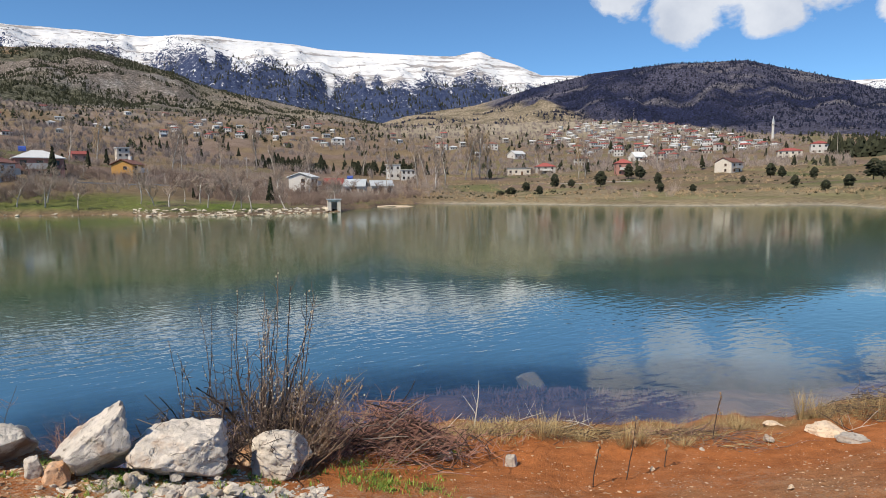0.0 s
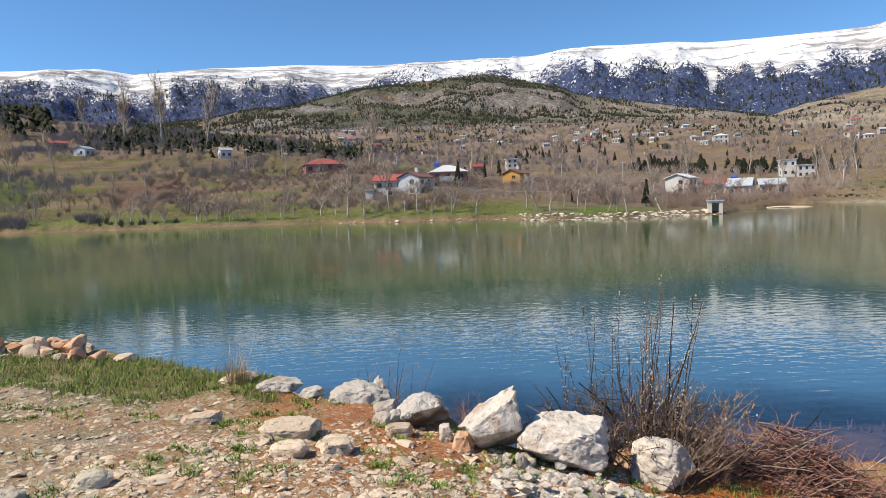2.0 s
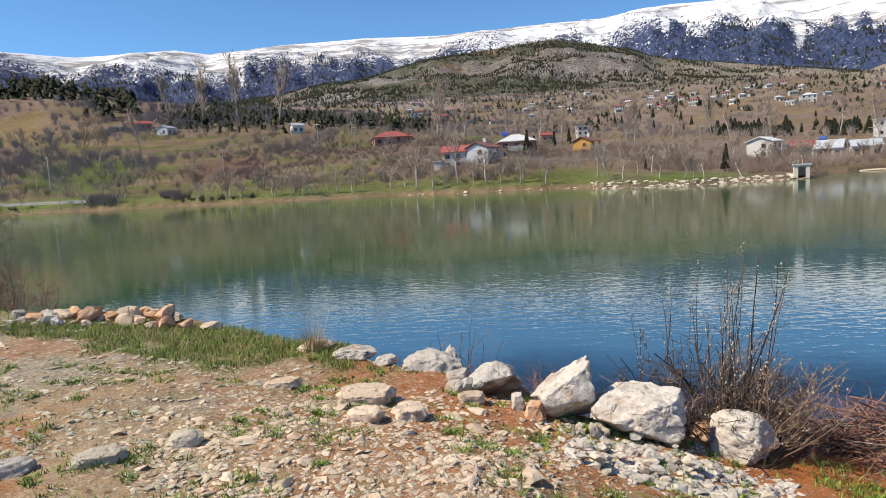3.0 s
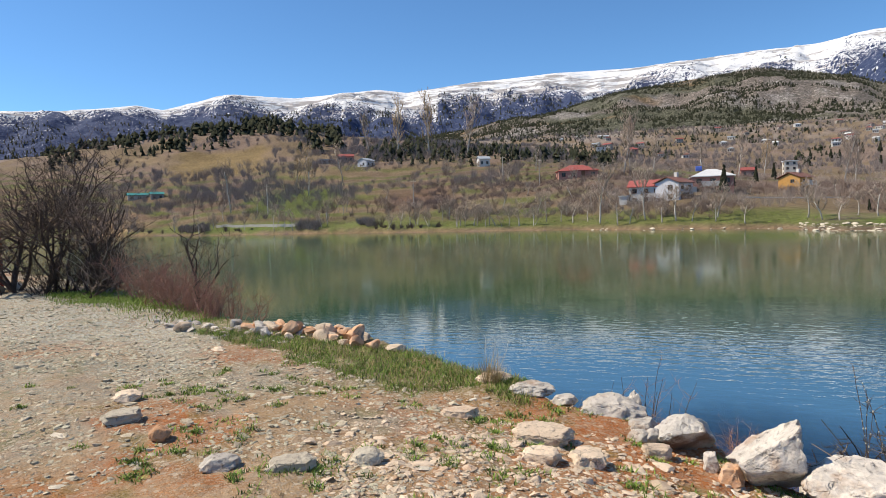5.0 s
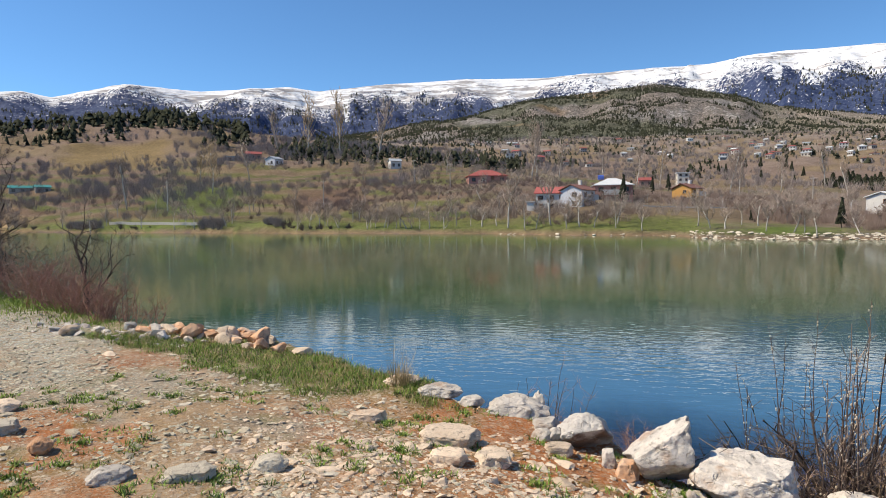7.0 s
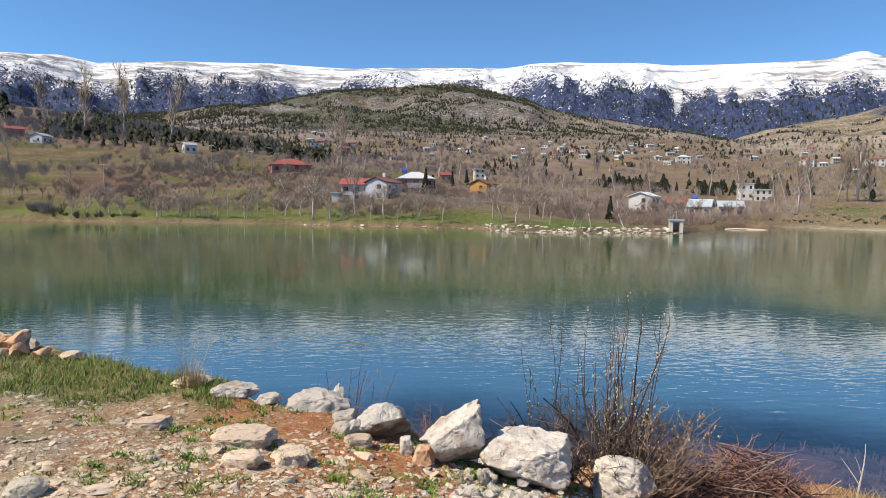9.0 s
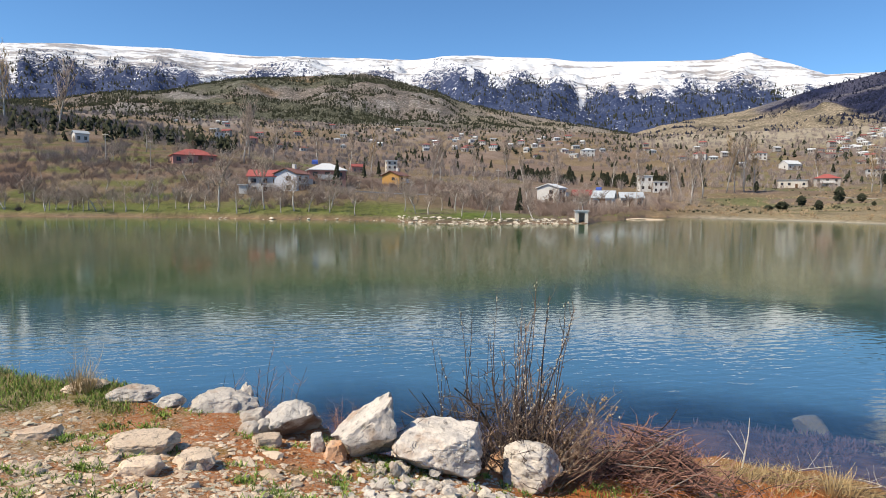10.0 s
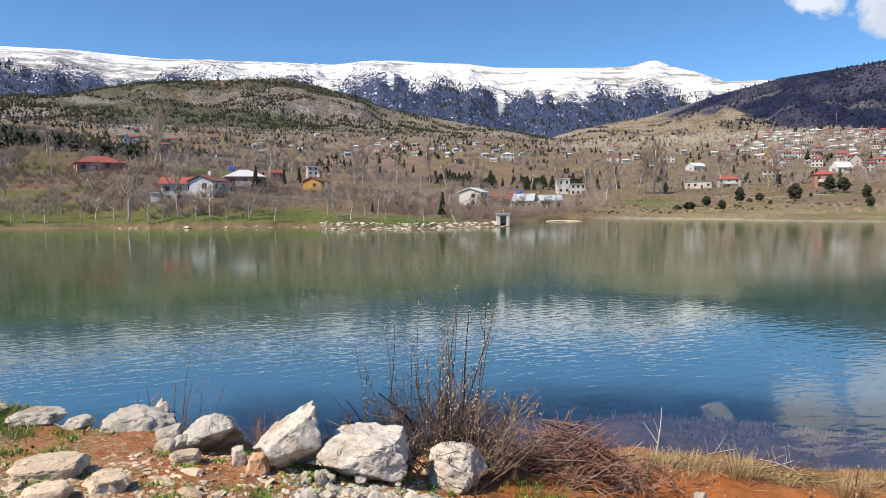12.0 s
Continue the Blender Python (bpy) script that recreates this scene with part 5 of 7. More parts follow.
def open_bush(name, label, az, r, height, seed, trunks, lean, mat, twig_mat, thick, arms=(5, 4, 4), flare=0.6):
    """An open, tree-like leafless bush: forking limbs that end in fine twigs."""
    rs = random.Random(seed)
    root = thing(name, label, "bush", at=on_ground(az, r, 0.1, -az))
    fine = Shape()

    def grow(p, d, ln, rad, depth):
        pts = twig_path(rs, p, d, ln, (0.14, 0.2, 0.24, 0.26)[depth], (6, 5, 4, 3)[depth], 0.05)
        if depth < 2:
            part("limb", Shape().tube(pts, rad, rad * 0.5, 6), mat, root)
        else:
            fine.tube(pts, rad, rad * 0.5, 3)
        if depth == 3:
            return
        for _ in range(arms[depth]):
            k = rs.uniform(0.35, 1.0) * (len(pts) - 1.001)
            q = pts[int(k)].lerp(pts[int(k) + 1], k - int(k))
            a = rs.uniform(0, 6.28)
            grow(q, (math.cos(a) * flare * 1.3, math.sin(a) * flare * 1.3, rs.uniform(0.2, 1.0)), ln * rs.uniform(0.42, 0.72), max(rad * 0.5, 0.005), depth + 1)

    for _ in range(trunks):
        grow((rs.gauss(0, 0.15), rs.gauss(0, 0.15), 0), (rs.gauss(lean, flare), rs.gauss(0, flare), 1.1), height * rs.uniform(0.5, 0.75), thick * rs.uniform(0.6, 1.1), 0)
    tagged(part("twig_tangle", fine, twig_mat, root, "fine bare twigs"), kind="stuff")


open_bush("large_bush", "big leafless dark bush at the end of the track", -68.6, 18.4, 3.7, 40, 9, 0.1, BARK_DARK, BARK_DARK, 0.05, (6, 5, 5))
open_bush("large_bush", "big leafless dark bush at the end of the track", -71.5, 19.0, 3.4, 41, 7, 0.0, BARK_DARK, BARK_BUSH, 0.05, (6, 5, 4))
open_bush("large_bush", "leafless dark bush beside a bigger one", -66.2, 17.6, 2.6, 42, 8, 0.25, BARK_DARK, BARK_BUSH, 0.04, (5, 5, 4))
for az, r, h in ((-69.5, 18.0, 1.5), (-67.3, 17.8, 1.4), (-65.6, 17.2, 1.2)):
    bush("shrub", "dense dark undergrowth below the big bushes", az, r, int(-az * 10), 26, h, 1.4, 0.1, BARK_DARK, BARK_DARK, None, 9, 3, 0.012, bend=0.24)
open_bush("dead_tree", "small dark dead tree with forked limbs", -59.6, 12.9, 1.9, 43, 2, 0.0, BARK_DARK, BARK_DARK, 0.036, (5, 3, 2), 0.35)

# grey cut branches arching beside the big bush
bush("brush_pile", "pile of grey cut branches arching over the bank", -65.0, 17.3, 48, 34, 1.7, 1.2, 0.0, BARK_GREY, BARK_DARK, None, 6, 3, 0.024, bend=0.22, lean=(0.75, -0.2), category="brush pile")
for k, (az, r, h, n) in enumerate([(-61.2, 14.0, 1.25, 30), (-58.8, 12.5, 1.15, 32), (-57.2, 11.5, 0.95, 28), (-63.0, 15.4, 1.4, 28), (-60.0, 13.2, 1.1, 26), (-55.4, 10.9, 0.6, 14)]):
    bush("shrub", "bare reddish-brown shrub on the bank", az, r, 50 + k, n, h, 1.0, 0.2, BARK_RED, BARK_RED, None, 9, 3, 0.010, bend=0.2)

# ---- brush pile ----


def brush_pile():
    root = thing("brush_pile", "heap of cut reddish-brown twigs and sticks on the bank", "brush pile", at=on_ground(13.9, 6.15, 0.03, -13))
    rs = random.Random(61)
    shape, dark = Shape(), Shape()
    for _ in range(1100):
        x, y = rs.gauss(0, 0.42), rs.gauss(0, 0.22)
        top = 0.50 * math.exp(-(x / 0.42) ** 2 - (y / 0.3) ** 2)
        a = rs.gauss(0.3, 0.9)
        d = (math.cos(a) * rs.choice([-1, 1]), math.sin(a) * 0.7, rs.gauss(0.05, 0.28))
        pts = twig_path(rs, (x, y, rs.uniform(0, 1) * top + 0.02), d, rs.uniform(0.15, 0.42), 0.3, 4)
        (shape if rs.random() < 0.75 else dark).tube(pts, rs.uniform(0.004, 0.007), 0.002, 3)
    tagged(part("twig_tangle", shape, BARK_RED, root), kind="stuff")
    tagged(part("twig_tangle", dark, BARK_DARK, root, "dark dead twigs"), kind="stuff")
    stick_shapes = []
    for k in range(6):
        pts = twig_path(rs, (-0.35, 0, 0), (1, 0, 0), rs.uniform(0.5, 0.8), 0.12, 6)
        stick_shapes.append(Shape().tube(pts, 0.008, 0.003, 5).mesh("stick", BARK_DARK if k % 2 else BARK_GREY if k == 4 else BARK_RED))
    for k in range(46):
        x, y = rs.gauss(0, 0.36), rs.gauss(-0.05, 0.2)
        top = 0.50 * math.exp(-(x / 0.42) ** 2 - (y / 0.3) ** 2)
        part("stick", stick_shapes[k % 6], None, root, at=pose(x, y, 0.03 + top * rs.uniform(0.4, 1.0), rs.uniform(-10, 10), rs.uniform(-22, 22), rs.gauss(-15, 40)))


brush_pile()


def stick(az, r, height, lean, seed, mat, label, forks=2, thick=0.011):
    rs = random.Random(seed)
    root = thing("stick", label, "stick", at=on_ground(az, r, 0.05, -az))
    pts = twig_path(rs, (0, 0, 0), (lean, 0, 1), height, 0.06, 6)
    part("stem", Shape().tube(pts, thick, 0.003, 5), mat, root)
    for k in range(forks):
        p = pts[2 + k % 4]
        part("twig", Shape().tube(twig_path(rs, p, (rs.uniform(-0.6, 0.6), 0, 0.8), height * rs.uniform(0.3, 0.6), 0.12, 4), thick * 0.5, 0.0015, 4), mat, root)
    return root


stick(21.4, 7.55, 0.62, 0.16, 71, BARK_PALE, "pale dead stick standing upright in shallow water", 2, 0.012)
stick(14.0, 6.6, 0.55, -0.3, 72, BARK_PALE, "thin pale stick leaning out of the brush", 1, 0.008)
stick(17.5, 6.9, 0.5, 0.9, 73, BARK_PALE, "thin bleached stick leaning over the water", 1, 0.008)
stick(10.0, 6.0, 0.7, 0.5, 74, BARK_DARK, "thin dark stick leaning out of the bush", 1, 0.006)
for k, (az, r) in enumerate([(26.5, 7.9), (28.5, 7.7), (30.3, 7.6), (31.2, 8.0), (33.0, 7.9), (24.5, 8.0), (52.5, 8.4), (50.5, 8.3)]):
    stick(az, r, 0.5, 2.4 * (1 if k % 2 else -1), 80 + k, BARK_PALE if k % 3 else BARK_DARK, "fallen bleached branch at the water's edge", 3, 0.006)


def litter(az, r, long, wide, count, seed, mats, label, height=0.06):
    """Dead reeds and twigs washed up in a low mat."""
    rs = random.Random(seed)
    root = thing("driftwood_mat", label, "driftwood", at=on_ground(az, r, 0.01, -az))
    for m, mat in enumerate(mats):
        shape = Shape()
        for _ in range(count):
            x, y = rs.gauss(0, long), rs.gauss(0, wide)
            gx, gy, _ = root.matrix_world @ Vector((x, y, 0))
            z = ground_z(gx, gy) - root.matrix_world.translation.z
            up = height * math.exp(-((x / long) ** 2 + (y / wide) ** 2) * 0.5)
            a = rs.gauss(0.15, 0.8)
            pts = twig_path(rs, (x, y, z + rs.random() * up + 0.005), (math.cos(a), math.sin(a), rs.gauss(0.04, 0.16)), rs.uniform(0.08, 0.38), 0.2, 3)
            shape.tube(pts, rs.uniform(0.002, 0.006), 0.0015, 3)
        tagged(part("twig_tangle", shape, mat, root), kind="stuff")


litter(40.0, 7.55, 0.45, 0.16, 150, 541, (BARK_BUSH, BARK_RED, GRASS_DRY), "brown mat of dead reeds washed up on the shore")
litter(31.5, 7.45, 0.40, 0.12, 90, 542, (BARK_DARK, GRASS_DRY), "dark dead twigs lying along the water's edge")
litter(22.5, 7.1, 0.50, 0.16, 130, 543, (GRASS_DRY, BARK_BUSH), "flattened straw beside the brush pile", 0.04)
litter(53.2, 9.3, 0.40, 0.22, 170, 544, (BARK_BUSH, GRASS_DRY, BARK_DARK), "low heap of dead branches and straw by the water", 0.34)


def stalk(az, r, height, seed):
    rs = random.Random(seed)
    root = thing("dead_stalk", "dry brown flower stalk with seed heads", "dead plant", "dead stalks on red earth", on_ground(az, r, 0.02))
    pts = twig_path(rs, (0, 0, 0), (0.05, 0, 1), height, 0.05, 6)
    part("stem", Shape().tube(pts, 0.006, 0.004, 5), BARK_DARK, root)
    for k in range(7):
        p = pts[-1].lerp(pts[3], k / 7) + Vector((rs.gauss(0, 0.015), rs.gauss(0, 0.015), 0))
        q, f = rock_points(1, (0.024, 0.024, 0.04), 400 + k, 4, 0.1)
        part("seed_head", Shape().add((q + np.array(p)).tolist(), f), BUD_BROWN, root)


for k, (az, r, h) in enumerate([(35.5, 5.9, 0.62), (42.2, 7.5, 0.55), (32.7, 5.6, 0.42), (38.6, 6.4, 0.3)]):
    stalk(az, r, h, 500 + k)

# red gate at the end of the track
WIRE = plain("rusty_wire", (0.10, 0.08, 0.07), (0.16, 0.12, 0.10), 8, 60, rough=0.6, metal=0.6)


def gate():
    root = thing("gate", "red-painted steel gate with wire mesh across the track", "gate", at=on_ground(-72.2, 20.0, 0.0, 72))
    for x in (0.0, -2.6):
        part("post", Shape().box(x - 0.09, -0.09, -0.3, x + 0.09, 0.09, 2.1), PAINT_RED, root)
    for z in (0.25, 2.0):
        part("rail", Shape().box(-2.508, -0.04, z - 0.05, -0.092, 0.04, z + 0.05), PAINT_RED, root)
    for k in range(15):
        part("wire", Shape().tube([(-2.4 + 0.16 * k, 0, 0.3), (-2.4 + 0.16 * k, 0, 1.95)], 0.006, 0.006, 4), WIRE, root)
    for k in range(10):
        part("wire", Shape().tube([(-2.5, 0.012, 0.4 + 0.16 * k), (-0.09, 0.012, 0.4 + 0.16 * k)], 0.006, 0.006, 4), WIRE, root)


gate()

# weeds in the shallows
weed = Shape()
wr = random.Random(93)
for _ in range(1300):
    az = wr.uniform(-16, 40)
    r = water_at(az) + wr.uniform(0.05, 2.4)
    if noise.noise((az * 0.25, r * 1.2, 4.0)) < -0.12:
        continue
    x, y = polar(az, r)
    z = ground_z(x, y)
    for _ in range(9):
        a, h = wr.uniform(0, 6.28), wr.uniform(0.05, 0.4) * max(0.04, min(0.3, -z + 0.0))
        k = wr.uniform(0.03, 0.11)
        weed.blade((x + wr.gauss(0, 0.05), y + wr.gauss(0, 0.05), z), (math.cos(a) * k, math.sin(a) * k, h), 0.012, (-math.sin(a), math.cos(a), 0))
WEED = plain("purple_brown_water_weed", (0.17, 0.085, 0.11), (0.27, 0.16, 0.17), 3, 30, rough=0.8, vary=0.4)
tagged(new("water_weed", weed.mesh("water_weed", WEED, True)), "purple-brown weeds in the shallow water", "weeds", kind="stuff")

# submerged pale rock
sunk = new("submerged_rock", rock_mesh("rock", 4, (0.50, 0.30, 0.40), 91, CHIPS, 6, 0.1))
sunk.matrix_world = pose(*polar(26.2, 10.7), -0.47, 0, 0, -25)
tagged(sunk, "pale rock just below the water's surface", "rock")

# ---- the far shore: materials ----
FOLIAGE_PINE = plain("dark_pine_needles", (0.028, 0.032, 0.021), (0.051, 0.055, 0.034), 0.6, 6, rough=0.9, spec=0.05, vary=0.4)
# Firs of the east hill: the cloud shadow is in the needle colour.
FOLIAGE_SHADED = plain("blue_black_fir_needles", (0.016, 0.021, 0.044), (0.030, 0.036, 0.066), 0.6, 6, rough=0.9, spec=0.05, vary=0.4)
FOLIAGE_ROUND = plain("olive_green_needles", (0.022, 0.026, 0.013), (0.042, 0.046, 0.022), 0.6, 6, rough=0.8, vary=0.4)
BARK_FAR = plain("grey_tree_bark", (0.42, 0.38, 0.34), (0.58, 0.54, 0.49), 1.5, 12, rough=0.9)
BARK_BROWN = plain("brown_tree_bark", (0.13, 0.10, 0.08), (0.20, 0.16, 0.13), 1.5, 12, rough=0.9)
TWIG_GREY = plain("grey_bare_twigs", (0.30, 0.235, 0.19), (0.46, 0.38, 0.32), 0.8, 8, rough=0.9, vary=0.35)
TWIG_BROWN = plain("brown_bare_twigs", (0.20, 0.145, 0.115), (0.34, 0.25, 0.20), 0.8, 8, rough=0.9, vary=0.4)
TWIG_MAUVE = plain("mauve_brown_bare_twigs", (0.25, 0.20, 0.18), (0.38, 0.32, 0.285), 0.1, 2, rough=0.9, vary=0.45)
TWIG_OCHRE = plain("ochre_bare_twigs", (0.38, 0.27, 0.15), (0.48, 0.37, 0.24), 0.8, 8, rough=0.9, vary=0.4)
WALL_WHITE = plain("white_render", (0.66, 0.64, 0.60), (0.55, 0.54, 0.52), 0.7, 9, rough=0.85, vary=0.12)
WALL_CREAM = plain("cream_render", (0.56, 0.51, 0.44), (0.64, 0.59, 0.52), 0.7, 9, rough=0.85, vary=0.2)
# Pale blue render, also used for a white gable with its shade painted in.
WALL_BLUE_AND_SHADE = plain("pale_blue_grey_render", (0.47, 0.49, 0.54), (0.56, 0.57, 0.61), 0.7, 9, rough=0.85, vary=0.1)
WALL_PINK = plain("salmon_render", (0.38, 0.18, 0.15), (0.46, 0.25, 0.21), 0.7, 9, rough=0.85, vary=0.15)
WALL_ORANGE = plain("orange_yellow_boards", (0.44, 0.23, 0.06), (0.54, 0.31, 0.10), 1.5, 12, rough=0.8, vary=0.1)
WALL_GREY = plain("grey_block_wall", (0.34, 0.31, 0.28), (0.45, 0.42, 0.38), 0.7, 9, rough=0.9, vary=0.2)
ROOF_RED = plain("red_roof_tiles", (0.28, 0.062, 0.055), (0.37, 0.115, 0.10), 0.8, 6, rough=0.8, vary=0.3)
ROOF_BROWN = plain("brown_roof_tiles", (0.16, 0.075, 0.06), (0.24, 0.12, 0.09), 0.8, 6, rough=0.8, vary=0.3)
ROOF_GREY = plain("grey_sheet_roof", (0.33, 0.37, 0.40), (0.46, 0.49, 0.52), 0.8, 6, rough=0.5, vary=0.2)
ROOF_WHITE = plain("whitish_sheet_roof", (0.74, 0.75, 0.75), (0.62, 0.64, 0.65), 0.8, 6, rough=0.5, vary=0.15)
SHEET_TEAL = plain("teal_tarpaulin", (0.03, 0.20, 0.20), (0.05, 0.28, 0.27), 0.8, 6, rough=0.6)
SHEET_BLUE = plain("blue_sheet", (0.05, 0.09, 0.36), (0.07, 0.13, 0.45), 0.8, 6, rough=0.6)
PANE = plain("dark_window_glass", (0.02, 0.025, 0.03), (0.03, 0.035, 0.045), 1, 5, rough=0.15, spec=0.5, vary=0.1)
FRAME_WOOD = plain("brown_window_frame", (0.14, 0.075, 0.04), (0.20, 0.11, 0.06), 3, 30, rough=0.7)
ROAD_PALE = plain("pale_concrete", (0.52, 0.49, 0.45), (0.62, 0.59, 0.55), 0.4, 6, rough=0.9)

# ---- houses ----
WINDOW_MESH = {}


def window(parent, at, w=1.0, h=1.2):
    key = (w, h)
    if key not in WINDOW_MESH:
        s = Shape()
        for a in ((-w / 2, -h / 2, -w / 2 + 0.08, h / 2), (w / 2 - 0.08, -h / 2, w / 2, h / 2), (-w / 2 + 0.08, -h / 2, w / 2 - 0.08, -h / 2 + 0.08), (-w / 2 + 0.08, h / 2 - 0.08, w / 2 - 0.08, h / 2), (-0.03, -h / 2 + 0.08, 0.03, h / 2 - 0.08)):
            s.box(a[0], -0.05, a[1], a[2], 0.02, a[3])
        WINDOW_MESH[key] = (s.mesh("window", FRAME_WOOD, True), Shape().box(-w / 2 + 0.06, -0.02, -h / 2 + 0.06, w / 2 - 0.06, 0.015, h / 2 - 0.06).mesh("pane", PANE, True))
    frame_mesh, pane_mesh = WINDOW_MESH[key]
    win = part("window", frame_mesh, None, parent, at=at)
    part("pane", pane_mesh, None, win)


def roof_shape(kind, w, d, h, rise, over):
    s, x, y, t = Shape(), w / 2 + over, d / 2 + over, 0.14
    if kind == "flat":
        return s.box(-x, -y, h + 0.004, x, y, h + 0.25)
    if kind == "hip":
        k = max(x - y, 0.3)
        v = [(-x, -y, h), (x, -y, h), (x, y, h), (-x, y, h), (-k, 0, h + rise), (k, 0, h + rise)]
        v += [(a, b, c + t) for a, b, c in v]
        return s.add(v, [(0, 3, 2, 1), (6, 7, 11, 10), (7, 8, 11), (8, 9, 10, 11), (9, 6, 10), (0, 1, 7, 6), (1, 2, 8, 7), (2, 3, 9, 8), (3, 0, 6, 9)])
    # gable, with its ridge along x
    v = [(-x, -y, h), (x, -y, h), (x, 0, h + rise), (-x, 0, h + rise), (-x, y, h), (x, y, h)]
    v += [(a, b, c + t) for a, b, c in v]
    return s.add(v, [(1, 0, 3, 2), (2, 3, 4, 5), (6, 7, 8, 9), (9, 8, 11, 10), (0, 1, 7, 6), (5, 4, 10, 11), (1, 2, 8, 7), (2, 5, 11, 8), (3, 0, 6, 9), (4, 3, 9, 10)])


def house(label, az, r, w, d, h, kind, wall, roof, turn=0.0, rise=None, storeys=2, cols=3, extra="", group="", over=0.35, sides=True):
    """A house that faces the lake: walls, roof, windows, door and chimney."""
    x, y = polar(az, r)
    z = min(ground_z(x + a, y + b) for a in (-w / 2, w / 2) for b in (-d / 2, d / 2)) - 0.2
    h += 0.2
    root = thing("house", label, "house", group, pose(x, y, z, 0, 0, turn - az))
    rise = rise if rise is not None else d * 0.24
    body = Shape()
    if kind == "gable":
        X, Y = w / 2, d / 2
        v = [(-X, -Y, 0), (X, -Y, 0), (X, Y, 0), (-X, Y, 0), (-X, -Y, h), (X, -Y, h), (X, Y, h), (-X, Y, h), (-X, 0, h + rise * 0.9), (X, 0, h + rise * 0.9)]
        body.add(v, [(3, 2, 1, 0), (0, 1, 5, 4), (2, 3, 7, 6), (1, 2, 6, 9, 5), (3, 0, 4, 8, 7), (4, 5, 9, 8), (6, 7, 8, 9)])
    else:
        body.box(-w / 2, -d / 2, 0, w / 2, d / 2, h)
    part("wall", body, wall, root)
    part("roof", roof_shape(kind, w, d, h + 0.004, rise, over), roof, root)
    step = h / storeys
    for s in range(storeys):
        for c in range(cols):
            if "door" in extra and s == 0 and c == cols // 2:
                part("door", Shape().box(-0.5, -0.06, 0, 0.5, 0.02, 2.05), FRAME_WOOD, root, at=pose((c + 0.5) / cols * w - w / 2, -d / 2 - 0.01, 0.2))
                continue
            window(root, pose((c + 0.5) / cols * w - w / 2, -d / 2 - 0.01, step * (s + 0.56)), 1.1 if w > 7 else 0.9, min(1.2, step * 0.5))
        if sides:
            for sgn in (-1, 1):
                window(root, pose(sgn * (w / 2 + 0.01), -d * 0.15, step * (s + 0.56), 0, 0, sgn * 90), 0.9, min(1.2, step * 0.5))
    if "chimney" in extra:
        part("chimney", Shape().box(-0.3, -0.3, 0, 0.3, 0.3, 1.5), WALL_WHITE, root, at=pose(w * 0.25, 0.2, h + rise * 0.55))
    if "balcony" in extra:
        part("balcony", Shape().box(-w * 0.3, -1.3, step - 0.1, w * 0.3, -0.004, step + 0.08).box(-w * 0.3, -1.3, step + 0.08, w * 0.3, -1.2, step + 0.95), WALL_WHITE, root, at=pose(0, -d / 2, 0))
    if "annex" in extra:
        part("annex", Shape().box(-w * 0.75, -d / 2 - 1.5, 0, -w / 2 - 0.004, 0.5, h * 0.5), WALL_WHITE, root)
        part("annex_roof", Shape().box(-w * 0.78, -d / 2 - 1.7, h * 0.5 + 0.004, -w / 2 - 0.004, 0.7, h * 0.5 + 0.15), ROOF_WHITE, root)
    if "tank" in extra:
        part("water_tank", Shape().tube([(-0.6, 0, 0), (0.6, 0, 0)], 0.5, 0.5, 10), SHEET_BLUE, root, at=pose(-w * 0.3, 0.5, h + rise + 0.4))
    return root


house("red-tiled hip-roofed house with salmon walls on the slope", -25.4, 182, 10.5, 7, 2.0, "hip", WALL_PINK, ROOF_RED, 8, 1.7, 1, 4, "door")
house("white two-storey house with a dark red tiled roof", -19.5, 128, 6.0, 5.6, 3.0, "gable", WALL_WHITE, ROOF_RED, -8, 1.3, 2, 3, "annex")
# White house's gable end: its shade is put into the blue-grey wall colour.
house("gabled wing of the white house, shade painted blue-grey, brown tiled roof", -17.4, 126, 5.2, 4.6, 3.2, "gable", WALL_BLUE_AND_SHADE, ROOF_BROWN, 62, 1.1, 2, 2, "balcony chimney")
house("salmon-walled house with a whitish sheet roof and blue tank", -14.5, 143, 7.8, 6, 3.6, "hip", WALL_PINK, ROOF_WHITE, 6, 1.5, 2, 3, "tank balcony")
house("small red-roofed house among bare trees", -11.8, 262, 5.2, 5, 2.6, "gable", WALL_PINK, ROOF_RED, 10, 1.2, 1, 2)
house("small white box-shaped house on the slope", -23.3, 470, 6.3, 6, 5.0, "flat", WALL_WHITE, ROOF_BROWN, 5, 1, 2, 2)
house("white house with a red roof on the slope", -20.7, 455, 7, 6, 4.0, "hip", WALL_PINK, ROOF_RED, 12, 1.6, 2, 2)
house("small white house among dark pines", -33.5, 250, 4.2, 4, 3.0, "gable", WALL_WHITE, ROOF_GREY, 15, 1.1, 1, 2)
house("orange timber house with a grey roof", -8.4, 165, 5.2, 5, 3.0, "gable", WALL_ORANGE, ROOF_BROWN, 60, 1.2, 2, 2, "balcony chimney")
house("tall pinkish unfinished house behind an orange house", -8.8, 285, 4.6, 4.5, 5.6, "flat", WALL_CREAM, ROOF_WHITE, 10, 1, 3, 2)
house("white two-storey house with a pale roof near the shore", 5.4, 150, 4.9, 5.2, 3.3, "gable", WALL_WHITE, ROOF_WHITE, 70, 1.0, 2, 2, "balcony")
house("low white cottage with a red tiled roof", 8.0, 150, 3.9, 4, 1.9, "gable", WALL_WHITE, ROOF_RED, 4, 1.3, 1, 2, "door")
house("low house with a blue-grey sheet roof", 9.9, 146, 4.3, 4.5, 2.0, "gable", WALL_WHITE, ROOF_GREY, -8, 1.6, 1, 3, "door tank")
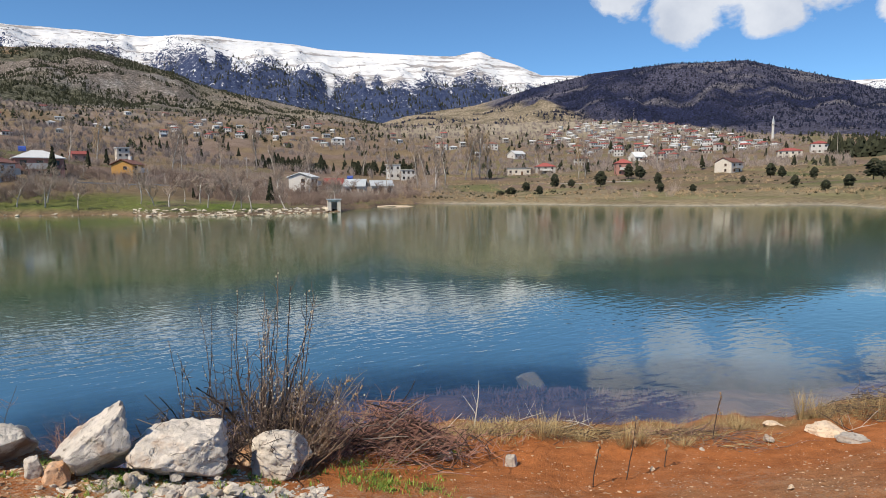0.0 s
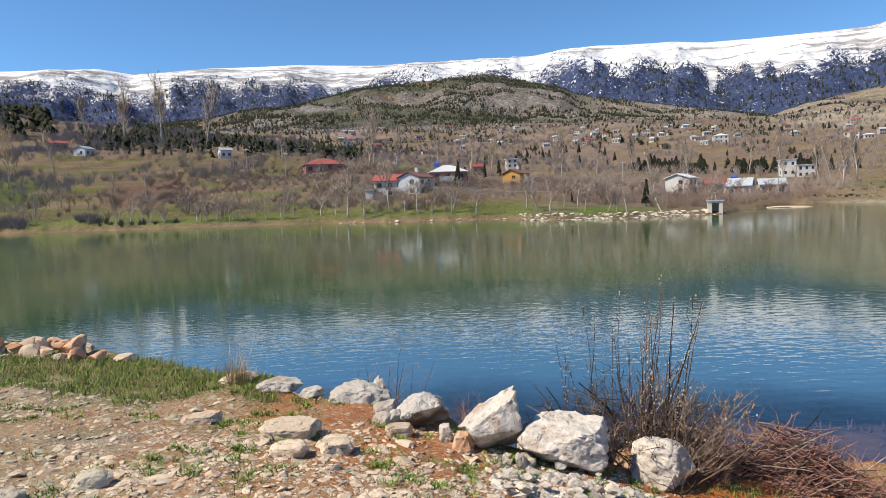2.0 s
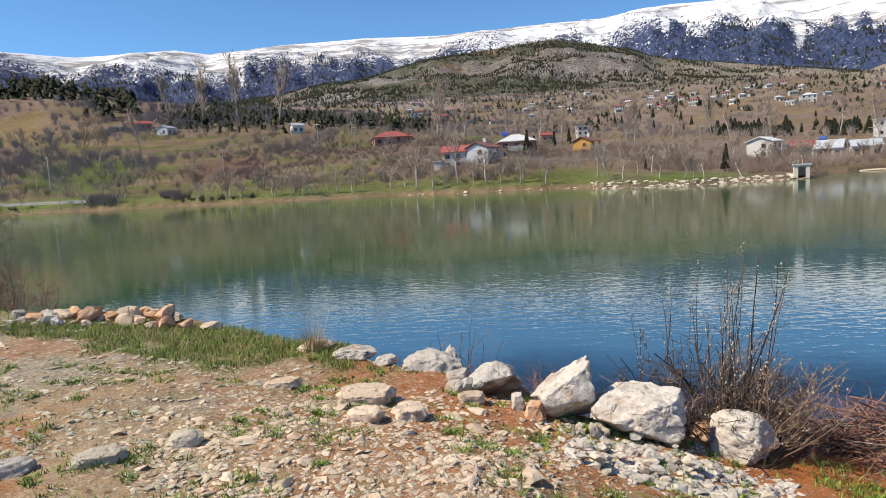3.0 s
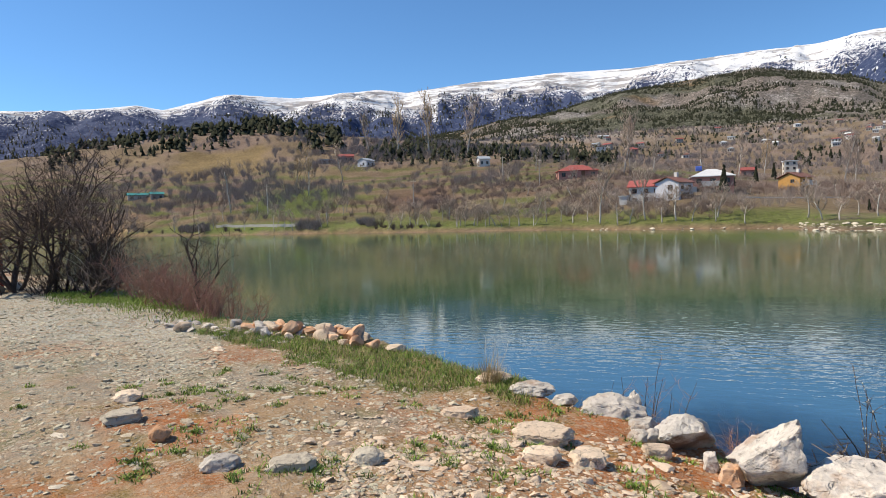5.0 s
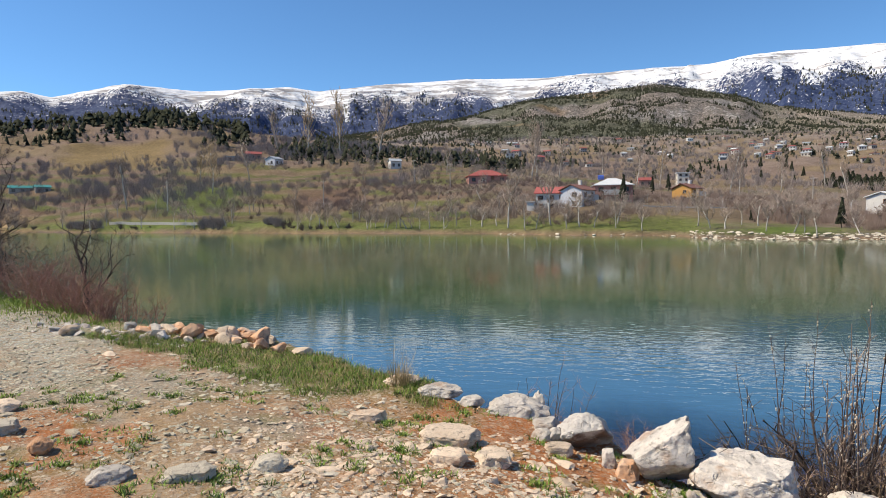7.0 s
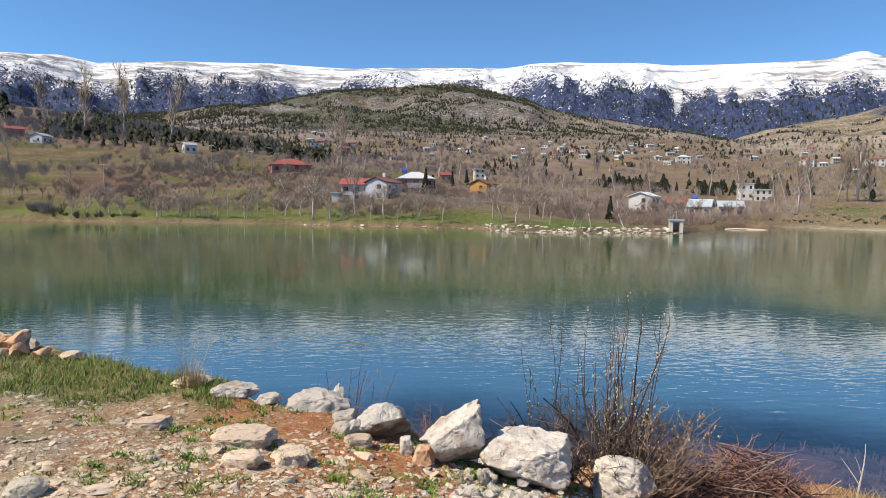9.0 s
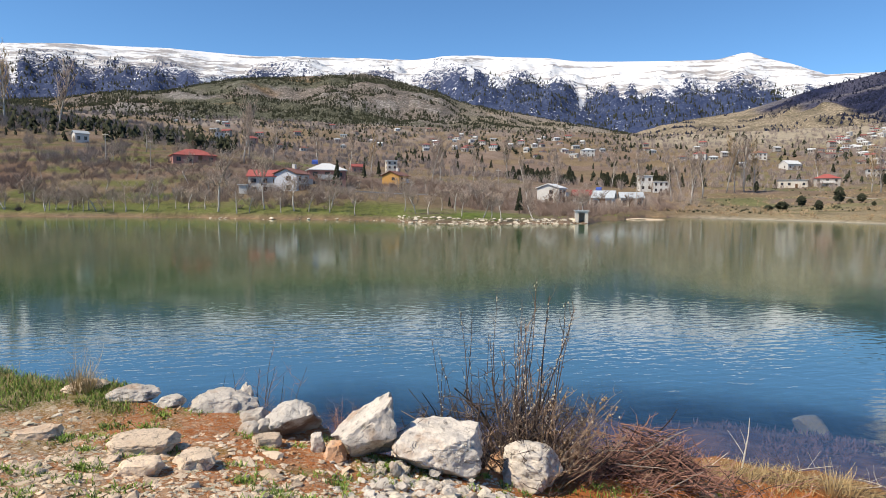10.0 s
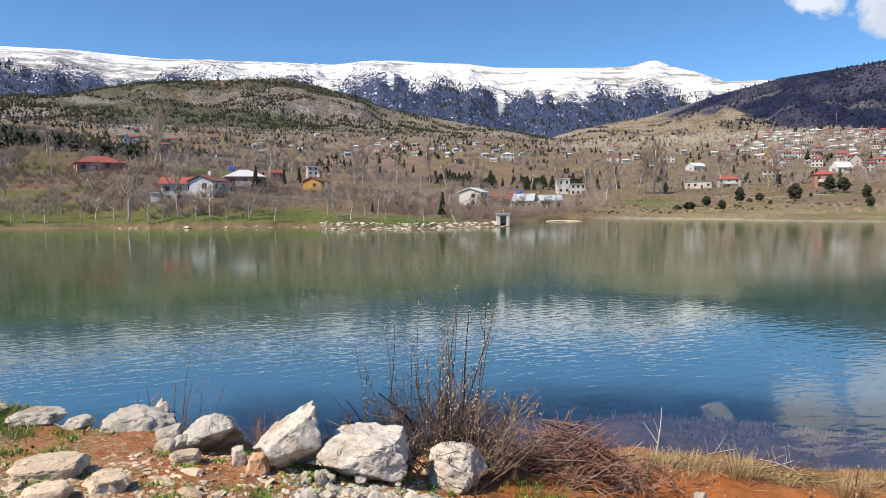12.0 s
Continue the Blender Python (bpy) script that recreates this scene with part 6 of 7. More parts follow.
house("low house with a grey sheet roof", 12.1, 153, 4.8, 4.5, 2.2, "gable", WALL_CREAM, ROOF_GREY, 8, 1.3, 1, 3, "door")
house("white flat-roofed modern house with a taller wing", 13.2, 285, 5.0, 7, 6.6, "flat", WALL_WHITE, WALL_WHITE, 12, 1, 2, 2)
house("white flat-roofed modern house with wide windows", 14.4, 283, 6.2, 7, 4.6, "flat", WALL_WHITE, WALL_WHITE, 12, 1, 2, 3)
house("white house with a pale roof in the fields", 8.4, 505, 9.5, 8, 5.0, "hip", WALL_WHITE, ROOF_WHITE, 10, 1.6, 2, 3)
house("white house with a red roof in the fields", 17.5, 515, 9, 8, 4.6, "hip", WALL_WHITE, ROOF_RED, -8, 1.9, 2, 3)
house("long white house beyond the poplars", 21.8, 500, 11, 8, 4.8, "hip", WALL_WHITE, ROOF_BROWN, 5, 1.6, 2, 4)
house("white chalet with a bright pale roof", 24.1, 447, 9.5, 8, 3.4, "gable", WALL_WHITE, ROOF_WHITE, 40, 2.4, 1, 3)
house("low cream house with a terrace near the shore", 24.3, 330, 11.5, 7, 3.6, "flat", WALL_CREAM, ROOF_GREY, 5, 1, 1, 4, "door")
house("dark house with a red roof among trees", 26.6, 330, 9.8, 8, 3.8, "hip", WALL_GREY, ROOF_RED, 5, 1.9, 2, 3, "balcony")
house("tall red and white house above the shore", 33.2, 283, 6.2, 6, 5.2, "hip", WALL_PINK, ROOF_RED, 10, 1.8, 2, 2, "balcony")
house("unfinished gabled house above the shore", 41.5, 282, 8.5, 7, 4.0, "gable", WALL_CREAM, ROOF_BROWN, 62, 2.0, 2, 2, "balcony")
house("bright white gabled house at the village edge", 34.4, 408, 8.4, 7, 2.4, "gable", WALL_WHITE, ROOF_WHITE, 35, 3.2, 1, 3)
house("dark gabled house with a steep pale-edged roof", 35.4, 440, 6.6, 6, 3.2, "gable", WALL_GREY, ROOF_BROWN, 80, 3.6, 2, 2)
house("white two-storey house with a dark roof below the village", 29.7, 376, 8.0, 6, 4.2, "hip", WALL_WHITE, ROOF_BROWN, 6, 1.4, 2, 4)
house("long red-roofed house at the edge of the village", 45.8, 420, 12.5, 9, 4.4, "hip", WALL_CREAM, ROOF_RED, 5, 1.8, 2, 4)
house("tall white house with a red roof at the village edge", 47.8, 458, 9.5, 8, 6.2, "hip", WALL_WHITE, ROOF_RED, 5, 1.8, 2, 3)
house("small red hut under the wooded hill", -45.7, 305, 7.5, 5, 2.4, "gable", WALL_PINK, ROOF_RED, 5, 1.3, 1, 3)
house("small blue and white house under the wooded hill", -43.9, 276, 5.2, 5, 2.8, "gable", WALL_BLUE_AND_SHADE, ROOF_GREY, 50, 1.2, 1, 2)
house("low grey hut under the wooded hill", -47.3, 300, 5.2, 4, 2.0, "flat", WALL_GREY, ROOF_GREY, 0, 1, 1, 2)
house("low hut under a teal tarpaulin", -62.5, 272, 8.0, 4, 1.9, "gable", WALL_GREY, SHEET_TEAL, 5, 0.9, 1, 3)
house("small hut under a teal tarpaulin", -61.2, 266, 4.5, 4, 1.9, "gable", WALL_GREY, SHEET_TEAL, 5, 0.9, 1, 2)

# pump hut at the water's edge
hut = thing("pump_hut", "small grey concrete hut with an open doorway at the water", "hut", at=on_ground(8.0, 87.5, 0.35, -4) @ Matrix.Scale(0.88, 4))
part("wall", Shape().box(-0.95, -0.9, 0, -0.45, -0.7, 2.0).box(0.45, -0.9, 0, 0.95, -0.7, 2.0).box(-0.45, -0.9, 1.75, 0.45, -0.7, 2.0).box(-0.95, -0.7, 0, -0.8, 0.75, 2.0).box(0.8, -0.7, 0, 0.95, 0.75, 2.0).box(-0.95, 0.75, 0, 0.95, 0.9, 2.0), WALL_CREAM, hut)
part("roof", Shape().box(-1.1, -1.05, 2.004, 1.1, 1.05, 2.16), ROOF_GREY, hut, "grey concrete slab roof")
part("floor", Shape().box(-0.79, -0.69, 0.1, 0.79, 0.74, 0.2), WALL_GREY, hut)

# village houses
vr = random.Random(17)
VILLAGE_WALLS = [WALL_WHITE, WALL_GREY, WALL_WHITE, WALL_GREY, WALL_CREAM, WALL_WHITE]
VILLAGE_ROOFS = [ROOF_WHITE, ROOF_BROWN, ROOF_RED, ROOF_RED, ROOF_GREY, ROOF_WHITE, ROOF_BROWN]
PROTOS = []
for k in range(14):
    wall, roof = VILLAGE_WALLS[k % 6], VILLAGE_ROOFS[k % 7]
    words = {WALL_WHITE: "white", WALL_CREAM: "cream", WALL_PINK: "salmon", WALL_GREY: "grey"}[wall], {ROOF_RED: "red", ROOF_BROWN: "brown", ROOF_GREY: "grey", ROOF_WHITE: "pale"}[roof]
    PROTOS.append((f"{words[0]} village house with a {words[1]} roof", vr.uniform(3.4, 6.2), vr.uniform(3, 4.4), vr.choice([1.4, 1.9, 2.4, 3.4]), vr.choice(["hip", "gable", "hip", "flat"]), wall, roof))
placed = []
made = {}


def village(count, az0, az1, r0, r1, gap, group, shape=lambda az, r: True):
    tries = n = 0
    while n < count and tries < count * 40:
        tries += 1
        az, r = vr.uniform(az0, az1), r0 + (r1 - r0) * vr.random()
        x, y = polar(az, r)
        if not shape(az, r) or any((x - a) ** 2 + (y - b) ** 2 < gap**2 for a, b in placed):
            continue
        placed.append((x, y))
        k = vr.randrange(len(PROTOS))
        label, w, d, h, kind, wall, roof = PROTOS[k]
        if (k, group) in made:
            copy_thing(made[k, group], pose(x, y, ground_z(x, y) - 0.9, 0, 0, vr.uniform(-35, 35) - az))
        else:
            made[k, group] = house(label, az, r, w, d, h + 0.7, kind, wall, roof, vr.uniform(-30, 30), None, 2 if h > 2.9 else 1, 3, "", group, 0.35, False)
        n += 1


village(235, 25.5, 48, 385, 800, 9.0, "village on the hillside", lambda az, r: r < 790 - 26 * max(0, 29.5 - az) * 2 and r < 790 - 22 * max(0, az - 38) * 1.6 and r > 390 + 12 * abs(az - 35.5))
village(42, -6, 8, 490, 690, 12, "houses in the valley")
village(14, 8, 24, 430, 640, 22, "houses in the valley")
village(22, -27, -3, 400, 760, 20, "houses on the slope")

# minaret
mina = thing("minaret", "slender white minaret with a pointed cap above the village", "minaret", at=on_ground(44.6, 640, 1.0))
part("shaft", Shape().tube([(0, 0, 0), (0, 0, 17)], 1.15, 1.0, 12), WALL_WHITE, mina)
part("balcony", Shape().tube([(0, 0, 14.0), (0, 0, 14.9)], 1.2, 1.7, 12), WALL_WHITE, mina)
part("cap", Shape().tube([(0, 0, 17), (0, 0, 22)], 1.05, 0.08, 12), ROOF_GREY, mina)

# ---- trees ----


def bare_tree(seed, height, spread, bark, twig, poplar=False):
    """Trunk, limbs and a crown of fine twigs for a leafless tree, as two meshes."""
    rs = random.Random(seed)
    trunk, crown = Shape(), Shape()

    def grow(p, d, ln, rad, depth):
        n = (4, 4, 2, 2)[depth]
        pts = twig_path(rs, p, d, ln, 0.10, n, 0.06)
        (trunk if depth == 0 else crown).tube(pts, rad, rad * 0.55, 6 if depth == 0 else 3)
        if depth == 3:
            return
        for _ in range((7, 5, 3)[depth] if not poplar else (20, 3, 3)[depth]):
            k = rs.uniform(0.3, 1.0) * n if depth else rs.uniform(0.8 if poplar else 1.6, 4)
            i = min(int(k), n - 1)
            q = pts[i].lerp(pts[i + 1], k - i)
            a = rs.uniform(0, 6.28)
            out = 0.32 if poplar else spread
            nd = Vector((math.cos(a) * out, math.sin(a) * out, rs.uniform(0.55, 1.0)))
            grow(q, nd, ln * (rs.uniform(0.20, 0.34) if poplar and depth == 0 else rs.uniform(0.42, 0.68)), max(rad * 0.45, 0.032), depth + 1)

    if poplar:
        grow(Vector((0, 0, -0.3)), (0, 0, 1), height, height * 0.014, 0)
    else:
        for _ in range(rs.choice([1, 1, 2])):
            grow(Vector((0, 0, -0.3)), (rs.gauss(0, 0.16), rs.gauss(0, 0.16), 1), height * 0.50, height * 0.017, 0)
    return trunk.mesh("trunk", bark), crown.mesh("crown", twig)


def bough_tree(seed, height, width, mat, pointed):
    """A conifer: a trunk and a crown of many small drooping boughs."""
    rs = random.Random(seed)
    trunk = Shape().tube([(0, 0, -0.3), (0, 0, height * 0.92)], height * 0.028, 0.02, 6)
    crown = Shape()
    for k in range(150):
        u = rs.random() ** 0.8
        z = height * (0.14 + 0.84 * u)
        reach = width / 2 * ((1 - u) ** 0.8 if pointed else math.sin(math.pi * min(0.97, 0.16 + 0.8 * u)) ** 0.6) * rs.uniform(0.65, 1.15)
        a = rs.uniform(0, 6.28)
        c, s = math.cos(a), math.sin(a)
        base = Vector((c * reach * 0.2, s * reach * 0.2, z))
        tip = Vector((c * reach, s * reach, z - (0.12 if pointed else -0.04) * reach))
        side = Vector((-s, c, 0)) * (0.22 * width * rs.uniform(0.4, 0.8))
        mid = base.lerp(tip, 0.6)
        crown.add([base, mid + side + Vector((0, 0, rs.uniform(-0.1, 0.1) * width)), tip, mid - side, mid + Vector((0, 0, 0.14 * width))], [(0, 1, 4), (1, 2, 4), (2, 3, 4), (3, 0, 4)])
    return trunk.mesh("trunk", BARK_BROWN), crown.mesh("crown", mat, True)


def tree_proto(name, label, category, meshes, group):
    root = thing(name, label, category, group)
    part("trunk", meshes[0], None, root)
    part("crown", meshes[1], None, root)
    return root


BARE = [tree_proto("bare_tree", "leafless grey-barked tree on the far shore", "tree", bare_tree(600 + k, 7.0, 0.75, BARK_FAR, TWIG_GREY), "bare trees on the far shore") for k in range(5)]
BROWN = [tree_proto("bare_tree", "leafless brownish tree among the houses", "tree", bare_tree(620 + k, 6.0, 0.85, BARK_BROWN, TWIG_BROWN), "bare trees among the houses") for k in range(3)]
POPLAR = [tree_proto("poplar", "tall slender leafless poplar", "tree", bare_tree(640 + k, 11.0, 0.3, BARK_FAR, TWIG_OCHRE if k == 1 else TWIG_GREY, True), "poplars") for k in range(3)]
PINE = [tree_proto("pine", "dark green pointed conifer", "tree", bough_tree(660 + k, 7.0, 3.7, FOLIAGE_PINE, True), "conifers") for k in range(3)]
ROUND = [tree_proto("pine", "rounded olive-green pine on the dry shore", "tree", bough_tree(680 + k, 4.0, 3.2, FOLIAGE_ROUND, False), "rounded pines on the dry shore") for k in range(3)]
used = set()
tr = random.Random(29)


def plant(kinds, az, r, scale, wide=1.0):
    k = tr.choice(kinds)
    x, y = polar(az, r)
    m = pose(x, y, ground_z(x, y), tr.uniform(-3, 3), tr.uniform(-3, 3), tr.uniform(0, 360))
    if k.name in used:
        k = copy_thing(k, m)
    used.add(k.name)
    k.matrix_world = m
    k.scale = (scale * wide, scale * wide, scale)
    return k


# single trees along the far shore
for az, h, wide in ((-25.8, 6.6, 1.1), (-28.1, 8.2, 0.6), (-23.5, 12.5, 0.75), (-19.7, 10.8, 0.7), (-22.0, 7.5, 0.9), (-17.2, 7.0, 1.1), (-30.5, 6.5, 1.0), (-32.5, 6.8, 1.0), (-34.5, 6.0, 1.0), (-36.0, 5.5, 1.0), (-38.5, 5.5, 0.9), (-41.0, 5.0, 0.9), (-14.2, 6.0, 1.1), (-47.5, 7.5, 0.8), (-52.0, 8.0, 0.7), (-50.5, 6.5, 0.9),
                    (-24.5, 5.5, 1.0), (-29.2, 5.0, 1.1), (-31.4, 5.0, 1.0), (-26.8, 4.6, 1.0), (-21.0, 5.5, 1.0), (-18.4, 5.0, 1.1), (-16.0, 5.5, 1.0), (-12.0, 5.0, 1.0), (-5.5, 5.0, 1.0), (-2.5, 4.2, 1.1), (-0.6, 5.5, 1.0), (1.0, 4.5, 1.0), (3.9, 5.0, 0.9), (-57.0, 6.0, 1.0), (-60.0, 7.0, 0.9)):
    plant(BARE, az, float(far_shore(np.array([az]))[0]) + tr.uniform(2, 8), h / 7.0, wide)
for k in range(20):
    az = tr.uniform(-64, -28)
    plant(BARE, az, float(far_shore(np.array([az]))[0]) + tr.uniform(0.5, 6), tr.uniform(0.4, 0.9))
for k in range(70):
    az = tr.uniform(-64, 10)
    plant(BARE, az, float(far_shore(np.array([az]))[0]) + 5 + 90 * tr.random() ** 1.4, tr.uniform(0.5, 1.0))
for k in range(130):
    az = tr.uniform(-62, 18)
    plant(BROWN, az, float(far_shore(np.array([az]))[0]) + 22 + 260 * tr.random() ** 1.4, tr.uniform(0.5, 0.95))
for az, r, h in ((-21.4, 190, 15), (-20.9, 195, 13), (-15.2, 200, 11), (-38.3, 300, 24), (-41.0, 305, 22), (-34.9, 290, 21), (-43.6, 330, 17), (5.3, 170, 10), (5.9, 172, 11), (3.0, 220, 10), (-4.5, 210, 11), (-5.2, 205, 12), (17.0, 210, 12), (17.8, 212, 13), (16.2, 214, 11), (15.4, 190, 10), (16.9, 180, 11), (19.6, 270, 17), (20.2, 272, 18), (20.9, 275, 18), (21.6, 278, 16), (29.5, 270, 14), (30.1, 272, 13), (26.0, 330, 15), (36.0, 340, 16), (13.0, 250, 13), (-49.0, 210, 13), (-50.0, 215, 12), (-55.5, 190, 12), (-46.0, 240, 12), (-28.9, 210, 9), (-19.0, 240, 11), (-12.5, 210, 12), (-10.6, 260, 14), (-1.5, 260, 12), (1.5, 300, 15), (10.5, 300, 14)):
    plant(POPLAR, az, r, h / 11.0, 1.15)
for az, r, h in ((-13.6, 138, 5.5), (-12.9, 150, 4.2), (-11.2, 180, 4.5), (2.6, 97, 3.8), (-3.6, 104, 1.7), (-9.9, 200, 5), (16.2, 300, 7), (17.2, 290, 6), (13.2, 330, 7)):
    plant(PINE, az, r, h / 7.0, 0.8)
# copse of pines behind the shore houses
for k in range(96):
    plant(ROUND + PINE, tr.uniform(1.5, 7.3) if k % 3 else tr.uniform(9.5, 15.2), tr.uniform(300, 375), tr.uniform(0.5, 0.95), 1.6)
for k in range(14):
    plant(PINE, tr.uniform(9.0, 15.5), tr.uniform(300, 360), tr.uniform(0.6, 1.0), 1.2)
for k in range(60):
    plant(PINE, tr.uniform(-10, 50), tr.uniform(290, 520), tr.uniform(0.5, 1.0), 1.0)
for az, r, w, h in ((25.0, 172, 3.0, 3.0), (26.2, 151, 2.4, 2.6), (27.5, 200, 3.7, 5.2), (28.2, 190, 2.0, 1.8), (28.9, 176, 2.5, 2.5), (29.7, 166, 1.2, 1.3), (31.4, 190, 4.6, 5.2), (33.7, 250, 5.0, 6.2), (34.6, 247, 5.4, 5.4), (36.1, 190, 3.0, 4.2), (36.35, 147, 2.2, 2.6), (32.5, 200, 1.4, 1.4), (23.7, 154, 3.6, 2.2), (22.7, 146, 2.6, 1.5), (21.8, 276, 2.4, 5.2), (38.9, 147, 2.0, 2.0), (42.6, 190, 2.0, 2.4), (46.3, 170, 2.6, 3.4), (48.4, 150, 2.4, 2.6), (49.9, 160, 3.0, 3.2), (51.4, 200, 6, 6), (44.6, 220, 4, 5), (45.4, 215, 3, 4), (47.6, 210, 3, 4), (52.0, 205, 5, 5.5)):
    plant(ROUND, az, r, 0.85 * h / 4.0, (w / 3.2) / (h / 4.0))
for p in (*BARE, *BROWN, *POPLAR, *PINE, *ROUND):
    if p.name not in used:
        plant([p], -8 + 3 * tr.random(), 230, 0.6)


def scatter(count, az0, az1, r0, r1, seed, power=1.0, mask=None, bare=0.93):
    rs = np.random.RandomState(seed)
    az, r = rs.uniform(az0, az1, count), r0 + (r1 - r0) * rs.random_sample(count) ** power
    x, y = r * np.sin(np.radians(az)), r * np.cos(np.radians(az))
    ok = (r > far_shore(az) + 2)
    # open fields: the mown one under the pines, and the dry shore below the village
    ok &= ~((az > -60) & (az < -52.3) & (r > 320) & (r < 384))
    ok &= ~((az > 17.5) & (r < 310) & (rs.random_sample(count) < bare))
    if mask is not None:
        ok &= mask(az, r, x, y)
    return x[ok], y[ok], az[ok], r[ok]


def scrub(name, spots, mat, label, h0, h1, blades, width, seed, spread=0.6, z=None):
    """Leafless scrub: fans of fine upright twigs."""
    x, y, az, r = spots
    rs = np.random.RandomState(seed)
    n = len(x)
    z = land(x, y) if z is None else z
    h = rs.uniform(h0, h1, n)
    a = rs.uniform(0, 6.28, (n, blades))
    k = rs.random_sample((n, blades)) ** 0.7 * spread
    base = np.stack([np.repeat(x[:, None], blades, 1), np.repeat(y[:, None], blades, 1), np.repeat(z[:, None] - 0.1, blades, 1)], -1)
    root = base + np.stack([np.cos(a) * k * 0.35, np.sin(a) * k * 0.35, rs.uniform(0, 0.35, (n, blades))], -1) * h[:, None, None]
    tip = base + np.stack([np.cos(a) * k, np.sin(a) * k, rs.uniform(0.5, 1.0, (n, blades))], -1) * h[:, None, None]
    w = width * rs.uniform(0.5, 1.2, (n, blades))[..., None] * np.stack([np.cos(np.radians(az)), -np.sin(np.radians(az)), 0 * az], -1)[:, None, :]
    v = np.stack([root - w, root + w, tip], 2).reshape(-1, 3)
    return build_arrays(name, v, np.arange(len(v)).reshape(-1, 3), mat, label, "scrub")


scrub("scrub", scatter(4200, -40, 16, 88, 210, 1, 1.1, lambda az, r, x, y: (fbm(x / 16, y / 16, 3, 301) > -0.05) & (r > far_shore(az) + 7)), TWIG_BROWN, "brown leafless scrub behind the far shore", 0.8, 2.2, 46, 0.02, 2, 0.9)
scrub("scrub", scatter(3000, -66, 50, 110, 340, 3, 1.0, lambda az, r, x, y: (fbm(x / 25, y / 25, 3, 302) > 0.05) & (r > far_shore(az) + 12)), TWIG_GREY, "grey leafless thicket on the far slopes", 1.5, 3.8, 56, 0.02, 4, 0.7)
scrub("scrub", scatter(1100, -66, -28, 120, 400, 5, 1.0, lambda az, r, x, y: fbm(x / 20, y / 20, 3, 303) > 0), TWIG_BROWN, "brown leafless orchard on the slope", 1.5, 3.8, 50, 0.024, 6, 0.7)
scrub("scrub", scatter(8500, -64, 46, 280, 900, 7, 0.9, lambda az, r, x, y: fbm(x / 50, y / 50, 3, 304) > -0.25), TWIG_MAUVE, "distant bare thicket among the houses", 2.0, 5.5, 22, 0.12, 8, 0.5)
scrub("scrub", scatter(220, 13.5, 30, 100, 175, 9, 1.0, lambda az, r, x, y: (r < far_shore(az) + 20) & (r > far_shore(az) + 3)), TWIG_OCHRE, "reddish-ochre reeds and scrub behind the shore", 0.8, 2.0, 26, 0.04, 10)
scrub("scrub", scatter(4500, -66, -36, 118, 230, 11, 1.0, lambda az, r, x, y: (r < far_shore(az) + 5) & (fbm(x / 8, y / 8, 2, 305) > 0.0)), BARK_BUSH, "low dark leafless bushes at the waterline", 0.6, 1.8, 30, 0.04, 12)
scrub("scrub", scatter(1700, -68, -30, 190, 400, 15, 1.0, lambda az, r, x, y: fbm(x / 35, y / 35, 3, 308) > -0.05), TWIG_MAUVE, "mauve-grey bare orchard trees on the slope", 2.5, 5.5, 46, 0.035, 16, 0.6)
scrub("scrub", scatter(1900, -50.0, -43.5, 116, 150, 17, 1.0, lambda az, r, x, y: (r < far_shore(az) + 7) & (fbm(x / 5, y / 5, 2, 309) > -0.2)), TWIG_MAUVE, "dense brown leafless bushes along the waterline", 0.5, 2.6, 30, 0.035, 18, 0.9)
scrub("scrub", scatter(500, -59.6, -57.4, 140, 185, 19, 1.0, lambda az, r, x, y: (r < far_shore(az) + 9) & (r > far_shore(az) + 2)), TWIG_MAUVE, "brown leafless bushes beside a low wall", 0.8, 2.8, 30, 0.04, 20, 0.9)
scrub("scrub", scatter(1500, 22, 50, 330, 760, 37, 0.9, lambda az, r, x, y: fbm(x / 30, y / 30, 3, 321) > -0.1), TWIG_MAUVE, "bare trees between the village houses", 2.0, 5.0, 30, 0.07, 38, 0.55)
scrub("scrub", scatter(5000, 15, 52, 112, 330, 39, 1.0, lambda az, r, x, y: fbm(x / 12, y / 12, 3, 322) > 0.0, 0.5), TWIG_OCHRE, "dry yellowish bushes on the dry shore", 0.2, 1.2, 22, 0.03, 40, 0.9)
scrub("scrub", scatter(3200, 15, 53, 130, 340, 41, 1.0, lambda az, r, x, y: fbm(x / 15, y / 15, 3, 323) > 0.15, 0.6), FOLIAGE_ROUND, "low dark olive shrubs on the dry shore", 0.2, 0.9, 18, 0.05, 42, 0.9)
scrub("reed_grass", scatter(5200, -66, 12, 80, 190, 13, 1.0, lambda az, r, x, y: (r < far_shore(az) + 16)), GRASS, "fresh green grass behind the far shore", 0.12, 0.4, 8, 0.03, 14, 2.2)


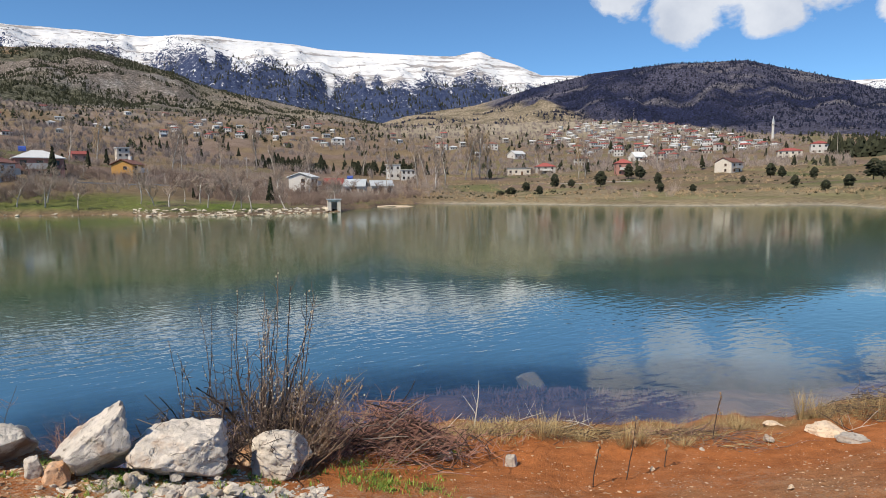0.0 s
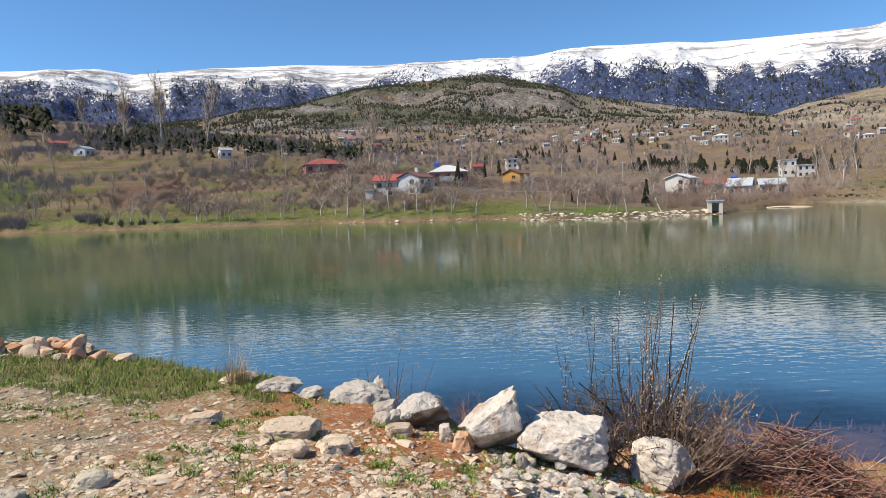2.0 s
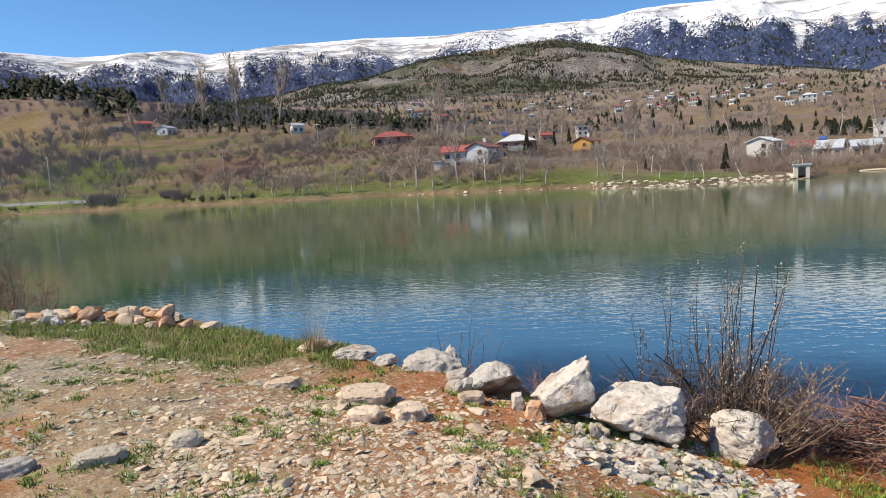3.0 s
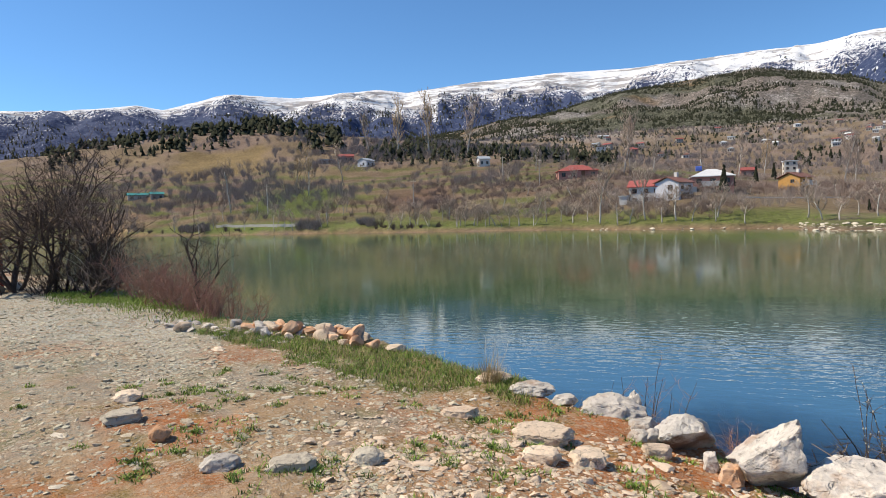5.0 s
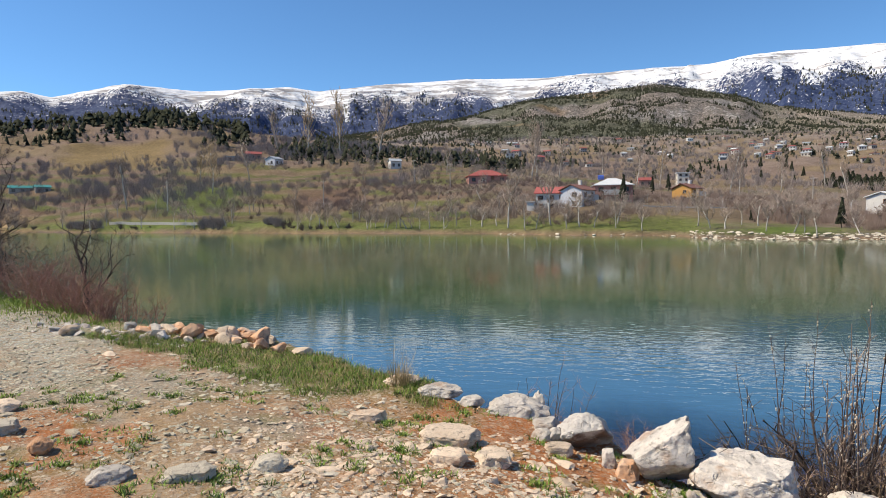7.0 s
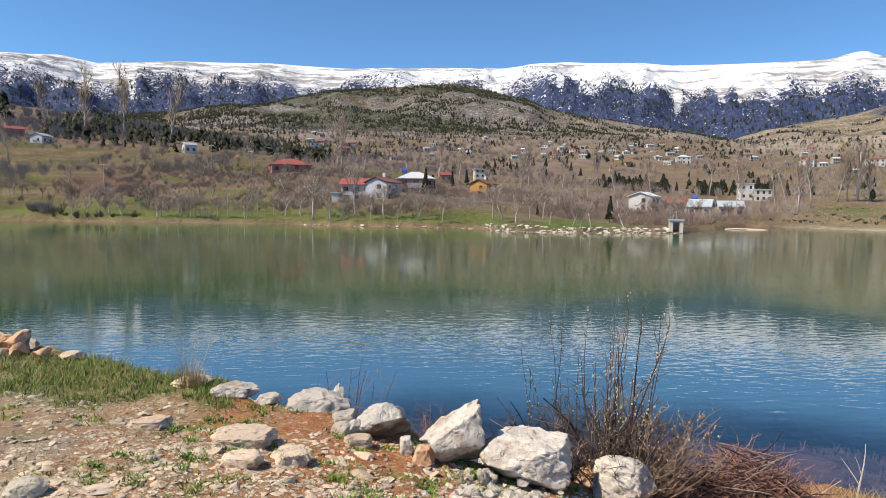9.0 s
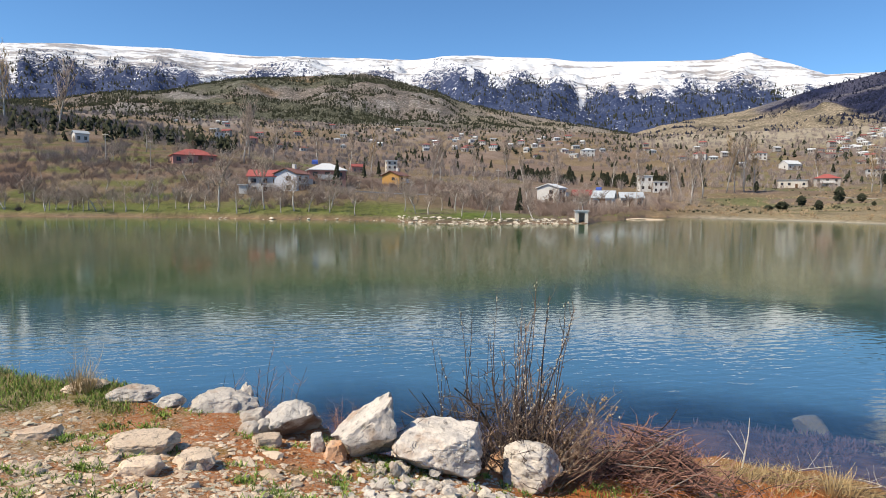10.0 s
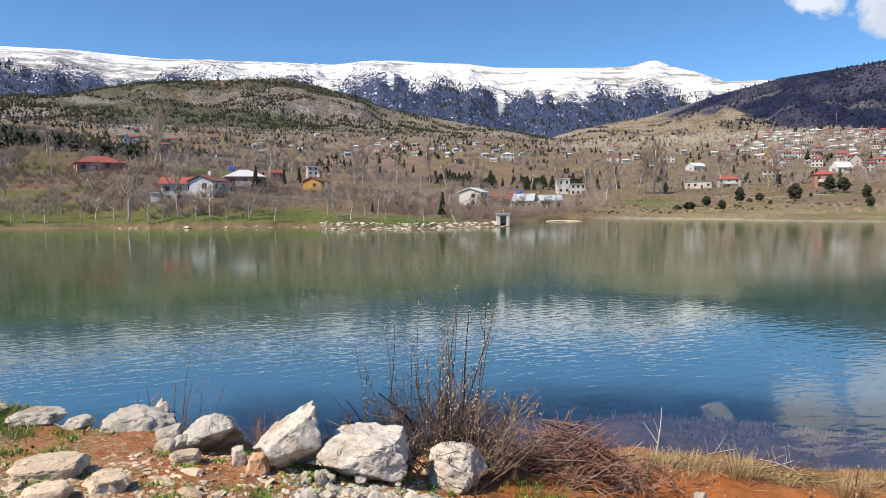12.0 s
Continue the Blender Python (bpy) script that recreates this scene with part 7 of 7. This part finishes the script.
def far_conifers(name, spots, mat, label, h0, h1, wide, seed, z=None, sides=5, blunt=0.0):
    """Far conifers, three ragged skirts each; blunt ones have a rounded crown."""
    x, y, az, r = spots
    rs = np.random.RandomState(seed)
    n = len(x)
    z = land(x, y) if z is None else z
    h = h0 + (h1 - h0) * rs.random_sample(n) ** 1.5
    girth = rs.uniform(0.7, 1.35, n)[:, None]
    verts, faces, k0 = [], [], 0
    tiers = ((0.06, 0.55, 1.0), (0.36, 0.8, 0.75 + 0.3 * blunt), (0.62 - 0.05 * blunt, 1.05 - 0.1 * blunt, 0.48 + 0.4 * blunt))
    for lo, hi, wd in tiers:
        a = np.arange(sides) * 2 * math.pi / sides + rs.uniform(0, 6.28, (n, 1)) + rs.uniform(-0.4, 0.4, (n, sides))
        rad = h[:, None] * wide * wd * girth * rs.uniform(0.45, 1.4, (n, sides))
        dx, dy = rs.uniform(-0.1, 0.1, n) * h, rs.uniform(-0.1, 0.1, n) * h
        ring = np.stack([(x + dx)[:, None] + np.cos(a) * rad, (y + dy)[:, None] + np.sin(a) * rad, z[:, None] + h[:, None] * (lo + rs.uniform(-0.12, 0.12, (n, sides)))], -1)
        top = np.stack([x + dx, y + dy, z + h * hi * rs.uniform(0.85, 1.1, n)], -1)[:, None, :]
        v = np.concatenate([ring, top], 1)
        base = k0 + np.arange(n)[:, None, None] * (sides + 1)
        f = np.array([[i, (i + 1) % sides, sides] for i in range(sides)])[None] + base
        verts.append(v.reshape(-1, 3))
        faces.append(f.reshape(-1, 3))
        k0 += n * (sides + 1)
    return build_arrays(name, np.concatenate(verts), np.concatenate(faces), mat, label, "conifers")


far_conifers("pine_wood", scatter(900, -69, -46, 335, 480, 21, 0.8, lambda az, r, x, y: (r > 365 + 60 * fbm(x / 30, y / 30, 3, 311)) & (fbm(x / 16, y / 16, 3, 312) > -0.25)), FOLIAGE_PINE, "dark pines over the rounded wooded hill", 3.0, 9, 0.27, 22, None, 7, 0.7)
far_conifers("pine_wood", scatter(700, -44, -22, 250, 420, 23, 1.0, lambda az, r, x, y: fbm(x / 24, y / 24, 4, 313) > 0.08), FOLIAGE_PINE, "dark pines along the slope", 2.2, 6.0, 0.23, 24, None, 7, 0.6)
far_conifers("pine_wood", scatter(3600, -32, 12, 330, 900, 25, 0.8, lambda az, r, x, y: fbm(x / 50, y / 50, 4, 314) > 0.05), FOLIAGE_PINE, "scattered dark pines over the valley", 1.4, 4.6, 0.34, 26, None, 5, 0.5)
far_conifers("pine_wood", scatter(1100, 12, 54, 330, 820, 27, 0.8, lambda az, r, x, y: fbm(x / 60, y / 60, 3, 315) > -0.1), FOLIAGE_PINE, "scattered dark pines about the village", 2.2, 6, 0.28, 28, None, 5, 0.5)
far_conifers("pine_wood", scatter(220, 48.5, 56, 420, 500, 29, 1.0), FOLIAGE_PINE, "dense dark pine plantation beside the village", 7, 11, 0.28, 30)

# trees over the hills and the mountain stand on those sheets
from mathutils.bvhtree import BVHTree


def on_sheet(ob_name, spots):
    me = bpy.data.objects[ob_name].data
    tree = BVHTree.FromPolygons([v.co[:] for v in me.vertices], [p.vertices[:] for p in me.polygons])
    x, y, az, r = spots
    z = []
    for a, b in zip(x.tolist(), y.tolist()):
        hit = tree.ray_cast(Vector((a, b, 3000)), Vector((0, 0, -1)))[0]
        z.append(hit.z if hit else -500)
    z = np.array(z)
    ok = z > 0
    return (x[ok], y[ok], az[ok], r[ok]), z[ok]


spots, z = on_sheet("hill_middle", scatter(26000, -44, 14, 900, 1560, 31, 0.9, lambda az, r, x, y: fbm(x / 80, y / 80, 4, 316) + 0.45 * fbm(x / 18, y / 18, 2, 318) + 0.6 * smooth(1350, 1480, r) * smooth(-36, -24, az) - 0.45 * smooth(-9, 1, az) > -0.12))
far_conifers("hill_pines", spots, FOLIAGE_PINE, "dark pines dotted over the rocky hill", 2.0, 6.0, 0.36, 32, z, 4)
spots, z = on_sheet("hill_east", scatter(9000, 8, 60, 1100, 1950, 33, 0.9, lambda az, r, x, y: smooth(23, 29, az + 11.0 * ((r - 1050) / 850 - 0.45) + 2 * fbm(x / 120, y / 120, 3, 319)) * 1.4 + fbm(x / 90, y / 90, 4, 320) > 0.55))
far_conifers("hill_pines", spots, FOLIAGE_SHADED, "forest on the hill behind the village, darkened by painted cloud shadow", 3, 6.5, 0.40, 34, z)
spots, z = on_sheet("mountain_north", scatter(9000, -72, 30, 2600, 3700, 35, 1.0, lambda az, r, x, y: (r < 3330 + 260 * fbm(az * 0.35, 0 * az, 4, 91) + 250 * fbm(x / 90, y / 90, 3, 317)) & (np.abs(az - 7.8) > 0.26) & (np.abs(az - 11.2) > 0.2)))
far_conifers("mountain_forest", spots, FOLIAGE_PINE, "dark conifer forest below the snow", 10, 20, 0.24, 36, z, 4)

# ---- rocks, walls and poles on the far shore ----
rs_far = np.random.RandomState(77)
shape = Shape()
kinds = [rock_points(2, (1, 0.8, 0.6), 700 + k, 7, 0.1) for k in range(5)]
for k in range(620):
    az = rs_far.uniform(-8.2, 8.0) if k < 540 else rs_far.uniform(-29, -9)
    r = float(far_shore(np.array([az]))[0]) + (rs_far.random_sample() * 4.6 - 0.5 if k < 540 else rs_far.uniform(-0.3, 1.2))
    x, y = polar(az, r)
    s = 0.12 + 0.6 * rs_far.random_sample() ** 4
    p, f = kinds[k % 5]
    shape.add((p * s * rs_far.uniform(0.7, 1.2, 3) * np.array([1.1, 1.1, 0.65]) + np.array([x, y, max(ground_z(x, y), -0.1) - 0.05])).tolist(), f)
tagged(new("shore_rocks", shape.mesh("shore_rocks", ROCK_GREY, True)), "bank of white rocks along the far waterline", "rocks", kind="stuff")


def ribbon(name, a, b, width, height, mat, label, category, steps=24):
    """A low wall or a track laid over the ground between two bearings and distances."""
    s = Shape()
    rows = []
    for k in range(steps + 1):
        t = k / steps
        az, r = a[0] + (b[0] - a[0]) * t, a[1] + (b[1] - a[1]) * t
        for dr, up in ((0, -0.3), (0, height), (width, height), (width, -0.3)):
            x, y = polar(az, r + dr)
            rows.append((x, y, ground_z(*polar(az, r)) + up))
    faces = [(4 * k + i, 4 * k + i + 1, 4 * k + i + 5, 4 * k + i + 4) for k in range(steps) for i in range(3)]
    faces += [(0, 1, 2, 3), (4 * steps + 3, 4 * steps + 2, 4 * steps + 1, 4 * steps)]
    return tagged(new(name, s.add(rows, faces).mesh(name, mat, True)), label, category, kind="structure")


ribbon("wall_shore", (-56.8, 166), (-49.0, 142), 0.5, 0.62, ROAD_PALE, "long low whitish concrete wall at the lake's end", "wall")
ribbon("road_village", (18, 240), (34, 205), 3.0, 0.12, ROAD_PALE, "pale track along the dry shore", "road")
ribbon("road_slope", (-12, 130), (-4, 140), 2.0, 0.2, ROAD_PALE, "pale track below the houses", "road")
POLES = [(-52.5, 175, 8), (-39.8, 160, 7), (-28.6, 175, 7), (-31.8, 190, 7.5), (0.7, 190, 7), (12.6, 150, 6), (49.0, 420, 14), (34.0, 860, 16)]
for az, r, h in POLES:
    root = thing("utility_pole", "thin grey utility pole with a crossarm", "pole", "utility poles", on_ground(az, r))
    part("shaft", Shape().tube([(0, 0, -0.3), (0, 0, h)], 0.12, 0.08, 6), BARK_FAR, root)
    part("crossarm", Shape().box(-0.8, -0.05, h - 0.5, 0.8, 0.05, h - 0.38), BARK_FAR, root)

# pale gravel bar in the water beside the hut
bar = new("gravel_bar", rock_mesh("gravel_bar", 4, (8.0, 2.6, 0.7), 93, ROCK_TAN, 0, 0.05))
bar.matrix_world = pose(*polar(13.4, 110.0), -0.45, 0, 0, -13)
tagged(bar, "low pale gravel bar lying in the shallow water", "gravel bar")
